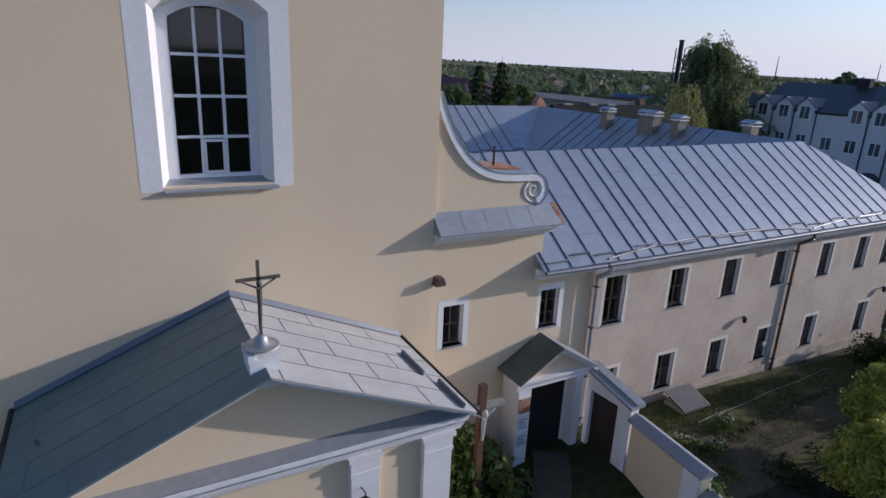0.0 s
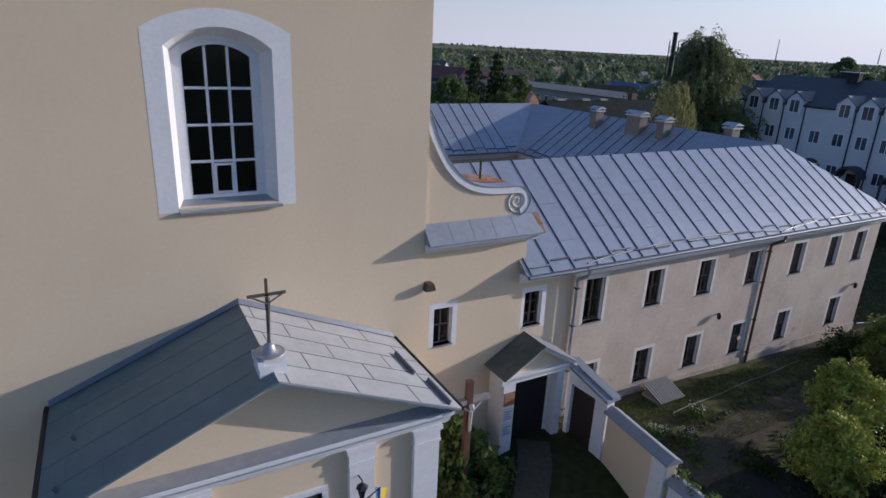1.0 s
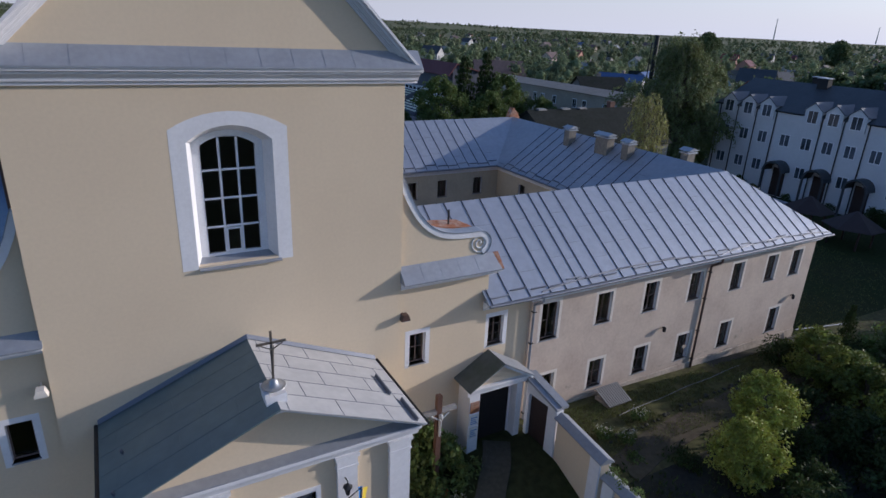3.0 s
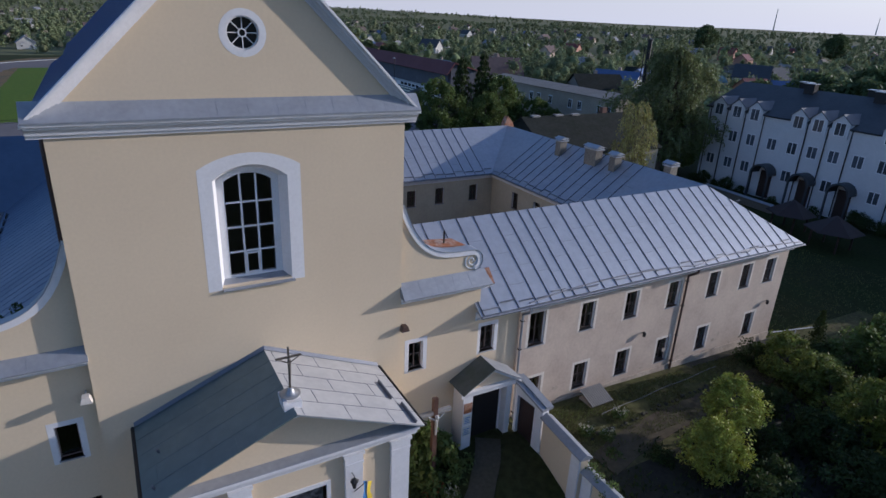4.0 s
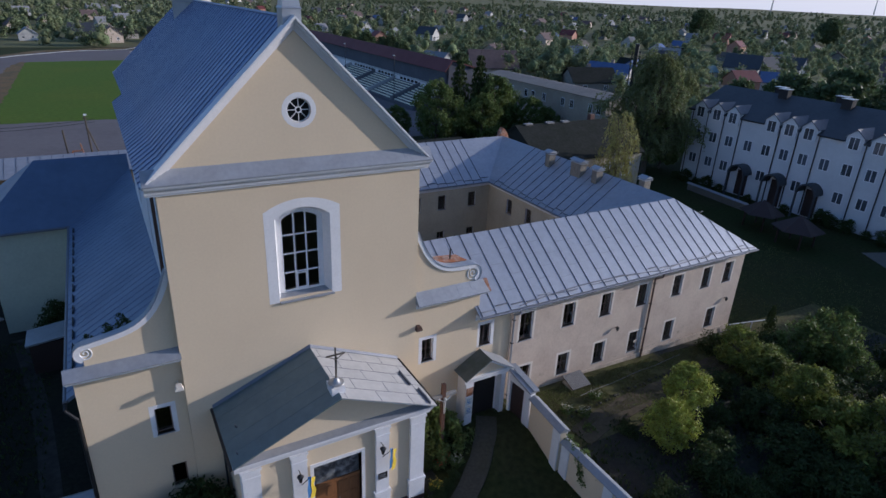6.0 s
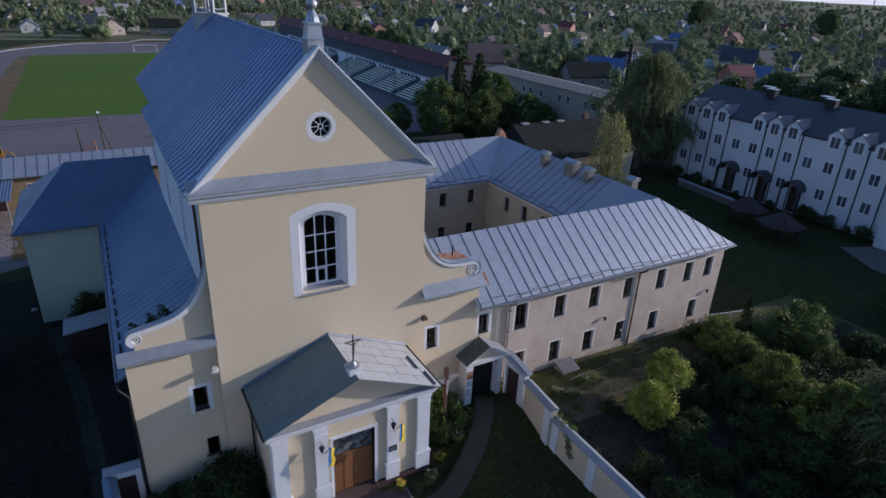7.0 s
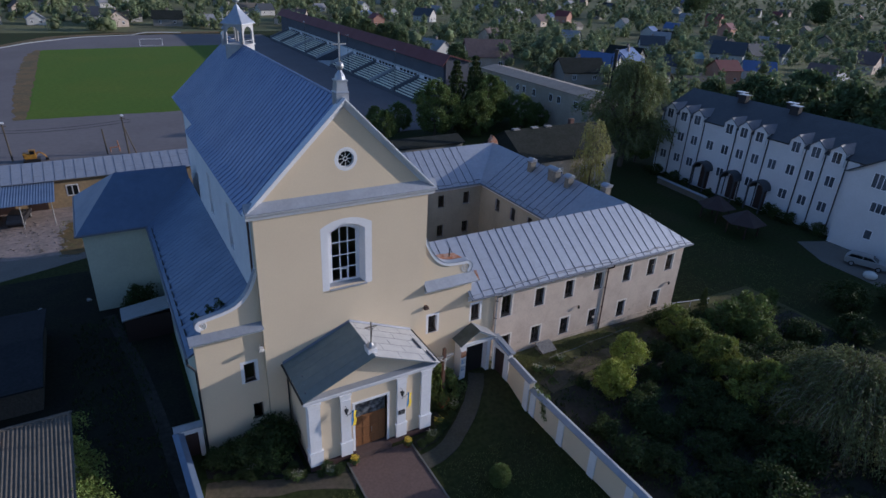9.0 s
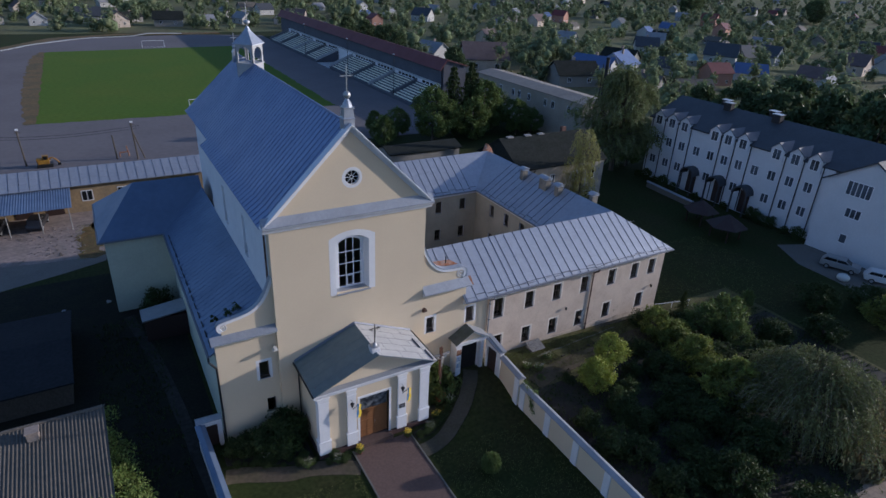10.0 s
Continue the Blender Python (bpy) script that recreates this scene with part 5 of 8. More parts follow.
# ---- paths, beds and lawns ----
def strip(line, width, z, mat, name, label, category):
    """A path of even width along a line of plan points."""
    left, right = [], []
    for i, p in enumerate(line):
        a, b = line[max(0, i - 1)], line[min(len(line) - 1, i + 1)]
        d = Vector((b[0] - a[0], b[1] - a[1])).normalized()
        wl, wr = (width / 2 * (1 + 0.12 * noise.noise((p[0] * 0.9, p[1] * 0.9, k))) for k in (1.5, 8.5))
        left.append((p[0] - d.y * wl, p[1] + d.x * wl))
        right.append((p[0] + d.y * wr, p[1] - d.x * wr))
    bm = bmesh.new()
    rows = [[bm.verts.new((q[0], q[1], zz + rise(*q))) for q, zz in ((l, z - 0.2), (l, z), (r, z), (r, z - 0.2))] for l, r in zip(left, right)]
    for a, b in zip(rows, rows[1:]):
        for k in range(3):
            bm.faces.new((a[k], a[k + 1], b[k + 1], b[k]))
    bm.faces.new(rows[0])
    bm.faces.new(rows[-1][::-1])
    return tagged(part(name, bm, mat, None), label, category, kind="structure")


def smooth_line(pts, n=6):
    out = []
    for i in range(len(pts) - 1):
        p0, p1, p2, p3 = (Vector(pts[max(0, min(len(pts) - 1, i + k))]) for k in (-1, 0, 1, 2))
        for j in range(n):
            t = j / n
            q = 0.5 * (2 * p1 + (p2 - p0) * t + (2 * p0 - 5 * p1 + 4 * p2 - p3) * t * t + (3 * p1 - p0 - 3 * p2 + p3) * t ** 3)
            out.append((q.x, q.y))
    return out + [tuple(pts[-1])]


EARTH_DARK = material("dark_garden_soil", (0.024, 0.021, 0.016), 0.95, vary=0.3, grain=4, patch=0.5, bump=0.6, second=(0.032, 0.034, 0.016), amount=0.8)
sheet("pavement", [(-2.35, -26), (2.25, -26), (2.5, -4.45), (-2.15, -4.45)], 0.03, PAVER, "red and grey block-paved forecourt before the door", "pavement")
for x0, x1 in ((-2.35, -2.15), (2.25, 2.5)):
    bm = prism(bmesh.new(), [(x0 - 0.06, -26), (x0 + 0.06, -26), (x1 + 0.06, -4.4), (x1 - 0.06, -4.4)], "z", -0.1, 0.09)
    tagged(part("kerb", bm, CONCRETE, None), "pale concrete kerb along the paving", "kerb", kind="structure")
strip(smooth_line([(2.4, -6.7), (4.4, -6.3), (6.3, -5.05), (8.1, -3.6), (9.4, -2.2), (10.25, -0.9)]), 1.25, 0.08, GRAVEL, "garden_path", "curved pale path leading to the gateway", "path")
strip(smooth_line([(-2.2, -6.1), (-5, -4.75), (-7.2, -4.2), (-9.6, -3.0), (-10.9, -2.6)]), 1.35, 0.02, EARTH, "garden_path", "pale curved path across the lawn", "path")
sheet("flower_bed", [(-10.6, -0.2), (-10.6, -1.6), (-8.2, -2.6), (-5.2, -4.3), (-2.3, -5.3), (-2.3, -4.6), (-4.8, -4.2), (-4.8, -0.1)], 0.015, EARTH_DARK, "planted dark earth bed beside the porch", "flower bed")
sheet("flower_bed", [(4.7, -0.1), (4.7, -4.2), (2.7, -4.6), (2.7, -5.6), (4.2, -5.3), (6.3, -3.9), (8.2, -1.8), (8.6, -0.1)], 0.015, EARTH_DARK, "planted dark earth bed by the gateway", "flower bed")
bm = bmesh.new()
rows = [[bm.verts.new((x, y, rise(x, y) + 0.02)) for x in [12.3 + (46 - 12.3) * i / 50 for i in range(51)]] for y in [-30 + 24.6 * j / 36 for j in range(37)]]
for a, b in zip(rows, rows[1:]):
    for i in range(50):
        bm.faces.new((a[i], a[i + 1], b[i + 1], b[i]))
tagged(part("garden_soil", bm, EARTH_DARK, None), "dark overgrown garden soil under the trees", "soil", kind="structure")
strip(smooth_line([(14.4, -4.8), (18.0, -4.0), (24, -3.4), (31, -2.8), (36, -2.6)], 8), 1.5, 0.05, EARTH, "garden_path", "trodden earth path along the garden", "path")
strip([(12.4, -0.2), (34.4, -0.25)], 0.55, 0.03, GRAVEL, "garden_path", "weedy gravel strip at the foot of the wall", "path")
sheet("yard", [(-60, 36.5), (-15.2, 38), (-16.2, 50), (-10, 58.2), (-60, 58.5)], 0.02, YARD, "pinkish gravel yard strewn with rubble", "yard")
sheet("yard", [(-60, 28), (-26, 33.1), (-20.1, 35.0), (-16.2, 36.5), (-15.4, 38.1), (-21.6, 38.5), (-26.4, 39.2), (-60, 43)], 0.03, CONCRETE, "pale concrete drive along the yard", "drive")
sheet("court_paving", [(10, 8), (25.5, 8), (25.5, 22.6), (10, 22.6)], 0.02, CONCRETE, "paved inner courtyard", "paving")
sheet("gardens", [(106, -60), (640, -60), (560, 400), (300, 600), (-300, 600), (-300, 258), (106, 258)], 0.01, GARDENS, "patchy gardens and grass between the town houses", "ground")
# near-black earth: the shade beside the church is put into its colour
YARD_SHADE = material("shade_darkened_earth", (0.02, 0.019, 0.015), 0.95, vary=0.3, grain=4, patch=0.5, bump=0.5, second=(0.03, 0.032, 0.018), amount=0.7, spec=0.1)
YARD_PATH = material("trodden_grey_earth", (0.05, 0.045, 0.04), 0.95, vary=0.35, grain=2.5, patch=0.6, bump=0.5, second=(0.026, 0.026, 0.02), amount=0.9, spec=0.1)
sheet("side_yard", [(-36, -7), (-12, -7), (-12, 1.1), (-10.35, 1.1), (-10.35, 23.2), (-15.7, 24), (-15.7, 33), (-36, 33)], 0.014, YARD_SHADE, "side yard earth darkened for the church's shade", "ground")
strip(smooth_line([(-11.6, -6), (-12.3, 2), (-13.2, 12), (-14.9, 22.5)], 8), 0.95, 0.02, YARD_PATH, "garden_path", "narrow broken path in the shaded yard", "path")
# stadium ground
def ragged(pts, amp, step, seed):
    """A closed outline with its edges broken into an uneven line."""
    g = random.Random(seed)
    out = []
    for (x0, y0), (x1, y1) in zip(pts, pts[1:] + pts[:1]):
        n = max(1, int(math.hypot(x1 - x0, y1 - y0) / step))
        for i in range(n):
            out.append((x0 + (x1 - x0) * i / n + g.uniform(-amp, amp), y0 + (y1 - y0) * i / n + g.uniform(-amp, amp)))
    return out


track = [(-44, 74), (52, 74), (56, 90), (56, 245), (30, 250), (-10, 246), (-30, 232), (-42, 205), (-48, 150)]
sheet("running_track", track, 0.02, TRACK, "worn grey running track round the pitch", "track")
sheet("football_pitch", ragged([(-24.5, 106.5), (37.5, 104.5), (38.5, 213), (-24.5, 207)], 0.3, 2.0, 3), 0.05, PITCH, "green football pitch with worn edges", "pitch")
STRAW = material("dry_straw_grass", (0.135, 0.08, 0.024), 0.95, vary=0.3, grain=1.5, patch=0.2, bump=0.4, second=(0.06, 0.06, 0.025), amount=0.8)
sheet("dry_verge", ragged([(-24.0, 107), (-26.5, 106.5), (-28.2, 130), (-28.6, 170), (-28.0, 196), (-25.5, 208), (-24.0, 206)], 0.45, 1.5, 4), 0.04, STRAW, "dry brown grass verge of the pitch", "verge")
sheet("dry_verge", ragged([(-16.4, 38), (-18.6, 38), (-18.8, 45), (-17.0, 49), (-15.8, 44)], 0.5, 0.6, 6), 0.045, STRAW, "dry weeds beside the sacristy", "verge")
KERB = material("pale_kerb_concrete", (0.5, 0.49, 0.46), 0.9, vary=0.15, grain=3, patch=0.3, bump=0.2, amount=0.5)
strip([(-70, 190), (-36, 218), (-22, 243), (0, 253), (40, 254)], 5.0, 0.04, STRAW, "dry_verge", "dry brown verge outside the track", "verge")
strip(smooth_line([(-60, 182), (-37, 213), (-29, 226), (-22.5, 232.5), (-15.6, 239.5), (-8.5, 243.5), (8, 248), (24, 249)]), 1.0, 0.1, KERB, "track_kerb", "pale kerb of the running track", "kerb")
sheet("drive", [(60, -14), (67.8, -14), (67.8, 3.4), (64, 5), (61, 0)], 0.02, CONCRETE, "grey paved parking drive", "drive")


# ---- foliage ----
def leaf_mesh(name, centres, radii, per, size, mat, seed, droop=0.0, shell=0.3):
    """Many small leaf blades round clump centres, as one mesh."""
    rng = np.random.default_rng(seed)
    c = np.repeat(np.asarray(centres, float), per, axis=0)
    r = np.repeat(np.asarray(radii, float), per, axis=0)
    n = len(c)
    d = rng.normal(size=(n, 3))
    d /= np.linalg.norm(d, axis=1, keepdims=True)
    rad = (shell + (1 - shell) * rng.random((n, 1)) ** 0.7) * (0.85 + 0.35 * rng.random((n, 1)))
    p = c + d * r[:, None] * rad
    if droop:
        p[:, 2] -= droop * rng.random(n) ** 2 * r
    u = rng.normal(size=(n, 3)) + d * 0.3
    u /= np.linalg.norm(u, axis=1, keepdims=True)
    v = np.cross(u, rng.normal(size=(n, 3)))
    v /= np.linalg.norm(v, axis=1, keepdims=True)
    s = size * (0.6 + 0.8 * rng.random((n, 1)))
    if droop:
        u = u * 0.5 + np.array([0, 0, -1.0])
    verts = np.stack([p - u * s, p + v * s * 0.45, p + u * s, p - v * s * 0.45], 1).reshape(-1, 3)
    me = bpy.data.meshes.new(name)
    me.from_pydata(verts.tolist(), [], np.arange(4 * n).reshape(-1, 4).tolist())
    me.materials.append(mat)
    return me


def crown_clumps(h, r, base, n, seed, fat=0.42):
    """Clump centres that fill an uneven crown: lobes of different reach."""
    g = np.random.default_rng(seed)
    lobes = [(g.uniform(0, math.tau), g.uniform(0.2, 0.85), g.uniform(0.7, 1.15)) for _ in range(7)]
    out, rad = [], []
    for i in range(n):
        f = (i + g.random()) / n
        a = i * 2.39996 + g.normal() * 0.5
        k = max(0.12, math.sin(math.pi * min(1.0, 0.14 + 0.83 * f))) ** 0.75
        reach = 1.0 + 0.28 * sum(s * math.cos(a - b) * math.exp(-((f - c) / 0.3) ** 2) for b, c, s in lobes) / 1.6
        rr = r * k * reach * (0.3 + 0.62 * math.sqrt(g.random()))
        out.append((rr * math.cos(a), rr * math.sin(a), base + (h - base) * (0.04 + 0.9 * f) + g.normal() * 0.03 * h))
        rad.append(r * fat * g.uniform(0.55, 1.25) * (0.6 + 0.4 * k))
    return out, rad


def tree_model(name, h, r, base, mat, label, category, seed, n=26, per=170, size=0.16, droop=0.0, fat=0.42, trunk=0.16, group=""):
    """A tree at the origin: tapered trunk with limbs, and a crown of leaves."""
    t = thing(name, 0, 0, 0, label, category, group)
    cs, rs = crown_clumps(h, r, base, n, seed, fat)
    bm = bmesh.new()
    top = Vector((0.1 * r, 0.05 * r, base + (h - base) * 0.7))
    rod(bm, (0, 0, -0.1), (0.03 * r, 0, base * 0.9), trunk, trunk * 0.75)
    rod(bm, (0.03 * r, 0, base * 0.9), top, trunk * 0.75, trunk * 0.25)
    for c in cs[:: max(1, n // 12)]:
        z = min(c[2] * 0.75, top.z)
        f = max(0.15, z / top.z)
        rod(bm, (0.08 * r * f, 0.04 * r * f, z * 0.85), c, trunk * 0.35 * (1.2 - f * 0.6), trunk * 0.08, 5)
    part("trunk", bm, BARK, t)
    ob = new("crown", leaf_mesh("crown", cs, rs, per, size, mat, seed, droop))
    ob.parent = t
    return t


def strand_tree(name, h, r, base, mat, label, seed, strands, leaves, size, hang, trunk, droop=1.0, lobes=0.22, belly=0.7):
    """A tree whose long thin twigs arch outward and hang, each with small leaves along it."""
    t = thing(name, 0, 0, 0, label, "tree")
    g = np.random.default_rng(seed)
    bm = bmesh.new()
    rod(bm, (0, 0, -0.1), (0, 0, base), trunk, trunk * 0.8)
    rod(bm, (0, 0, base), (0.05 * r, 0, h * 0.8), trunk * 0.8, trunk * 0.15)
    twig = bmesh.new()
    pos, along = [], []
    for i in range(strands):
        f = (i + 0.5) / strands
        a = i * 2.39996 + g.normal() * 0.3
        z0 = base + (h - base) * (0.12 + 0.83 * f)
        k = math.sqrt(max(0.03, 1 - (2 * f - belly) ** 2 / 1.75)) * (1 - 0.35 * f * f) * (1 + lobes * math.sin(f * 13 + 2 * math.sin(a)))
        rr = r * k * (0.25 + 0.6 * math.sqrt(g.random())) * (1 + 0.18 * math.sin(a * 3 + f * 7))
        p = Vector((rr * math.cos(a), rr * math.sin(a), z0 + g.normal() * 0.03 * h))
        v = Vector((math.cos(a), math.sin(a), 0.75 + 0.5 * g.random())) * 0.5
        n = max(6, int(leaves * (0.6 + 0.8 * g.random())))
        step = hang * (0.6 + 0.8 * g.random()) / n
        line = [p.copy()]
        for j in range(n):
            d = v.normalized()
            p = p + d * step
            v = v + Vector((g.normal() * 0.06, g.normal() * 0.06, -droop * 2.6 / n))
            if p.z < 0.3:
                break
            line.append(p.copy())
            for _ in range(2):
                pos.append(p + Vector(g.normal(size=3)) * size * 0.9)
                along.append(d + Vector(g.normal(size=3)) * 0.45)
        if i % 5 == 0:
            rod(bm, (0.04 * r, 0, max(base * 0.8, z0 * 0.7)), line[0], trunk * 0.16, trunk * 0.05, 5)
        if i % 3 == 0 and len(line) > 4:
            pipe(twig, line[:: max(1, len(line) // 4)], 0.018, 3)
    part("trunk", bm, BARK, t)
    tagged(part("twig", twig, TWIG, t, "pale thin arching twigs"), kind="stuff")
    p, u = np.array([q[:] for q in pos]), np.array([q[:] for q in along])
    u /= np.linalg.norm(u, axis=1, keepdims=True)
    w = np.cross(u, g.normal(size=u.shape))
    w /= np.linalg.norm(w, axis=1, keepdims=True)
    s = size * (0.6 + 0.8 * g.random((len(p), 1)))
    verts = np.stack([p - u * s, p + w * s * 0.4, p + u * s, p - w * s * 0.4], 1).reshape(-1, 3)
    me = bpy.data.meshes.new("crown")
    me.from_pydata(verts.tolist(), [], np.arange(len(verts)).reshape(-1, 4).tolist())
    me.materials.append(mat)
    ob = new("crown", me)
    ob.parent = t
    return t


TWIG = plain("pale_twig_bark", (0.22, 0.20, 0.14), 0.9)


def conifer_model(h, r, seed):
    t = thing("spruce", 0, 0, 0, "tall dark spruce with tiered branches", "tree", "spruces beside the stadium")
    part("trunk", rod(bmesh.new(), (0, 0, -0.1), (0, 0, h), 0.2, 0.03), BARK, t)
    cs, rs = [], []
    g = random.Random(seed)
    for i in range(15):
        f = i / 15
        for k in range(6):
            a = k * math.tau / 6 + i * 0.7 + g.uniform(-0.25, 0.25)
            reach = r * (1 - f) ** 0.8 * g.uniform(0.7, 1.1) + 0.15
            for q in (0.35, 0.65, 0.95):
                cs.append((reach * q * math.cos(a), reach * q * math.sin(a), h * (0.1 + 0.88 * f) - 0.35 * reach * q))
                rs.append(0.16 + reach * 0.17 * (1.3 - q))
    ob = new("crown", leaf_mesh("crown", cs, rs, 16, 0.24, LEAF_DARK, seed, 0.5, 0.2))
    ob.parent = t
    return t


def put(model, x, y, scale=1.0, turn=0.0, tall=1.0, z=0.0, label=""):
    ob = copy_thing(model, Matrix.Translation((x, y, z)) @ Matrix.Rotation(turn, 4, "Z") @ Matrix.Diagonal((scale, scale, scale * tall, 1)))
    return tagged(ob, label)


models = []
# garden shrubs and trees on the right
fruit = tree_model("fruit_tree", 5.2, 2.4, 1.0, LEAF_SUN, "leafy green fruit tree in the shaded garden", "tree", 11, n=80, per=100, size=0.13, fat=0.24, group="garden trees")
fruit_b = tree_model("fruit_tree", 4.6, 2.2, 0.8, LEAF_SUN, "leafy green fruit tree with sunlit top", "tree", 111, n=55, per=130, size=0.13, fat=0.27, group="garden trees")
fruit2 = tree_model("fruit_tree", 3.8, 2.5, 0.3, LEAF_DARK, "dark dense garden bush tree", "tree", 12, n=70, per=100, size=0.14, fat=0.27, group="garden trees")
lime = tree_model("lime_shrub", 3.3, 1.75, 0.3, LEAF_LIME, "rounded yellow-green shrub in sunlight", "shrub", 13, n=110, per=90, size=0.09, fat=0.27, trunk=0.07, group="golden shrubs")
lime_tall = tree_model("lime_shrub", 4.5, 1.6, 1.7, LEAF_LIME, "taller rounded yellow-green shrub in sunlight", "shrub", 33, n=100, per=90, size=0.09, fat=0.27, trunk=0.09, group="golden shrubs")
willow = strand_tree("willow_tree", 7.8, 6.0, 1.0, LEAF_WILLOW, "wide olive-grey willow with drooping twigs", 14, 1500, 14, 0.12, 2.6, 0.3)
shrub = tree_model("shrub", 1.9, 1.25, 0.1, LEAF_DARK, "low dark green shrub", "shrub", 15, n=18, per=130, size=0.1, fat=0.5, trunk=0.05, group="low shrubs")
bright = tree_model("shrub", 1.9, 1.25, 0.1, LEAF, "leafy mid-green shrub in a garden bed", "shrub", 25, n=40, per=60, size=0.1, fat=0.35, trunk=0.05, group="low shrubs")
pale = tree_model("pale_shrub", 3.4, 2.0, 0.3, LEAF, "green shrub with sunlit upright twigs", "shrub", 16, n=24, per=150, size=0.14, fat=0.42, trunk=0.06, group="pale shrubs")
broad = tree_model("broadleaf_tree", 11, 5.0, 1.2, LEAF, "large dark leafy tree behind the monastery", "tree", 17, n=130, per=90, size=0.22, fat=0.2, trunk=0.3, group="trees behind the monastery")
birch = strand_tree("birch_tree", 9.5, 1.75, 1.6, LEAF_BIRCH, "slender yellowing birch with hanging twigs", 18, 260, 14, 0.12, 2.0, 0.16, 1.9, 0.6, 1.15)
weeping = strand_tree("tall_willow", 17.3, 6.0, 2.0, LEAF_TALL, "tall broad tree with hanging olive foliage", 19, 1500, 20, 0.15, 1.9, 0.45, 0.9, 0.5)
spruce = conifer_model(14, 3.6, 20)
broad_far = tree_model("broadleaf_tree", 11, 5.0, 1.0, LEAF_GROVE, "large leafy tree in full leaf", "tree", 27, n=95, per=55, size=0.36, fat=0.24, trunk=0.3, group="trees behind the monastery")
models += [broad_far, bright, fruit_b, fruit, fruit2, lime, lime_tall, willow, shrub, pale, broad, birch, weeping, spruce]

put(lime, 19.0, -7.2, 0.9, 0.3, 1.05, rise(18.9, -7.35))
put(lime_tall, 21.6, -5.9, 0.98, 1.9, 0.85, rise(21.1, -6.25))
for x, y, s, a, m in ((29.9, -3.9, 0.9, 0.2, fruit), (30.0, -6.6, 0.85, 2.9, fruit_b), (28.9, -9.4, 0.85, 2.0, fruit), (28.0, -11.8, 0.95, 1.0, fruit_b), (27.9, -14.0, 1.05, 4.4, fruit), (32.2, -5.0, 0.7, 4.8, fruit_b), (26.0, -8.2, 0.7, 3.3, fruit2),
                      (24.8, -11.6, 0.8, 0.9, fruit2), (31.8, -9.5, 0.8, 4.1, fruit2), (31.5, -13.0, 0.7, 2.2, fruit2), (23.6, -14.6, 0.85, 5.0, fruit2), (20.6, -15.6, 0.6, 0.7, fruit2), (16.4, -14.6, 0.6, 2.9, fruit2), (16.2, -18.2, 0.7, 4.0, fruit2), (18.9, -12.6, 0.55, 5.5, fruit2), (19.3, -18.4, 0.7, 1.2, fruit2), (25.2, -18.6, 0.85, 1.4, fruit2), (20.4, -20.0, 0.9, 2.6, fruit2),
                      (36.0, -11.8, 0.75, 0.4, fruit2), (41.0, -9.5, 0.7, 5.1, fruit2), (46.5, -11.5, 0.8, 2.0, fruit2), (22.8, -24.5, 0.9, 3.7, fruit2), (51.5, -8.0, 0.9, 1.1, fruit2), (57, -11, 1.0, 0.1, fruit2), (17.2, -22.5, 0.7, 1.9, fruit2), (54, -14, 1.1, 1.7, fruit)):
    put(m, x, y, s, a, 0.72 + 0.22 * ((x * 7.3) % 1))
put(willow, 31.2, -18.4, 0.87, 0.4)
for x, y, s, a in ((35.6, -5.2, 1.0, 0.5), (38.6, -5.8, 1.05, 2.0), (36.8, -8.0, 0.75, 3.0), (45.0, -3.6, 0.5, 1.0)):
    put(pale, x, y, s, a)
for x, y, s, a in ((15.1, -10.4, 0.9, 0.2), (14.6, -13.4, 1.2, 1.1), (30.2, -1.7, 0.9, 2.2), (33.0, -3.6, 1.1, 0.9), (17.4, -5.4, 0.55, 0.4), (20.9, -9.2, 0.9, 1.8), (18.4, -11.6, 0.9, 2.8),
                   (-9.3, -0.9, 0.75, 0.1), (-8.2, -1.3, 0.95, 1.3), (-7.0, -1.2, 1.15, 2.1), (-5.9, -1.5, 1.1, 3.1), (-6.6, -2.4, 0.8, 4.0), (-5.6, -0.8, 1.2, 5.2), (-9.0, -0.4, 0.6, 2.2),
                   (5.3, -2.2, 0.5, 0.9), (-10.0, -0.7, 0.7, 1.0), (19.0, -10.0, 1.1, 0.5), (23.2, -7.4, 0.8, 1.5), (26.3, -5.4, 0.9, 2.5), (21.5, -12.3, 0.8, 0.5), (-12.4, 22.3, 1.25, 1.0), (-12.9, 21.6, 0.8, 2.0)):
    put(shrub, x, y, s, a)
for x, y, s, a in ((5.6, -0.9, 0.9, 0.6), (6.6, -0.7, 1.35, 1.5), (7.4, -1.1, 1.1, 2.7), (6.1, -1.9, 0.7, 3.9), (-7.6, -2.0, 0.6, 0.4), (-6.4, -1.9, 0.9, 2.4), (16.6, -2.3, 0.4, 1.0), (19.8, -2.9, 0.3, 2.0), (15.4, -4.4, 0.5, 3.0), (12.9, -6.6, 0.5, 1.0)):
    put(bright, x, y, s, a)
for x, y, s, a in ((44.5, 68, 1.0, 0.2), (39.5, 73.5, 0.55, 1.0), (58.5, 70, 1.02, 2.0), (53, 66, 0.8, 3.3), (64, 66, 0.7, 0.7), (63, 74, 0.8, 4.0), (36, 78, 0.42, 5.0), (34, 68, 0.55, 1.7), (70.5, 40, 0.8, 0.1), (68, 66, 0.5, 0.1)):
    put(broad, x, y, s, a)
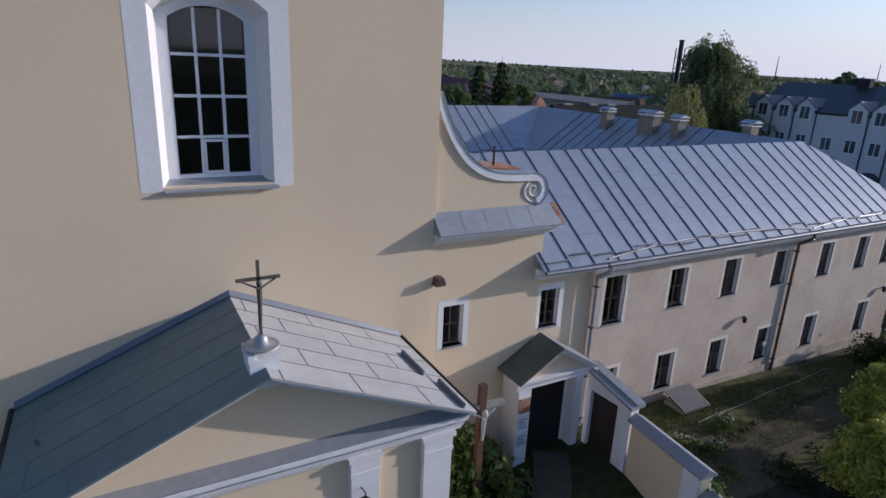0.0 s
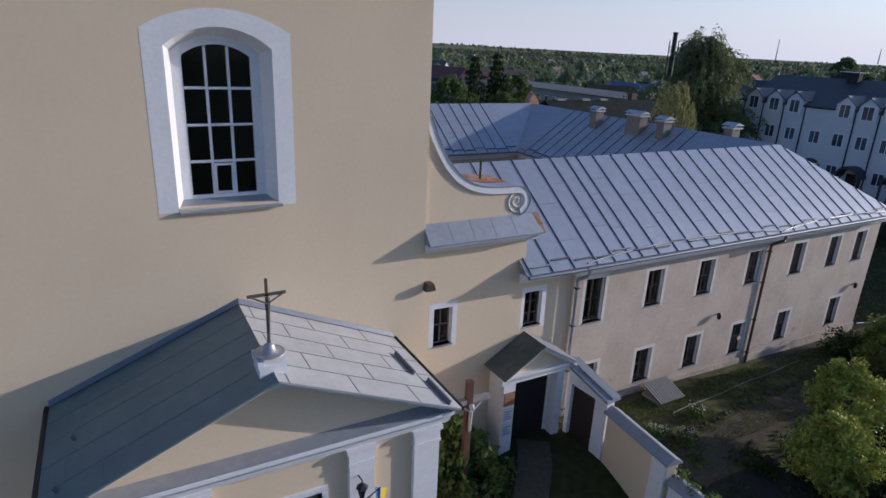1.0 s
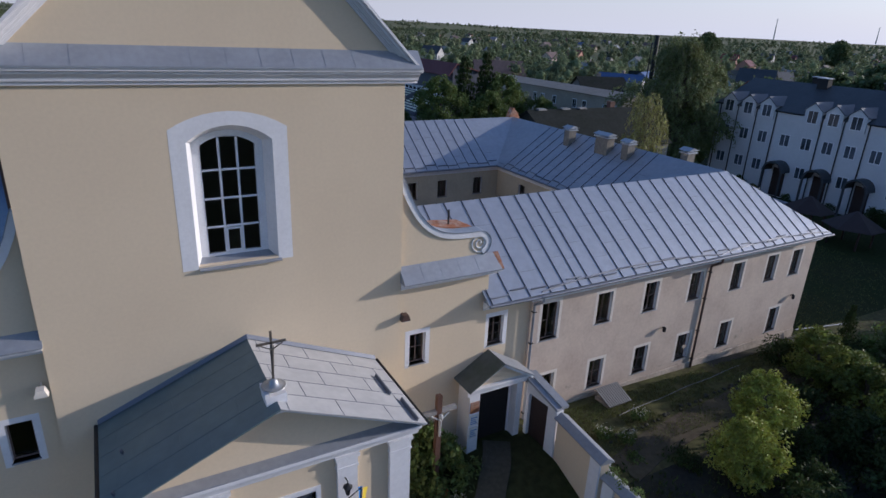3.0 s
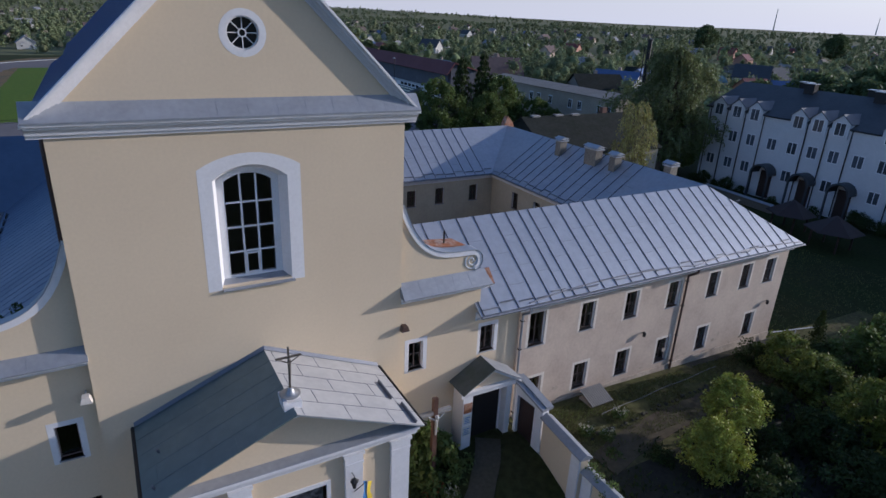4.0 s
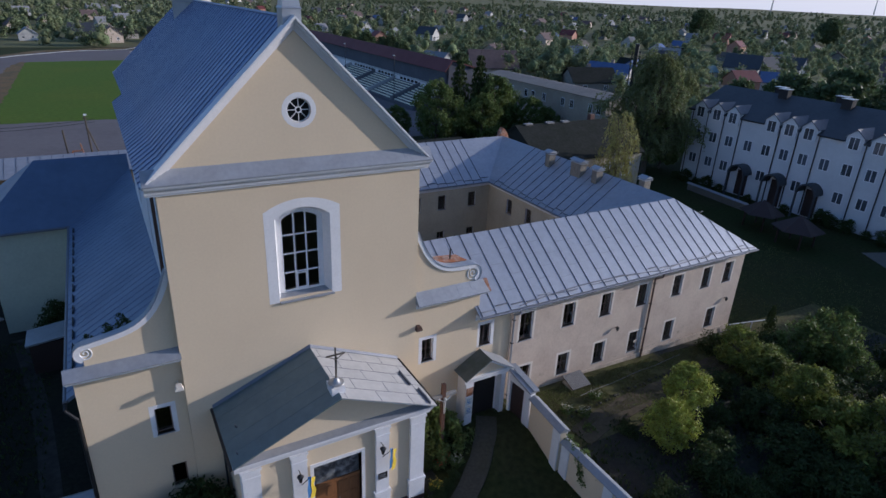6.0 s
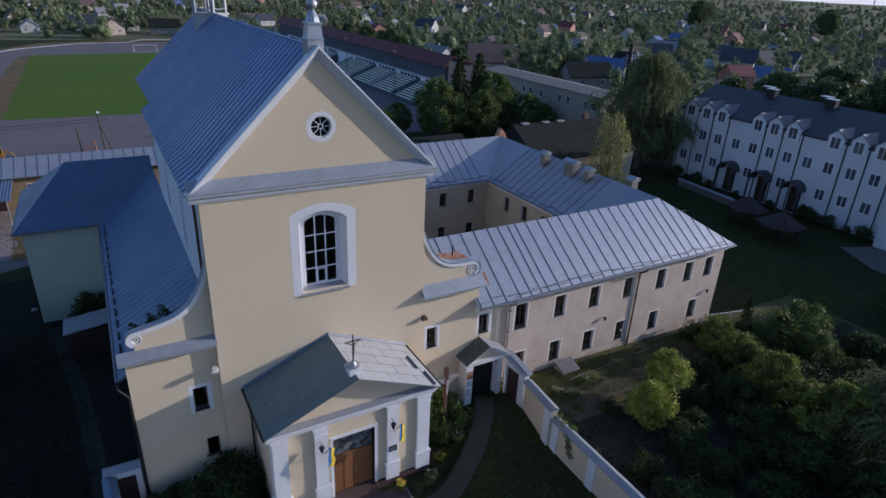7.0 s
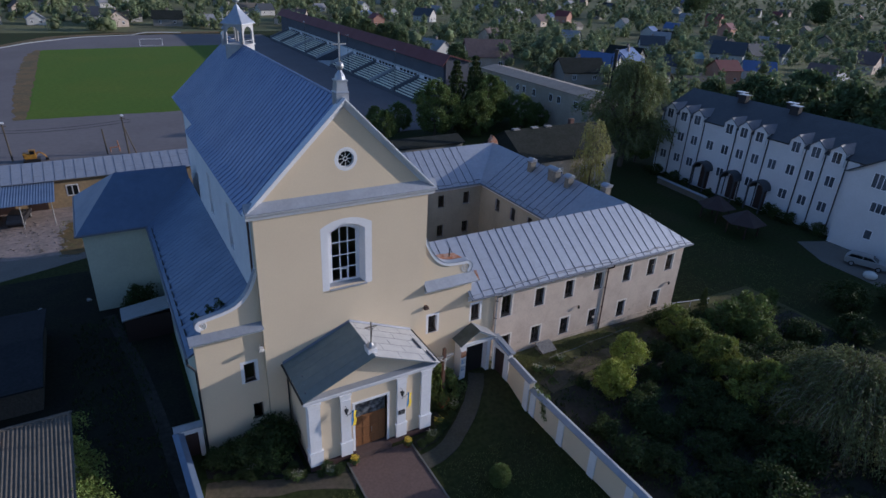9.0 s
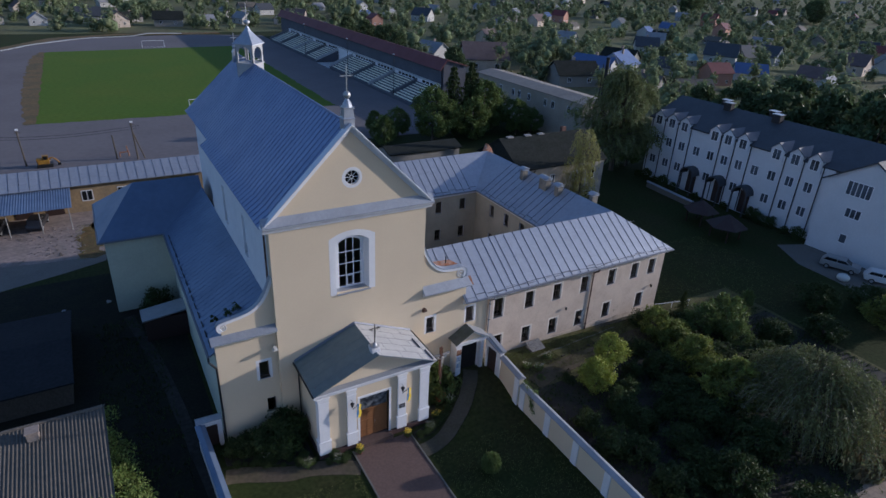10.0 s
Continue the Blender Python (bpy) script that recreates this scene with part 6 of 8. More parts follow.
for x, y, s, a in ((87, 131, 0.8, 1.3), (89, 160, 0.7, 3.3), (87, 171, 0.8, 4.3), (88, 181, 0.9, 5.3), (89, 191, 0.8, 0.3), (87, 201, 0.9, 2.3), (88, 224, 0.8, 0.8), (98, 47, 1.0, 1.8), (99, 38.5, 1.3, 2.8), (98, 30, 1.45, 0.9), (100, 21, 1.35, 1.9), (98, 12, 1.5, 2.9), (101, 3, 1.5, 3.9), (97, -6, 1.4, 4.9), (108, 34, 1.3, 0.4), (110, 18, 1.4, 1.4), (106, 52, 0.9, 2.4),
                   # unseen trees, added to shade the lawn and the drive
                   (84, -15, 1.1, 1.6), (75, -17, 0.9, 2.7), (95, -18, 1.2, 3.1)):
    put(broad_far, x, y, s, a, 0.9 + 0.25 * ((y * 3.7) % 1))
for y in (5.2, 7.2, 9.3, 11.4, 12.9, 17.4, 22.3, 27.2, 29.1, 31.2, 33.1, 34.8):
    put(shrub, 68.6 + 0.3 * math.sin(y * 3), y, 0.7 + 0.2 * math.sin(y * 5), y, label="low dark shrub along the white building")
put(spruce, 51.1, 71.6, 1.05, 0.2)
put(spruce, 55.7, 72.0, 1.1, 1.2)
put(birch, 44.6, 24.4, 0.9, 0.6, 1.55)
put(weeping, 66.0, 39.2, 1.05, 0.9)
put(spruce, 35.6, -2.4, 0.24, 0.4, 1.1, label="small slim dark cypress by the garden")

for x, y, s, a in ((452, 344, 1.8, 0.3), (462, 350, 2.1, 1.3), (472, 355, 2.0, 2.0), (480, 361, 1.8, 2.3), (508, 263, 1.7, 3.3), (520, 270, 1.9, 4.3), (531, 277, 1.8, 5.3), (545, 288, 1.6, 0.9)):
    put(broad_far, x, y, s, a, label="tall distant tree of a dark grove")
fl = thing("boiler_flue", 69.5, 47.6, 0, "tall dark steel boiler flue with lattice stays", "chimney")
part("flue_pipe", rod(bmesh.new(), (69.5, 47.6, 0), (69.5, 47.6, 18.4), 0.38, 0.32, 12), IRON, fl)
part("rim", rod(bmesh.new(), (69.5, 47.6, 18.3), (69.5, 47.6, 18.55), 0.38, 0.38, 12), IRON, fl)
for dx in (-1.1, 1.0):
    bm = rod(bmesh.new(), (69.5 + dx, 47.6, 0), (69.5 + dx * 0.85, 47.6, 17.4), 0.07)
    for k in range(5):
        rod(bm, (69.5 + dx * 0.9, 47.6, 9 + 1.8 * k), (69.5, 47.6, 10 + 1.8 * k), 0.035, n=5)
    part("stay", bm, IRON, fl)
# clipped round bush on the lawn
t = thing("topiary_bush", 5.9, -10.7, 0, "clipped round dark green bush on the lawn", "bush")
rng = np.random.default_rng(5)
cs = []
for i in range(70):
    w = -0.75 + 1.72 * (i + 0.5) / 70
    k = 0.58 * math.sqrt(max(0.02, 1 - w * w))
    cs.append((k * math.cos(i * 2.4), k * math.sin(i * 2.4), 0.85 + 0.68 * w))
ob = new("crown", leaf_mesh("crown", cs, [0.2] * 70, 190, 0.04, LEAF, 6))
ob.parent = t
part("trunk", rod(bmesh.new(), (5.9, -10.7, -0.05), (5.9, -10.7, 0.9), 0.06), BARK, t)


# flowers: clumps of leaves with bright heads
def flowers(x, y, h, r, colour, label, seed, n=40, pot=None):
    f = thing("flower_clump", x, y, rise(x, y), label, "flowers", "flower clumps in the beds")
    cs = [(0.6 * r * math.cos(i * 2.4), 0.6 * r * math.sin(i * 2.4), h * (0.35 + 0.4 * (i % 3) / 3)) for i in range(8)]
    if pot:
        part("pot", turned(bmesh.new(), (x, y, 0.03), [(0.16, 0), (0.24, 0.34), (0.26, 0.36), (0.22, 0.36)], 12), pot, f, "brown clay flower pot")
    ob = new("leaves", leaf_mesh("leaves", cs, [r * 0.5] * 8, 60, 0.06, LEAF, seed))
    ob.parent = f
    ob = new("blossom", leaf_mesh("blossom", [(a, b, h * 0.8 + c * 0.2) for a, b, c in cs], [r * 0.45] * 8, n // 4, 0.045, colour, seed + 1))
    ob.parent = f


RED = plain("red_petals", (0.5, 0.03, 0.02), 0.6)
YELLOW = plain("yellow_petals", (0.7, 0.5, 0.04), 0.6)
CREAMY = plain("white_petals", (0.5, 0.48, 0.36), 0.6)
CLAY = plain("brown_clay", (0.2, 0.08, 0.05), 0.8)
flowers(-1.75, -4.75, 0.75, 0.3, YELLOW, "yellow flowers in a clay pot by the door", 31, 120, CLAY)
flowers(2.15, -4.85, 0.75, 0.3, YELLOW, "yellow flowers in a clay pot by the door", 33, 120, CLAY)
for x, y, c, l, s in ((-5.5, -4.25, CREAMY, "white-flowering plant at the path edge", 41), (-8.1, -2.3, CREAMY, "white-flowering plant at the path edge", 43), (-3.4, -4.75, CREAMY, "low flowering border plant", 45), (6.1, -2.6, RED, "red flowers below the wooden cross", 47),
                      (6.6, -2.3, RED, "red flowers below the wooden cross", 49), (7.0, -3.0, CREAMY, "pale flowers in the bed by the gate", 51), (5.2, -3.9, YELLOW, "yellow flowers in the porch bed", 53), (4.1, -4.9, CREAMY, "low flowering border plant", 55),
                      (15.0, -2.8, CREAMY, "white-flowering plant in the garden", 57), (17.6, -2.5, CREAMY, "white-flowering plant in the garden", 59), (15.8, -3.5, CREAMY, "white-flowering plant in the garden", 61)):
    flowers(x, y, 0.6, 0.42, c, l, s, 32)
# low planting along the edges
for i in range(16):
    f = i / 15
    put(shrub, -10.0 + 7.4 * f, -2.0 - 2.9 * f + 0.3 * math.sin(i * 3), 0.26 + 0.1 * math.sin(i * 5), i)
for i in range(9):
    f = i / 8
    put(shrub, 3.0 + 4.6 * f, -5.2 + 3.0 * f * f, 0.28, i)

# grass blades on the lawns, too many to count
def tufts(name, areas, n, size, mat, label, seed):
    g = np.random.default_rng(seed)
    verts = []
    for x0, x1, y0, y1, share in areas:
        k = int(n * share)
        p = np.stack([g.uniform(x0, x1, k), g.uniform(y0, y1, k), np.zeros(k)], 1)
        p[:, 2] = [rise(q[0], q[1]) for q in p]
        keep = np.array([noise.noise((q[0] * 0.7, q[1] * 0.7, 5)) > -0.25 for q in p])
        p = p[keep]
        k = len(p)
        a = g.uniform(0, math.tau, k)
        s = size * g.uniform(0.5, 1.4, k)
        side = np.stack([np.cos(a), np.sin(a), 0 * a], 1) * s[:, None] * 0.22
        tip = np.stack([g.normal(0, 0.35, k), g.normal(0, 0.35, k), np.ones(k)], 1) * s[:, None]
        verts.append(np.stack([p - side, p + side, p + tip], 1).reshape(-1, 3))
    v = np.concatenate(verts)
    me = bpy.data.meshes.new(name)
    me.from_pydata(v.tolist(), [], np.arange(len(v)).reshape(-1, 3).tolist())
    me.materials.append(mat)
    return tagged(new(name, me), label, "grass", kind="stuff")


BLADE = material("grass_blades", (0.15, 0.165, 0.05), 0.8, vary=0.2, grain=1.5, patch=0.3, bump=0, per="island", leafy=0.2, second=(0.13, 0.11, 0.045), amount=0.8)
tufts("lawn_grass", [(12.6, 34, -4.2, -0.4, 0.4), (3, 11.5, -24, -7.5, 0.12), (-10.8, -2.6, -16, -6.6, 0.1), (36, 56, -6, 12, 0.15), (-18.9, -15.9, 37.4, 48.6, 0.05)], 60000, 0.1, BLADE, "short uneven lawn grass", 91)
tufts("undergrowth", [(13.5, 46, -28, -4.5, 0.75), (-18, -12.8, -6, 22, 0.12)], 30000, 0.22, LEAF_DARK, "dark weedy undergrowth in the shade", 93)

# sunlit sandy ground with dry reeds past the willow
SANDY = material("pale_trodden_sand", (0.30, 0.225, 0.17), 0.95, vary=0.2, grain=4, patch=0.6, bump=0.3, second=(0.2, 0.16, 0.11), amount=0.7)
sheet("sandy_track", ragged([(25.5, -28.5), (33, -28.5), (47, -22.5), (47, -19.0), (40.5, -20.6), (35.5, -22.6), (31, -23.9), (27, -25.2)], 0.5, 1.2, 8), 0.15, SANDY, "pale sandy track beyond the garden", "track", 0.36)
REED = material("dry_reed_blades", (0.27, 0.22, 0.12), 0.8, vary=0.2, grain=1.5, patch=0.3, bump=0, per="island", leafy=0.2, second=(0.15, 0.15, 0.07), amount=0.8)
tufts("dry_reeds", [(29.5, 34, -25.0, -22.6, 0.4), (33, 41, -23.2, -20.2, 0.6)], 2600, 1.15, REED, "sunlit dry reeds beside the track", 95)

# wooden wayside crucifix
wc = thing("wooden_cross", 6.75, -1.6, 0, "tall brown wooden crucifix with a pale figure", "crucifix")
part("post", boxed(6.64, 6.86, -1.7, -1.5, 0, 4.85), WOOD_DARK, wc)
part("crossbeam", boxed(5.95, 7.55, -1.69, -1.51, 4.02, 4.18), FIBRO_PALE, wc, "weathered grey crossbeam")
bm = bmesh.new()
rod(bm, (6.75, -1.76, 3.0), (6.75, -1.78, 3.8), 0.045, 0.08)
rod(bm, (6.35, -1.76, 4.05), (6.75, -1.8, 3.78), 0.04)
rod(bm, (7.15, -1.76, 4.05), (6.75, -1.8, 3.78), 0.04)
ball(bm, (6.75, -1.82, 3.97), 0.1, 1.2, 8)
part("figure", bm, SHEET_PALE, wc)
# cellar hatch with corrugated lid
hx0, hx1, hy0, hy1 = 16.75, 18.3, -1.25, -0.2
ht = thing("cellar_hatch", 17.7, -0.4, 0, "low cellar hatch with a corrugated sheet lid", "hatch")
part("curb", boxed(hx0 + 0.08, hx1 - 0.08, hy0 + 0.06, hy1 - 0.01, 0.2, 1.0), PLINTH_GREY, ht)
def lid_slab(x0, x1, lift, thick):
    return prism(bmesh.new(), [(hy0 - 0.1, 1.0 + lift), (hy1, 1.42 + lift), (hy1, 1.42 + lift + thick), (hy0 - 0.1, 1.0 + lift + thick)], "x", x0, x1)


part("lid", lid_slab(hx0, hx1, 0, 0.03), IRON, ht)
for i in range(11):
    x = hx0 + 0.01 + (hx1 - hx0) * i / 11
    part("slat", lid_slab(x, x + 0.08, 0.03, 0.035), FIBRO_PALE, ht)
part("end_board", prism(bmesh.new(), [(hy0 - 0.05, 0.98), (hy1, 0.98), (hy1, 1.4)], "x", hx1 - 0.12, hx1 - 0.06), WOOD_DARK, ht)
hs = thing("garden_hose", 20, -1.5, 0.6, "pale garden hose lying across the grass", "hose")
pts = [(16.9 + 0.75 * i, -1.9 + 0.06 * i + 0.04 * math.sin(i * 1.1)) for i in range(15)]
hb, last = bmesh.new(), None
for i, (x, y) in enumerate(pts):
    (xa, ya), (xb, yb) = pts[max(i - 1, 0)], pts[min(i + 1, len(pts) - 1)]
    side = Vector((ya - yb, xb - xa, 0)).normalized() * 0.018
    mid = Vector((x, y, rise(x, y) + 0.07))
    ring = [hb.verts.new(mid + side * math.cos(k * math.pi / 3) + Vector((0, 0, 0.018 * math.sin(k * math.pi / 3)))) for k in range(6)]
    for k in range(6 if last else 0):
        hb.faces.new((last[k], last[(k + 1) % 6], ring[(k + 1) % 6], ring[k]))
    last = ring
part("hose", hb, FIBRO_PALE, hs)
rng = random.Random(31)
for i in range(26):
    x = 15.2 + 0.42 * i + rng.uniform(-0.15, 0.15)
    y = -3.15 + 0.035 * i + rng.uniform(-0.12, 0.12)
    es = thing("edging_stone", x, y, rise(x, y), "rough grey stone edging the garden path", "stone", "edging stones")
    bm = bmesh.new()
    bmesh.ops.create_icosphere(bm, subdivisions=1, radius=rng.uniform(0.06, 0.17))
    for v in bm.verts:
        v.co = Vector((v.co.x * rng.uniform(0.8, 1.3), v.co.y * rng.uniform(0.8, 1.2), v.co.z * 0.6)) + Vector((x, y, rise(x, y) + 0.06))
    part("stone", bm, GRAVEL, es)
# white service pipe at the far corner
sp = thing("service_pipe", 36, -0.6, 0, "white pipe on short posts by the corner", "pipe")
part("rail", rod(bmesh.new(), (34.05, -0.2, 1.05), (38.4, -1.2, 1.05), 0.04), WHITE, sp)
for x, y in ((36.2, -0.7), (38.3, -1.18)):
    part("post", rod(bmesh.new(), (x, y, 0), (x, y, 1.04), 0.03), WHITE, sp)


cv = thing("wall_creeper", 12.2, -6.4, 0, "green creeper hanging over the garden wall", "creeper")
cs = [(0.15 * math.sin(i * 2.0), -0.28 * i + 0.3, 2.35 - 0.05 * i + 0.15 * math.cos(i * 3)) for i in range(12)] + [(-0.3, -0.9 - 0.1 * i, 2.1 - 0.22 * i) for i in range(6)]
ob = new("leaves", leaf_mesh("leaves", cs, [0.28] * len(cs), 70, 0.07, LEAF, 77))
ob.parent = cv

# ---- white guest house with dormers ----
ROOF_GREY = material("grey_dormer_tiles", (0.10, 0.11, 0.13), 0.6, vary=0.12, grain=3, patch=0.4, bump=0.2)
# paler panes: the reflected sky is put into the base colour
GLASS_SKY = material("sky_reflection_glass", (0.10, 0.115, 0.14), 0.12, vary=0.2, grain=1.2, patch=0.35, bump=0, second=(0.03, 0.034, 0.04), amount=0.9)
W_WALL = material("white_siding", (0.62, 0.62, 0.64), 0.75, vary=0.04, grain=4, patch=0.3, bump=0.06, amount=0.25)
wb = thing("white_guest_house", 77, 20, 0, "long white three-storey house with a dark roof and dormers", "building")
BX0, BX1, BY0, BY1, BE, BR = 69.9, 84.0, 3.5, 35.3, 10.3, 13.6
bc = (BX0 + BX1) / 2
part("front_wall", boxed(BX0, BX0 + 0.5, BY0, BY1, 0, BE), W_WALL, wb)
part("back_wall", boxed(BX1 - 0.5, BX1, BY0, BY1, 0, BE), W_WALL, wb)
bm = prism(bmesh.new(), [(BX0 + 0.5, 0), (BX1 - 0.5, 0), (BX1 - 0.5, BE), (bc, BR - 0.2), (BX0 + 0.5, BE)], "y", BY1 - 0.5, BY1)
part("gable_wall", bm, W_WALL, wb)
for s, xe in ((-1, BX0 - 0.1), (1, BX1 + 0.5)):
    part("roof", slab(bmesh.new(), [(xe, BY0 - 6, BE + 0.15), (xe, BY1 + 0.4, BE + 0.15), (bc, BY1 + 0.4, BR), (bc, BY0 - 6, BR)], 0.2), SLATE, wb, "dark blue-grey tiled roof slope")
# cross wing whose gable looks over the drive
GX, GY0, GY1, GE, GR = 68.0, -7.2, 3.5, 9.8, 13.4
gm = (GY0 + GY1) / 2
part("wing_gable", prism(bmesh.new(), [(GY0, 0), (GY1, 0), (GY1, GE), (gm, GR - 0.2), (GY0, GE)], "x", GX, GX + 0.5), W_WALL, wb)
for y0, y1 in ((GY0, GY0 + 0.5), (GY1 - 0.5, GY1 - 0.01)):
    part("wing_wall", boxed(GX + 0.5, 84, y0, y1, 0, GE), W_WALL, wb)
for ye in (GY0 - 0.4, GY1 + 0.4):
    part("wing_roof", slab(bmesh.new(), [(GX - 0.35, ye, GE - 0.15), (85, ye, GE - 0.15), (85, gm, GR), (GX - 0.35, gm, GR)], 0.18), SLATE, wb)


def far_window(parent, axis, out, wall, u, z, w, h, div=2, glass=None):
    win = part("window", boxed(*oriented(axis, out, wall, u - w / 2, u + w / 2, -0.03, 0.02, z, z + h)), FRAME_WHITE, parent)
    g = (w - 0.11 * (div + 1)) / div
    for i in range(div):
        a = u - w / 2 + 0.11 + i * (g + 0.11)
        part("pane", boxed(*oriented(axis, out, wall, a, a + g, -0.045, -0.032, z + 0.11, z + h - 0.11)), glass or GLASS_DARK, win)


for y in (33.7, 30.85, 28.2, 25.2, 22.5, 19.95, 17.4, 14.65, 11.9, 9.15, 6.4):
    far_window(wb, "y", -1, BX0, y, 6.25, 1.3, 1.55, glass=GLASS_SKY)
for y in (33.6, 30.8, 28.2, 22.4, 17.35, 12.0, 9.15, 6.35):
    far_window(wb, "y", -1, BX0, y, 2.75, 1.3, 1.5, glass=GLASS_SKY)
for y in (33.6, 30.85, 28.25, 22.4, 19.95, 17.4, 11.9, 9.1, 6.35):
    dm = part("dormer", prism(bmesh.new(), [(y - 1.0, 9.3), (y + 1.0, 9.3), (y + 1.0, 11.1), (y, 11.85), (y - 1.0, 11.1)], "x", BX0 - 0.16, BX0 + 4.0), W_WALL, wb, "white gabled dormer")
    for s in (-1, 1):
        part("dormer_roof", slab(bmesh.new(), [(BX0 - 0.3, y + s * 1.2, 10.98), (BX0 + 4.5, y + s * 1.2, 10.98), (BX0 + 4.5, y, 12.0), (BX0 - 0.3, y, 12.0)], 0.09), ROOF_GREY, dm)
    wn_ = part("dormer_window", boxed(BX0 - 0.2, BX0 - 0.1, y - 0.66, y + 0.66, 9.5, 11.05), FRAME_WHITE, wb)
    for a in (y - 0.54, y + 0.04):
        part("pane", boxed(BX0 - 0.215, BX0 - 0.202, a, a + 0.5, 9.6, 10.96), GLASS_SKY, wn_)
for y in (34.9, 32.3, 29.6, 26.9, 21.2, 18.7, 16.0, 10.5, 7.8, 5.0):
    part("drainpipe", rod(bmesh.new(), (BX0 - 0.1, y, 0.2), (BX0 - 0.1, y, BE), 0.07), IRON, wb)
for y0, y1 in ((5, 5.2), (13.1, 16.2), (23.6, 27.0), (34.8, BY1 + 0.4)):
    part("gutter", pipe(bmesh.new(), [(BX0 - 0.2, y0, BE + 0.08), (BX0 - 0.2, y1, BE + 0.08)], 0.1), IRON, wb)
for y in (17.6, 26.2):
    for dx in (-0.3, 1.4):
        c = part("chimney", boxed(bc - 0.9 + dx, bc + dx, y - 0.9 + dx, y + 0.4 + dx, BR - 1.6, BR + 0.75), OLD_SOOT, wb, "dark brick chimney block")
        part("cap", boxed(bc - 1.05 + dx, bc + 0.15 + dx, y - 1.0 + dx, y + 0.5 + dx, BR + 0.752, BR + 0.83), ZINC, c)
for y in (15.0, 19.8, 24.9):
    bm = bmesh.new()
    arcp = [(y + 1.3 * math.cos(a), 3.3 + 1.3 * math.sin(a)) for a in (math.pi * i / 10 for i in range(11))]
    arcq = [(y + 1.1 * math.cos(a), 3.3 + 1.1 * math.sin(a)) for a in (math.pi * i / 10 for i in range(11))]
    prism(bm, arcp + arcq[::-1], "x", BX0 - 1.8, BX0)
    for s in (-1.2, 1.2):
        box(bm, BX0 - 1.7, BX0 - 1.5, y + s - 0.1, y + s + 0.1, 0, 3.3)
    part("arched_canopy", bm, SLATE, wb, "dark arched entrance canopy")
    part("entrance_door", boxed(BX0 - 0.04, BX0 + 0.02, y - 0.8, y + 0.8, 0.1, 3.6), DARK_GATE, wb)
for y0, y1, z0, z1, d in ((-2.35, 0.78, 8.35, 10.3, 5), (-2.0, 0.0, 5.5, 6.85, 3), (-1.35, -0.35, 2.0, 3.3, 1)):
    far_window(wb, "y", -1, GX, (y0 + y1) / 2, z0, y1 - y0, z1 - z0, d, glass=GLASS_SKY)
# garden pavilions before it
for x, y, s in ((60.4, 15.2, 2.2), (59.0, 9.8, 2.4)):
    pv = thing("garden_pavilion", x, y, 0, "low dark garden pavilion with a brown hipped roof", "pavilion", "pavilions before the guest house")
    part("roof", turned(bmesh.new(), (x, y, 1.95), [(s * 1.15, 0), (s * 1.12, 0.08), (0.1, 1.5)], 6), DARK_GATE, pv)
    for k in range(4):
        a = k * math.tau / 4 + 0.78
        part("post", boxed(x + s * 0.8 * math.cos(a) - 0.08, x + s * 0.8 * math.cos(a) + 0.08, y + s * 0.8 * math.sin(a) - 0.08, y + s * 0.8 * math.sin(a) + 0.08, 0, 2.05), DARK_GATE, pv)
free_wall("low_wall", (65.3, 29.8), (64.4, 19.8), 0.9, 0.3, "low pale concrete wall before the guest house", CONCRETE)


# ---- cars ----
def car(x, y, turn, paint, label):
    c = thing("car", 0, 0, 0, label, "car", "parked cars")
    prof = [(-2.2, 0.35), (2.1, 0.35), (2.2, 0.7), (2.05, 0.95), (1.1, 1.05), (-2.1, 1.05), (-2.25, 0.7)]
    cab = [(1.15, 1.0), (0.45, 1.5), (-1.7, 1.55), (-2.1, 1.0)]
    bm = prism(bmesh.new(), prof, "y", -0.85, 0.85)
    bmesh.ops.bevel(bm, geom=bm.edges[:], offset=0.06, segments=2, affect="EDGES")
    part("body", bm, paint, c)
    bm = prism(bmesh.new(), cab, "y", -0.72, 0.72)
    bmesh.ops.bevel(bm, geom=bm.edges[:], offset=0.05, segments=2, affect="EDGES")
    part("cabin", bm, paint, c)
    for s in (-1, 1):
        bm = prism(bmesh.new(), [(0.9, 1.08), (0.4, 1.42), (-0.4, 1.44), (-0.4, 1.08)], "y", s * 0.72, s * 0.735)
        part("side_window", bm, GLASS_DARK, c)
        bm = prism(bmesh.new(), [(-0.5, 1.08), (-0.5, 1.44), (-1.65, 1.46), (-1.95, 1.08)], "y", s * 0.72, s * 0.735)
        part("side_window", bm, GLASS_DARK, c)
        for wx in (-1.4, 1.35):
            w = part("wheel", rod(bmesh.new(), (wx, s * 0.68, 0.32), (wx, s * 0.88, 0.32), 0.32, n=16), IRON, c)
            part("rim", rod(bmesh.new(), (wx, s * 0.875, 0.32), (wx, s * 0.89, 0.32), 0.2, n=12), STEEL, w)
        part("headlight", boxed(2.1, 2.2, s * 0.7 - 0.12, s * 0.7 + 0.12, 0.66, 0.82), FRAME_WHITE, c)
    bm = bmesh.new()
    slab(bm, [(1.13, -0.62, 1.06), (1.13, 0.62, 1.06), (0.52, 0.6, 1.48), (0.52, -0.6, 1.48)], 0.01)
    part("windscreen", bm, GLASS_DARK, c)
    c.location, c.rotation_euler = (x, y, 0.02), (0, 0, turn)
    return c


car(64.5, -3.2, math.radians(-68), plain("silver_car_paint", (0.38, 0.39, 0.4), 0.35, 0.5), "silver estate car parked on the drive")
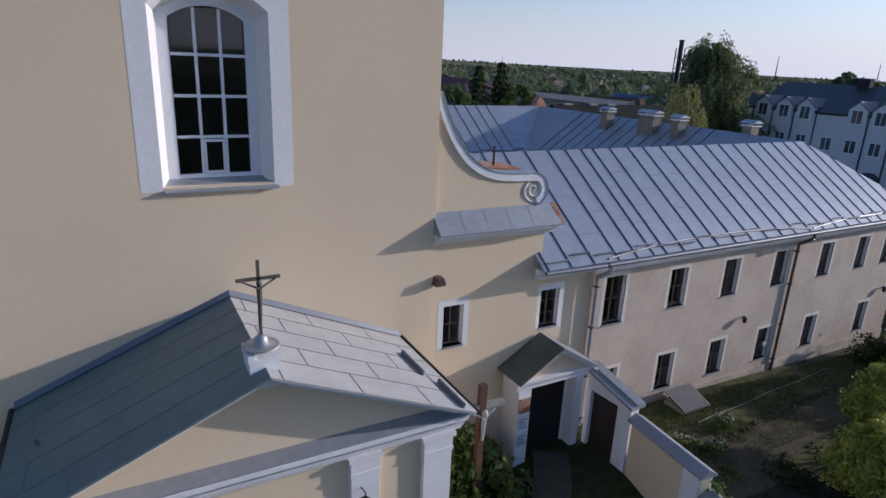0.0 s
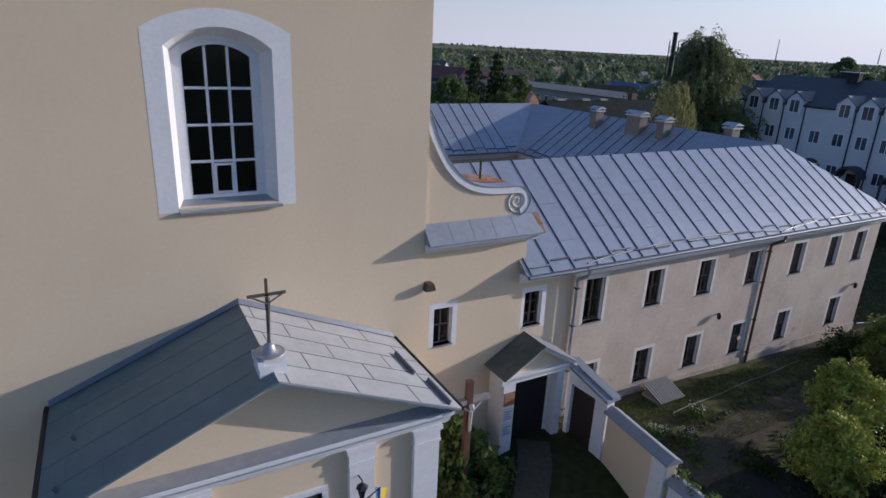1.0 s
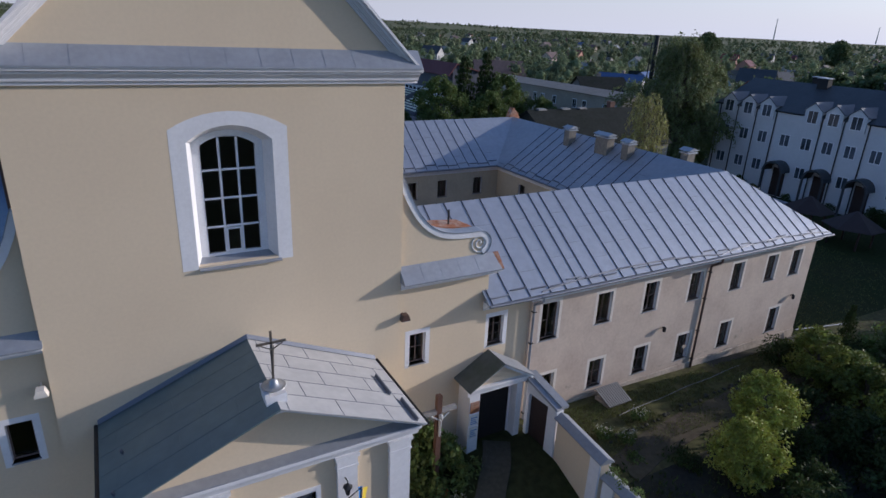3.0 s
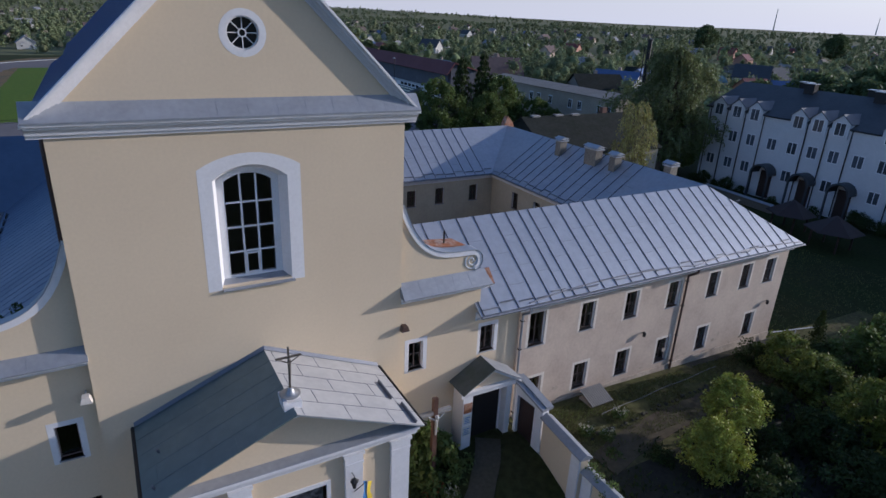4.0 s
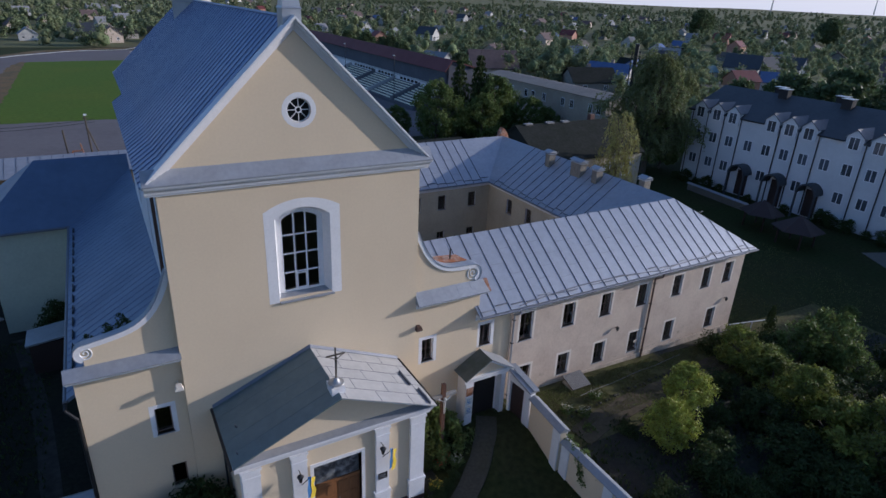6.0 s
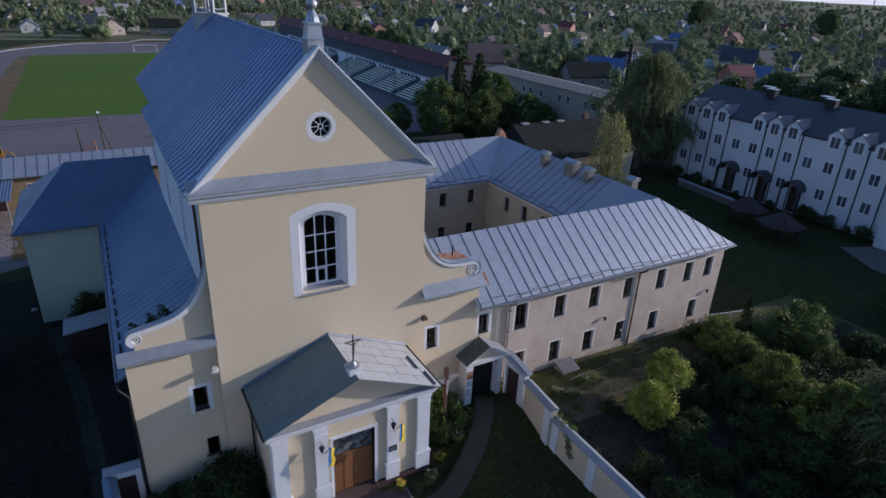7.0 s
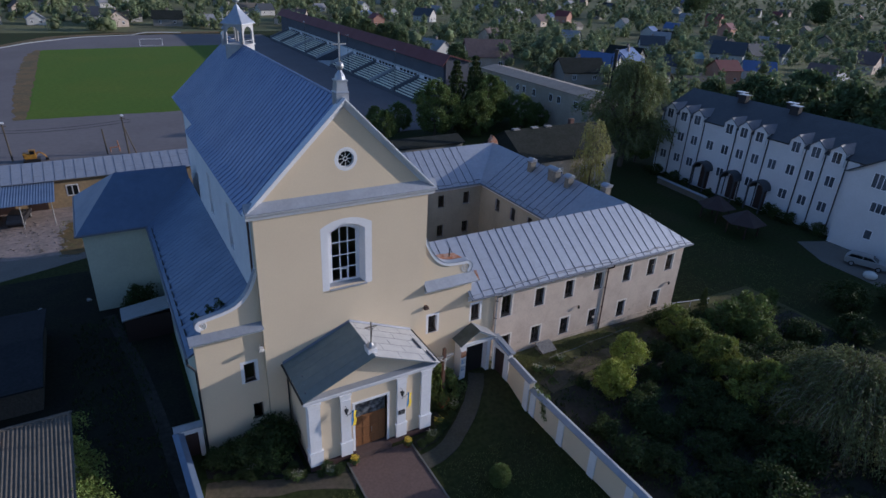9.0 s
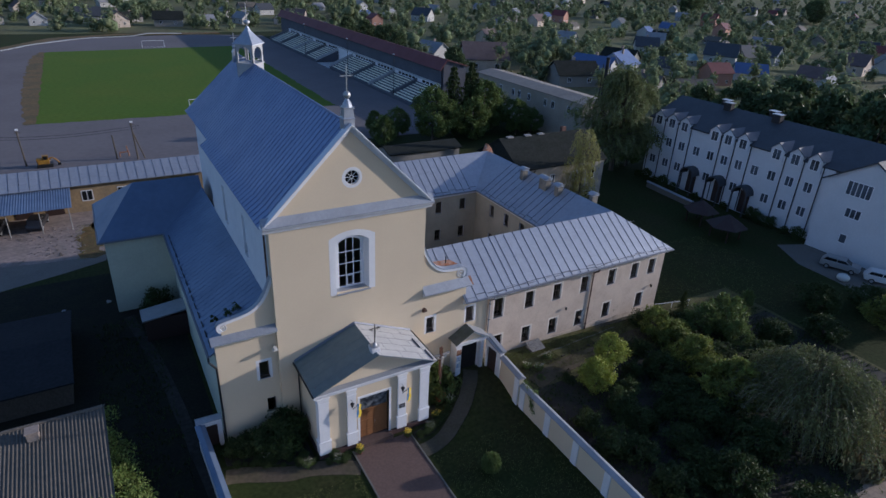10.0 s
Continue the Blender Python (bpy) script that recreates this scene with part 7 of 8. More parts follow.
car(65.6, -8.0, math.radians(-60), plain("white_car_paint", (0.6, 0.6, 0.6), 0.35), "white car parked on the drive")
bt = thing("builders_bag", 61.6, -5.2, 0, "pale sack of rubble standing on the drive", "bag")
part("sack", ball(bmesh.new(), (61.6, -5.2, 0.45), 0.75, 0.65, 10), FLAG_W, bt, smooth=True)


# ---- old house and long low house behind the monastery ----
def gabled(name, x0, x1, y0, y1, ze, zr, along, wall_mat, roof_mat, label, wins=0, over=0.4):
    h = thing(name, (x0 + x1) / 2, (y0 + y1) / 2, 0, label, "house")
    cx, cy = (x0 + x1) / 2, (y0 + y1) / 2
    if along == "x":
        body = [(y0, 0), (y1, 0), (y1, ze - 0.25), (cy, zr - 0.3), (y0, ze - 0.25)]
        part("wall", prism(bmesh.new(), body, "x", x0, x1), wall_mat, h)
        bm = bmesh.new()
        for ye in (y0 - over, y1 + over):
            slab(bm, [(x0 - over, ye, ze - 0.15), (x1 + over, ye, ze - 0.15), (x1 + over, cy, zr), (x0 - over, cy, zr)], 0.15)
    else:
        body = [(x0, 0), (x1, 0), (x1, ze - 0.25), (cx, zr - 0.3), (x0, ze - 0.25)]
        part("wall", prism(bmesh.new(), body, "y", y0, y1), wall_mat, h)
        bm = bmesh.new()
        for xe in (x0 - over, x1 + over):
            slab(bm, [(xe, y0 - over, ze - 0.15), (xe, y1 + over, ze - 0.15), (cx, y1 + over, zr), (cx, y0 - over, zr)], 0.15)
    part("roof", bm, roof_mat, h)
    for i in range(wins):
        f = (i + 0.5) / wins
        if along == "x":
            far_window(h, "x", -1, y0, x0 + (x1 - x0) * f, ze * 0.42, 1.0, min(1.5, ze * 0.4))
        else:
            far_window(h, "y", -1, x0, y0 + (y1 - y0) * f, ze * 0.42, 1.0, min(1.5, ze * 0.4))
    return h


OLD_WALL = material("stained_ochre_render", (0.34, 0.31, 0.26), 0.95, vary=0.12, grain=3, patch=0.5, bump=0.2, second=(0.22, 0.20, 0.17), amount=0.7)
OLD_ROOF = material("old_asbestos_roof", (0.026, 0.029, 0.026), 0.95, vary=0.25, grain=3, patch=0.5, bump=0.3, second=(0.018, 0.022, 0.017), amount=0.7, spec=0.1)
GREY_WALL = material("grey_render", (0.26, 0.245, 0.22), 0.9, vary=0.12, grain=4, patch=0.4, bump=0.2, amount=0.4)
BEIGE_WALL = material("beige_render", (0.36, 0.31, 0.25), 0.9, vary=0.12, grain=4, patch=0.4, bump=0.2, amount=0.4)
TAN_ROOF = material("sun_bleached_sheet_roof", (0.27, 0.23, 0.19), 0.85, vary=0.15, grain=2, patch=0.3, bump=0.15, amount=0.5)
oh = gabled("old_house", 35.4, 51.2, 26.9, 37.2, 7.6, 10.7, "x", OLD_WALL, OLD_ROOF, "old grey two-storey house with a dark stained roof", 0, 0.3)
for x, z0, w, h in ((36.6, 4.7, 0.9, 1.5), (38.6, 4.5, 1.2, 1.9), (41.4, 4.7, 0.9, 1.5), (45.6, 4.7, 1.0, 1.5), (48.9, 4.6, 1.2, 1.7), (37.4, 1.3, 1.0, 1.6), (41.0, 1.3, 1.0, 1.6), (45.4, 1.3, 1.1, 1.7), (48.8, 0.4, 1.5, 2.4)):
    far_window(oh, "x", -1, 26.9, x, z0, w, h)
part("drainpipe", pipe(bmesh.new(), [(37.9, 26.5, 7.3), (37.9, 26.8, 6.9), (37.9, 26.8, 0.2)], 0.07), PIPE, oh)
# added panel in roof colour, covers the gable in place of a hip
part("gable_boarding", prism(bmesh.new(), [(26.95, 7.0), (37.15, 7.0), (37.15, 7.6), (32.05, 10.6), (26.95, 7.6)], "x", 35.28, 35.395), OLD_ROOF, oh, "dark panel added over the gable wall")
part("chimney", boxed(46.9, 47.6, 32.2, 32.8, 9.0, 11.3), plain("sooty_brick", (0.12, 0.06, 0.045), 0.9), oh, "sooty red-brown chimney")
for x in (37.0, 40.2, 42.6):
    part("ridge_vent", boxed(x - 0.5, x + 0.5, 31.75, 32.35, 10.62, 10.8), FIBRO_PALE, oh)
lh = gabled("long_low_house", 71.4, 79, 54.4, 93, 8.6, 9.15, "y", BEIGE_WALL, TAN_ROOF, "long beige house with a bleached roof and a row of windows", 0)
for y in (56.2, 58.4, 63.6, 66.2, 72.0, 75.6, 78.0, 83.0, 86.0):
    far_window(lh, "y", -1, 71.4, y, 5.6, 1.1, 1.6)
gabled("low_shed", 29, 43, 55, 60, 2.6, 3.4, "x", GREY_WALL, OLD_ROOF, "long low shed with a weathered roof", 0)


# ---- stadium stand ----
st = thing("grandstand", 62, 163, 0, "long concrete grandstand with pale benches", "grandstand")
STAND = material("dark_stand_concrete", (0.085, 0.09, 0.11), 0.9, vary=0.12, grain=2, patch=0.2, bump=0.2, amount=0.4)
MAROON = material("maroon_sheet_roof", (0.14, 0.034, 0.036), 0.7, vary=0.12, grain=2, patch=0.2, bump=0.1, amount=0.4)
S0, S1 = 97.5, 225.0
BENCH = material("pale_bench_wood", (0.78, 0.75, 0.60), 0.8, vary=0.1, grain=2, patch=0.3, bump=0.1, second=(0.6, 0.58, 0.48), amount=0.5)
STAND_PALE = material("pale_stand_concrete", (0.46, 0.46, 0.46), 0.9, vary=0.12, grain=2, patch=0.2, bump=0.2, amount=0.4)
STAND_MID = material("grey_stand_concrete", (0.17, 0.175, 0.185), 0.9, vary=0.12, grain=2, patch=0.2, bump=0.2, amount=0.4)
bm = bmesh.new()
for ya, yb in ((S0, 155.5), (167.5, S1)):
    prism(bm, [(54.8, 0), (54.8, 0.7), (62.6, 3.75), (62.6, 0)], "y", ya, yb)
part("base", bm, STAND, st)
part("back_wall", boxed(62.6, 63.1, S0, S1, 0, 4.8), WHITE, st)
part("upper_wall", boxed(63.1, 63.5, S0, S1 + 12, 4.8, 9.4), STAND, st, "dark upper wall of the stand")
part("wall_ledge", slab(bmesh.new(), [(62.5, S0, 4.84), (62.5, S1, 4.84), (63.2, S1, 5.1), (63.2, S0, 5.1)], 0.06), STAND_PALE, st)
part("rear_roof", slab(bmesh.new(), [(62.2, S0 - 1, 8.5), (62.2, S1 + 14, 8.5), (64.2, S1 + 14, 11.1), (64.2, S0 - 1, 11.1)], 0.2), MAROON, st, "maroon sheet-metal roof")
part("rear_slope", slab(bmesh.new(), [(64.2, S0 - 1, 11.1), (64.2, S1 + 14, 11.1), (70.5, S1 + 14, 9.4), (70.5, S0 - 1, 9.4)], 0.2), MAROON, st)
part("rear_wall", prism(bmesh.new(), [(63.5, 0), (70, 0), (70, 9.3), (64.2, 10.8), (63.5, 10.0)], "y", S0 - 0.5, S1 + 13.5), STAND, st)
part("tunnel_floor", boxed(54.8, 62.6, 155.5, 167.5, 0.0, 0.06), STAND_PALE, st)
edges = (97.5, 109.6, 123.6, 137.0, 155.0, 168.0, 180.0, 194.0, 210.7, 225.0)
for k, (ya, yb) in enumerate(zip(edges, edges[1:])):
    pale = k in (1, 3, 4, 6)
    part("stair_wall", prism(bmesh.new(), [(54.7, 0.7), (54.7, 1.5), (62.6, 4.6), (62.6, 3.75)], "y", yb - 0.35, yb + 0.1), STAND_PALE if pale else STAND_MID, st)
    if k == 4:
        continue
    for r in range(8):
        x, z = 55.1 + r * 0.92, 0.85 + r * 0.36
        part("bench", boxed(x, x + 0.46, ya + 0.9, yb - 1.4, z + 0.1, z + 0.3), BENCH, st)
    n = int((yb - ya - 2) / 2.1)
    for i in range(n):
        yy = ya + 1.0 + i * 2.1
        part("stand_window", boxed(62.56, 62.6, yy, yy + 1.5, 4.0, 4.62), GLASS_DARK, st)
for y, z in ((108, 11), (140, 11), (180, 11)):
    lp = thing("floodlight_pole", 55, y, 0, "slim dark lighting pole by the stand", "pole", "stadium poles")
    part("pole", rod(bmesh.new(), (55, y, 0), (55, y, z), 0.09, 0.05), IRON, lp)
    part("lamp_head", boxed(54.6, 55.1, y - 0.25, y + 0.25, z, z + 0.15), ZINC, lp)
# goals
for x, y, n_ in ((9.0, 212.5, 1), (8.5, 109.5, -1)):
    g = thing("football_goal", x, y, 0, "white football goal frame on the pitch", "goal", "football goals")
    part("frame", pipe(bmesh.new(), [(x - 3.66, y, 0), (x - 3.66, y, 2.44), (x + 3.66, y, 2.44), (x + 3.66, y, 0)], 0.065), WHITE, g)
    for dx in (-3.66, 3.66):
        part("stay", rod(bmesh.new(), (x + dx, y, 2.44), (x + dx, y + n_ * 1.6, 0), 0.04), WHITE, g)
    part("ground_bar", rod(bmesh.new(), (x - 3.66, y + n_ * 1.6, 0.04), (x + 3.66, y + n_ * 1.6, 0.04), 0.04), WHITE, g)

# ---- sheds, poles and machine behind the church ----
sh = thing("shed_row", -20, 56, 0, "long row of ochre sheds with a pale metal roof", "shed")
part("wall", boxed(-60, -1.5, 53.6, 58.2, 0, 3.9), OCHRE, sh)
panel_roof(sh, [(-60, 53.0, 3.95), (-1.2, 53.0, 3.95), (-1.2, 56.6, 5.45), (-60, 56.6, 5.45)], 1.15, ZINC, SEAM, guard=False)
part("rear_slope", slab(bmesh.new(), [(-60, 58.8, 4.2), (-1.2, 58.8, 4.2), (-1.2, 56.6, 5.45), (-60, 56.6, 5.45)], 0.12), ZINC, sh)
for x in (-17.0, -12.6, -28, -34):
    far_window(sh, "x", -1, 53.6, x, 1.5, 1.4, 1.5)
for x in (-21, -24.5):
    part("shed_door", boxed(x - 1.0, x + 1.0, 53.54, 53.62, 0, 2.5), DARK_GATE, sh)
cp = thing("carport", -24, 50, 0, "open carport with a blue corrugated roof", "carport")
bm = bmesh.new()
rows = []
for i in range(121):
    x = -36 + 17.2 * i / 120
    rows.append([bm.verts.new((x, 47.3, 3.05 + 0.05 * (i % 2))), bm.verts.new((x, 53.5, 3.75 + 0.05 * (i % 2)))])
for a, b in zip(rows, rows[1:]):
    bm.faces.new((a[0], b[0], b[1], a[1]))
bmesh.ops.solidify(bm, geom=bm.faces[:], thickness=0.03)
part("roof", bm, ZINC_BLUE, cp)
for x in (-19.2, -22.4, -25.8, -29.2, -32.6):
    part("post", rod(bmesh.new(), (x, 47.6, 0), (x, 47.6, 3.05), 0.06), FIBRO_PALE, cp)
CAR_DARK = plain("dark_car_paint", (0.03, 0.03, 0.035), 0.4, 0.3)
for x in (-23.0, -27.4):
    car(x, 50.3, math.radians(80), CAR_DARK, "dark car under the carport")
for x, y, h, b in ((-25.2, 77.8, 5.9, 0), (-12.1, 77.0, 4.2, -1), (-9.0, 75.9, 6.3, 1)):
    up = thing("utility_pole", x, y, 0, "wooden utility pole with wires", "pole", "utility poles")
    part("pole", rod(bmesh.new(), (x, y, 0), (x - 0.2, y, h), 0.14, 0.1), BARK, up)
    if b > 0:
        part("stay", rod(bmesh.new(), (x + 1.1, y, 0), (x - 0.1, y, h * 0.72), 0.1), BARK, up)
    if b < 0:
        continue
    part("crossarm", boxed(x - 0.5, x + 0.3, y - 0.06, y + 0.06, h - 0.4, h - 0.3), BARK, up)
    part("insulator", boxed(x - 0.3, x + 0.1, y - 0.15, y + 0.15, h, h + 0.25), FRAME_WHITE, up)
wr = thing("overhead_wire", -30, 79, 6, "thin overhead wires between poles", "wire")
bm = bmesh.new()
for dz in (0, 0.4):
    pts = [(-60 + 52 * i / 16, 78.6 - 3 * i / 16, 5.4 + dz - 1.6 * math.sin(math.pi * ((i / 16 * 2) % 1)) * 0.5) for i in range(17)]
    pipe(bm, pts, 0.025, 4)
part("wire", bm, IRON, wr)
MACH = material("worn_yellow_machine_paint", (0.36, 0.18, 0.02), 0.6, vary=0.3, grain=2.5, patch=1.2, bump=0.2, second=(0.12, 0.05, 0.015), amount=0.9)
ex = thing("excavator", -21.5, 79, 0, "yellow digger parked beside the track", "excavator")
part("track_frame", boxed(-23.6, -20.6, 77.8, 80.0, 0.05, 0.75), IRON, ex)
bm = boxed(-23.3, -21.2, 78.0, 79.7, 0.8, 1.6)
box(bm, -23.5, -22.4, 78.1, 79.6, 1.0, 1.9)
part("house", bm, MACH, ex)
bm = boxed(-22.3, -21.3, 78.0, 78.9, 1.6, 2.5)
box(bm, -22.4, -21.2, 77.9, 79.0, 2.5, 2.58)
part("cab", bm, MACH, ex)
part("cab_window", boxed(-22.2, -21.4, 77.96, 77.99, 1.75, 2.4), GLASS_DARK, ex)
part("boom", pipe(bmesh.new(), [(-21.4, 79.2, 1.3), (-20.7, 79.2, 1.9), (-19.9, 79.2, 1.3)], 0.15), MACH, ex)
part("stick", pipe(bmesh.new(), [(-20.0, 79.2, 1.4), (-19.4, 79.2, 0.5)], 0.12), MACH, ex)
part("ram", rod(bmesh.new(), (-21.2, 79.1, 1.0), (-20.3, 79.15, 1.75), 0.06), STEEL, ex)
part("bucket", prism(bmesh.new(), [(-19.7, 0.6), (-19.1, 0.55), (-19.2, 0.1), (-19.8, 0.1)], "y", 78.8, 79.7), IRON, ex)
ex.location.y -= 2.2
ex.scale = (0.75, 0.75, 0.75)
ex.location.x -= 0.6
tr = thing("orange_trolley", -10.1, 80.5, 0, "small orange iron frame by the track", "frame")
part("frame", pipe(bmesh.new(), [(-11.6, 78.0, 0), (-11.6, 78.0, 0.8), (-10.2, 78.0, 0.8), (-10.2, 78.0, 0), (-10.4, 78.0, 1.9)], 0.1), RUST, tr)

for x, y, s in ((-8.5, 3.4, 0.24), (-9.4, 3.9, 0.2), (-7.9, 3.2, 0.3)):
    z = 7.95 + 2.8 * (x + 10.45) / 4.55
    pt = thing("roof_weed", x, y, z, "small self-sown plant growing on the roof", "plant", "weeds on the aisle roof")
    ob = new("leaves", leaf_mesh("leaves", [(0.2 * math.cos(i), 0.2 * math.sin(i), 0.15 + s * 0.6 * (i % 3)) for i in range(6)], [s * 0.6] * 6, 40, 0.07, LEAF_DARK, int(s * 100)))
    ob.parent = pt

TAR = material("tarred_felt_roof", (0.032, 0.033, 0.036), 0.95, vary=0.2, grain=4, patch=0.5, bump=0.2, spec=0.1)
# ---- low house at the left with a corrugated roof ----
fh = thing("fibre_cement_house", -22, 0, 0, "low house with a weathered corrugated roof and creeper", "house")
part("wall", prism(bmesh.new(), [(-6.6, 0), (2.8, 0), (2.8, 4.35), (-6.6, 2.9)], "x", -34, -17.2), GREY_WALL, fh)
bm = bmesh.new()
for y0, z0, y1, z1 in ((-7.2, 2.95, 3.0, 4.55),):
    rows = []
    n = 420
    for i in range(n + 1):
        x = -35 + 18.2 * i / n
        d = 0.035 * math.cos(i * math.tau / 5)
        rows.append([bm.verts.new((x, y0, z0 + d)), bm.verts.new((x, (y0 + y1) / 2, (z0 + z1) / 2 + d)), bm.verts.new((x, y1, z1 + d))])
    for a, b in zip(rows, rows[1:]):
        for k in range(2):
            bm.faces.new((a[k], b[k], b[k + 1], a[k + 1]))
part("corrugated_roof", bm, FIBRO, fh, smooth=True)
bm = bmesh.new()
rows = []
for i in range(421):
    x, d = -35 + 18.2 * i / 420, 0.035 * math.cos(i * math.tau / 5)
    rows.append([bm.verts.new((x, 3.0, 4.5 + d)), bm.verts.new((x, 4.3, 3.75 + d))])
for a, b in zip(rows, rows[1:]):
    bm.faces.new((a[0], b[0], b[1], a[1]))
part("rear_sheet", bm, FIBRO, fh, smooth=True)
part("ridge_tile", rod(bmesh.new(), (-35, 3.0, 4.5), (-16.9, 3.0, 4.5), 0.16), FIBRO, fh)
bm = boxed(-21.2, -20.55, 1.55, 2.2, 3.5, 4.95)
box(bm, -21.27, -20.48, 1.48, 2.27, 4.95, 5.03)
part("chimney", bm, BRICKY, fh)
cs = [(-17.3 + 0.7 * math.sin(i * 2.1), 4.0 - i * 0.42, 2.9 + 0.5 * math.sin(i * 1.3) - 0.02 * i) for i in range(28)]
cs += [(-16.4 + 0.03 * i + 0.45 * math.sin(i * 1.7), 1.0 - i * 0.4, 1.9 + 0.5 * math.cos(i)) for i in range(24)]
cs += [(-15.6 + 0.5 * math.sin(i * 2.3), -3.0 - i * 0.45, 1.6 + 0.6 * math.cos(i * 1.9)) for i in range(12)]
ob = new("creeper", leaf_mesh("creeper", [(a + 22, b, c) for a, b, c in cs], [0.7] * len(cs), 140, 0.11, LEAF_CREEPER, 71))
ob.parent = fh
fh.location.x -= 0.5
gabled("dark_shed", -34, -19.8, 10.5, 21.6, 2.4, 2.9, "x", BARK, TAR, "low dark outbuilding in the shade", 0)
for x, y, r in ((-20.4, 26.2, 0.2), (-16.4, 26.3, 0.24)):
    rag = thing("plastic_sheet", x, y, 0, "crumpled white plastic sheet on the ground", "litter", "litter in the yard")
    bm = ball(bmesh.new(), (x, y, r * 0.3), r, 0.5, 10)
    for v in bm.verts:
        v.co += 0.35 * r * noise.noise_vector(v.co * 4)
        v.co.z = max(v.co.z, 0.016)
    part("sheet", bm, FIBRO_PALE, rag)
RUBBLE = material("broken_brick_and_mortar", (0.24, 0.20, 0.18), 0.95, vary=0.3, grain=5, patch=1.0, bump=0.2, second=(0.05, 0.04, 0.034), amount=0.9, per="island")
g = random.Random(31)
bm = bmesh.new()
for i in range(420):
    x, y = g.uniform(-36, -17.6), g.uniform(39.6, 49.5)
    if noise.noise((x * 0.25, y * 0.25, 2)) < -0.12:
        continue
    d = g.uniform(0.05, 0.15)
    lump = bmesh.ops.create_cube(bm, size=1, matrix=Matrix.Translation((x, y, 0.02 + d * 0.2)) @ Matrix.Rotation(g.uniform(0, 3), 4, "Z") @ Matrix.Diagonal((d * g.uniform(0.8, 2.2), d, d * 0.6, 1)))
    for v in lump["verts"]:
        v.co += Vector((g.uniform(-1, 1), g.uniform(-1, 1), g.uniform(-0.3, 0.3))) * d * 0.22
tagged(part("rubble", bm, RUBBLE, None), "scattered broken brick and mortar on the yard", "rubble", kind="stuff")


# ---- the town behind ----
def house_model(wall_mat, roof_mat, w, l, ze, zr, label):
    h = thing("town_house", 0, 0, 0, label, "house", "houses of the town")
    body = [(-w / 2, 0), (w / 2, 0), (w / 2, ze), (0, zr - 0.1), (-w / 2, ze)]
    part("wall", prism(bmesh.new(), body, "y", -l / 2, l / 2), wall_mat, h)
    bm = bmesh.new()
    for s in (-1, 1):
        slab(bm, [(s * (w / 2 + 0.5), -l / 2 - 0.5, ze - 0.3), (s * (w / 2 + 0.5), l / 2 + 0.5, ze - 0.3), (0, l / 2 + 0.5, zr), (0, -l / 2 - 0.5, zr)], 0.14)
    part("roof", bm, roof_mat, h)
    part("chimney", boxed(0.6, 1.2, -0.4, 0.4, ze, zr + 0.7), BRICKY, h)
    for u in (-w / 4, w / 4):
        far_window(h, "x", -1, -l / 2, u, 1.1, 1.1, 1.3)
    for u in (-l / 4, l / 4):
        far_window(h, "y", -1, -w / 2, u, 1.1, 1.1, 1.3)
    return h


ROOF_RED = material("red_metal_roof", (0.16, 0.035, 0.03), 0.6, vary=0.1, grain=1, patch=0.3, bump=0.1)
ROOF_BLUE = material("bright_blue_roof", (0.075, 0.12, 0.25), 0.5, vary=0.08, grain=1, patch=0.3, bump=0.05)
ROOF_PALE = material("pale_slate_roof", (0.24, 0.24, 0.25), 0.8, vary=0.12, grain=1, patch=0.3, bump=0.1)
ROOF_BROWN = material("brown_roof", (0.13, 0.088, 0.08), 0.8, vary=0.15, grain=1, patch=0.3, bump=0.1)
BRICK_PINK = material("pink_brick_walls", (0.42, 0.22, 0.16), 0.9, vary=0.1, grain=3, patch=0.4, bump=0.1)
ROOF_TEAL = material("faded_teal_roof", (0.09, 0.17, 0.18), 0.6, vary=0.1, grain=1, patch=0.3, bump=0.1)
town = [house_model(GREY_WALL, OLD_ROOF, 8, 11, 3.2, 6.0, "small grey house with a dark roof"), house_model(TOWN_WHITE, ROOF_PALE, 8.5, 10, 3.4, 6.6, "small white house with a pale roof"),
        house_model(PINKISH, ROOF_BROWN, 9, 11, 3.6, 7.2, "cream house with a brown roof"), house_model(BRICK_PINK, ROOF_RED, 9, 10, 5.4, 8.8, "brick house with a red roof"),
        house_model(TOWN_WHITE, ROOF_BLUE, 9.5, 12, 3.4, 6.8, "white house with a bright blue roof"), house_model(GREY_WALL, FIBRO, 7, 12, 3.0, 5.6, "grey house with a weathered roof"),
        house_model(TOWN_WHITE, SLATE, 9, 11, 3.6, 7.6, "white house with a steep dark roof"), house_model(GREY_WALL, ROOF_TEAL, 8, 11, 3.0, 5.4, "grey house with a faded teal roof")]
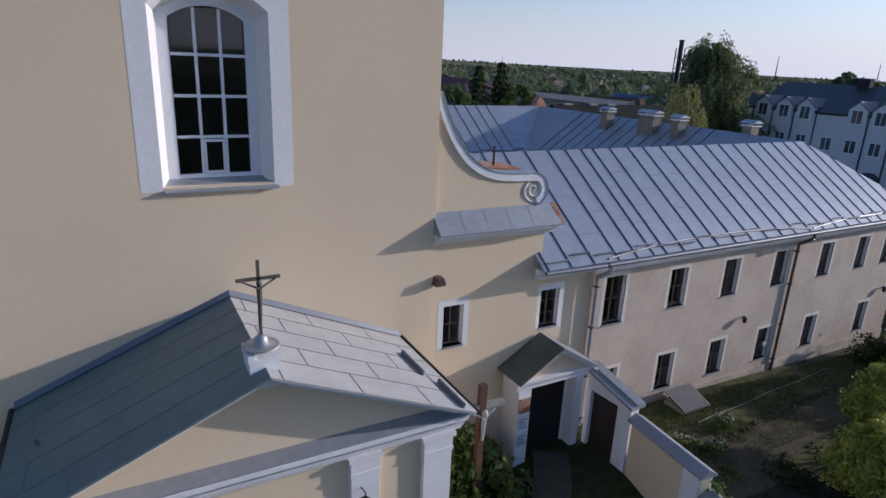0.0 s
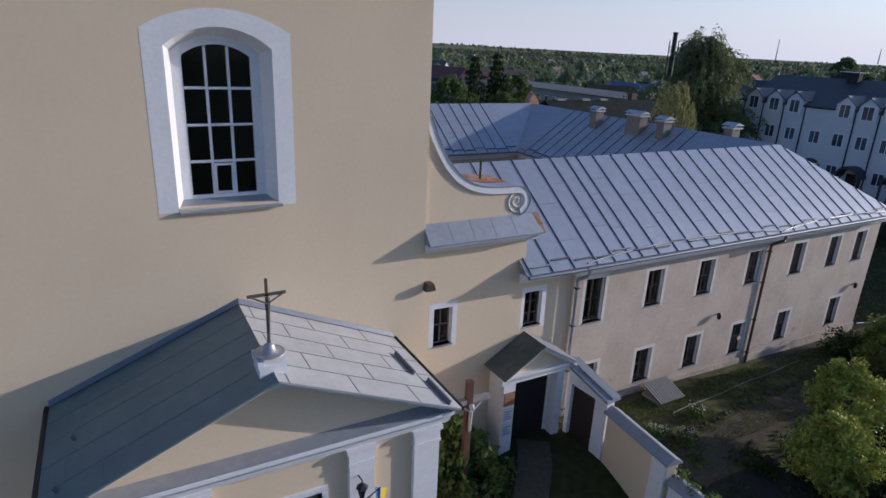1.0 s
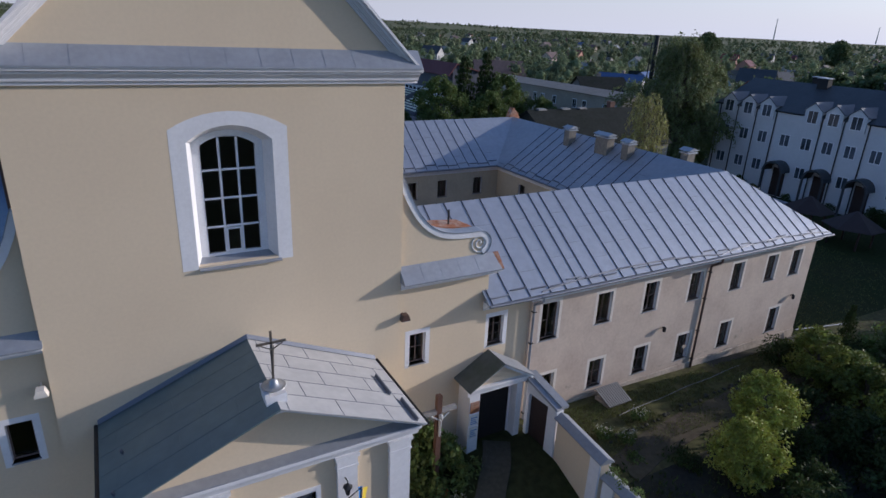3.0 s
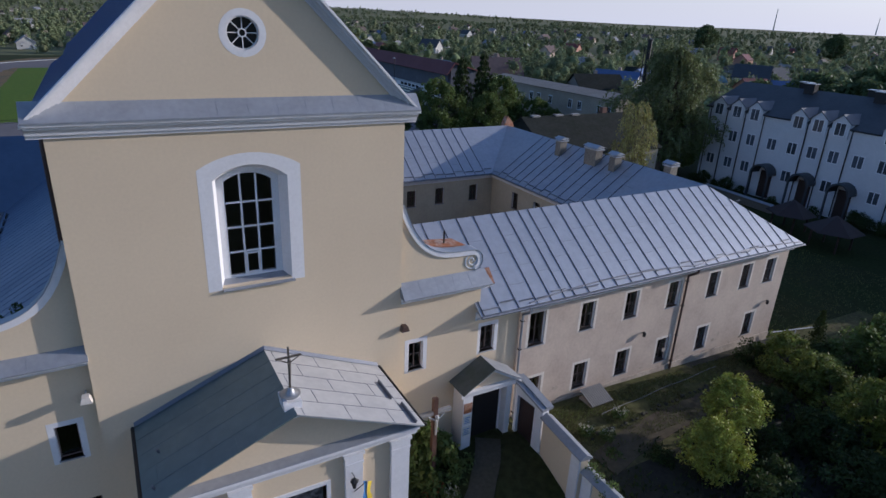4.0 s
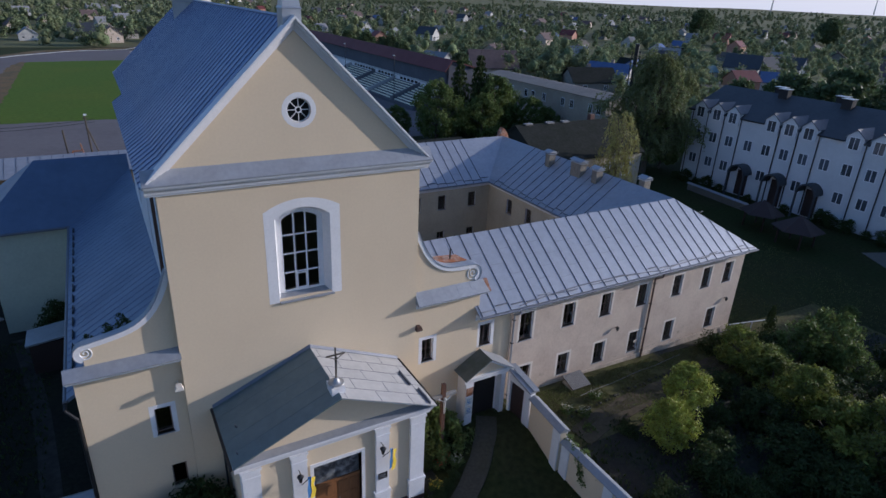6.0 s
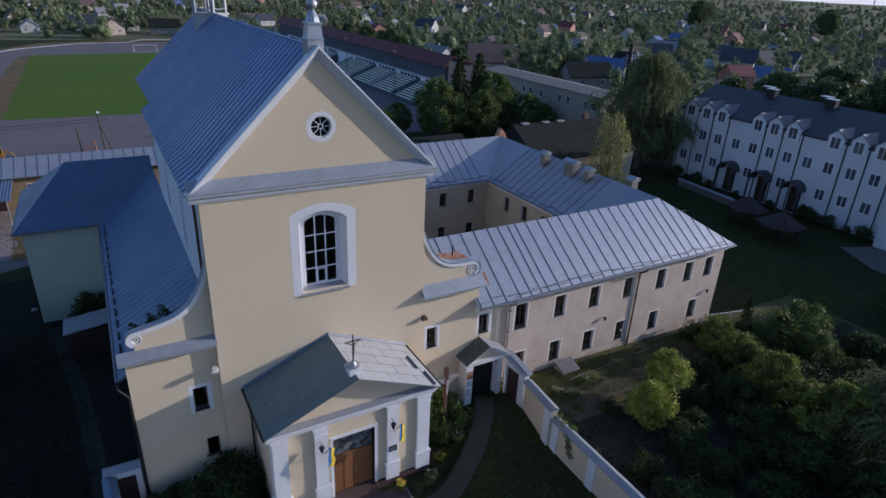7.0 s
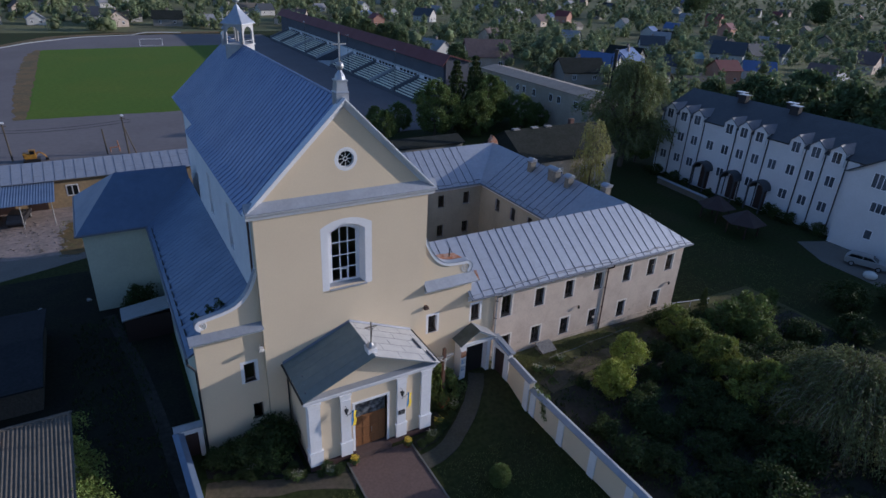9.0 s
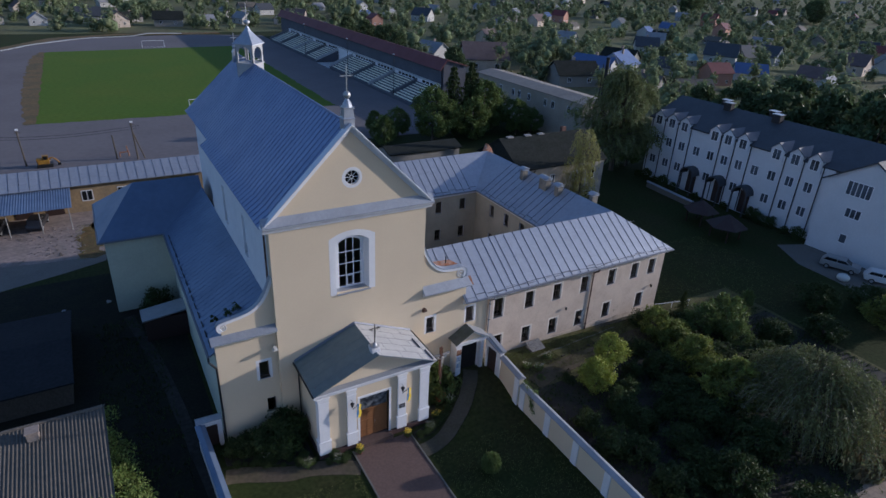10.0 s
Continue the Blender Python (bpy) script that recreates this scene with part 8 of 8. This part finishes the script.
placed = ((133, 117, 4, 0.4, 1.1), (148, 121, 4, -1.1, 1.15), (168, 96, 3, 1.3, 0.8), (189, 98, 4, 0.8, 0.85), (194, 131, 7, 1.2, 0.8), (213, 128, 6, 0.5, 1.1), (226, 125, 6, 1.4, 1.0), (237, 124, 6, 0.2, 1.0), (236, 184, 1, 0.7, 0.9), (374, 260, 3, 0.4, 1.0),
          (163, 135, 0, 0.4, 1.1), (104, 140, 2, 1.2, 1.3), (98, 165, 1, 0.3, 1.0), (118, 110, 0, 1.3, 1.2), (128, 92, 5, 0.3, 1.1), (206, 162, 6, 0.9, 0.9), (250, 96, 2, 0.2, 1.1), (142, 84, 5, 1.2, 0.9),
          (-28, 292, 1, 0.1, 0.8), (2, 284, 2, 0.2, 0.95), (24, 285, 0, 1.4, 1.1), (-8, 302, 6, 1.5, 0.9), (60, 294, 1, 0.4, 0.85), (90, 302, 2, 1.0, 0.9), (-46, 295, 0, 0.3, 1.1))
for x, y, k, a, s in placed:
    put(town[k], x, y, s, a)
rng = np.random.default_rng(9)
spots = []
tries = 0
while len(spots) < 290 and tries < 20000:
    tries += 1
    az = math.radians(rng.uniform(-22, 74))
    d = 150 + 1150 * rng.random() ** 1.25
    x, y = d * math.sin(az) - 5, d * math.cos(az) - 25
    if (-60 < x < 112 and y < 275) or (x < 112 and y < 130) or (60 < x < 112 and y < 60):
        continue
    if 66 < x < 90 and y < 60:
        continue
    if any((x - p[0]) ** 2 + (y - p[1]) ** 2 < (14 + d * 0.008) ** 2 for p in (*spots, *placed)):
        continue
    spots.append((x, y))
    k = int(rng.choice([0, 0, 0, 5, 5, 5, 2, 2, 6, 1, 1, 6, 1, 6, 3, 4] if d > 330 else [0, 0, 6, 5, 5, 2, 6, 1]))
    put(town[k], x, y, rng.uniform(0.7, 1.0), 0.35 + (math.pi / 2) * int(rng.integers(0, 2)) + rng.normal() * 0.12)


def far_wood(name, n, seed, dmin, dmax, quads, size, label, keep, mat=LEAF_FAR):
    """A mass of far trees: clumped foliage blades in one mesh."""
    g = np.random.default_rng(seed)
    cs, rs = [], []
    while len(rs) < n:
        az = math.radians(g.uniform(-26, 78))
        d = dmin + (dmax - dmin) * g.random() ** 1.2
        x, y = d * math.sin(az) - 5, d * math.cos(az) - 25
        if not keep(x, y, d):
            continue
        h = min(15.0, 4.8 * math.exp(0.42 * g.normal()) + 2.0)
        r = h * g.uniform(0.34, 0.58)
        z0 = far_rise(x, y)
        for k in range(4):
            u = k / 3
            w = r * (0.5 - 0.3 * u)
            cs.append((x + g.normal() * w, y + g.normal() * w, z0 + h * (0.26 + 0.5 * u)))
            rs.append(r * (0.82 - 0.3 * u) * g.uniform(0.7, 1.2))
        if len(rs) >= n * 5:
            break
    ico = bmesh.new()
    bmesh.ops.create_icosphere(ico, subdivisions=1, radius=1)
    base = np.array([v.co[:] for v in ico.verts])
    tri = np.array([[v.index for v in f.verts] for f in ico.faces])
    ico.free()
    c, r = np.asarray(cs), np.asarray(rs)
    body = base[None] * (0.35 + 0.35 * g.random((len(r), len(base), 1))) * r[:, None, None] + c[:, None]
    faces = (tri[None] + (np.arange(len(r)) * len(base))[:, None, None]).reshape(-1, 3)
    leaves = leaf_mesh("loose_leaves", cs, rs, quads, size, mat, seed)
    v2 = np.empty(len(leaves.vertices) * 3)
    leaves.vertices.foreach_get("co", v2)
    k = len(r) * len(base)
    quads_ = (np.arange(len(v2) // 3).reshape(-1, 4) + k).tolist()
    me = bpy.data.meshes.new(name)
    me.from_pydata(body.reshape(-1, 3).tolist() + v2.reshape(-1, 3).tolist(), [], faces.tolist() + quads_)
    me.materials.append(mat)
    me.polygons.foreach_set("use_smooth", [i < len(faces) for i in range(len(me.polygons))])
    bpy.data.meshes.remove(leaves)
    return tagged(new(name, me), label, "trees", kind="stuff")


def clear(x, y, d):
    if -58 < x < 92 and y < 262:
        return (x > 84 and 135 < y) or (x < -50 and y > 100)
    if 60 < x < 106 and -20 < y < 130:
        return False
    if any((x - p[0]) ** 2 + (y - p[1]) ** 2 < 64 or (x - p[0] + 7) ** 2 + (y - p[1] + 7) ** 2 < 49 for p in placed):
        return False
    return not any(abs(x - p[0]) < 5.0 and abs(y - p[1]) < 5.0 for p in spots)


far_wood("town_trees", 4000, 81, 110, 520, 56, 0.5, "mixed green trees between the houses", clear, LEAF_TOWN)
far_wood("distant_trees", 11000, 83, 450, 1700, 13, 1.0, "distant green tree cover of the town", clear)
far_wood("horizon_woods", 7000, 85, 1400, 3800, 6, 3.0, "dark woods along the horizon", lambda x, y, d: noise.noise((x / 500, y / 500, 7)) > -0.1)
mast = thing("radio_mast", 3780, 2495, 20, "slim lattice mast on the horizon", "mast")
part("mast", rod(bmesh.new(), (3780, 2495, 20), (3780, 2495, 150), 5, 2), STEEL, mast)
mast_b = thing("radio_mast", 4020, 2010, 25, "short slim mast on the horizon", "mast")
part("mast", rod(bmesh.new(), (4020, 2010, 25), (4020, 2010, 118), 4, 1.5), STEEL, mast_b)
for m in models + town:
    for o in (m, *m.children_recursive):
        bpy.data.objects.remove(o, do_unlink=True)
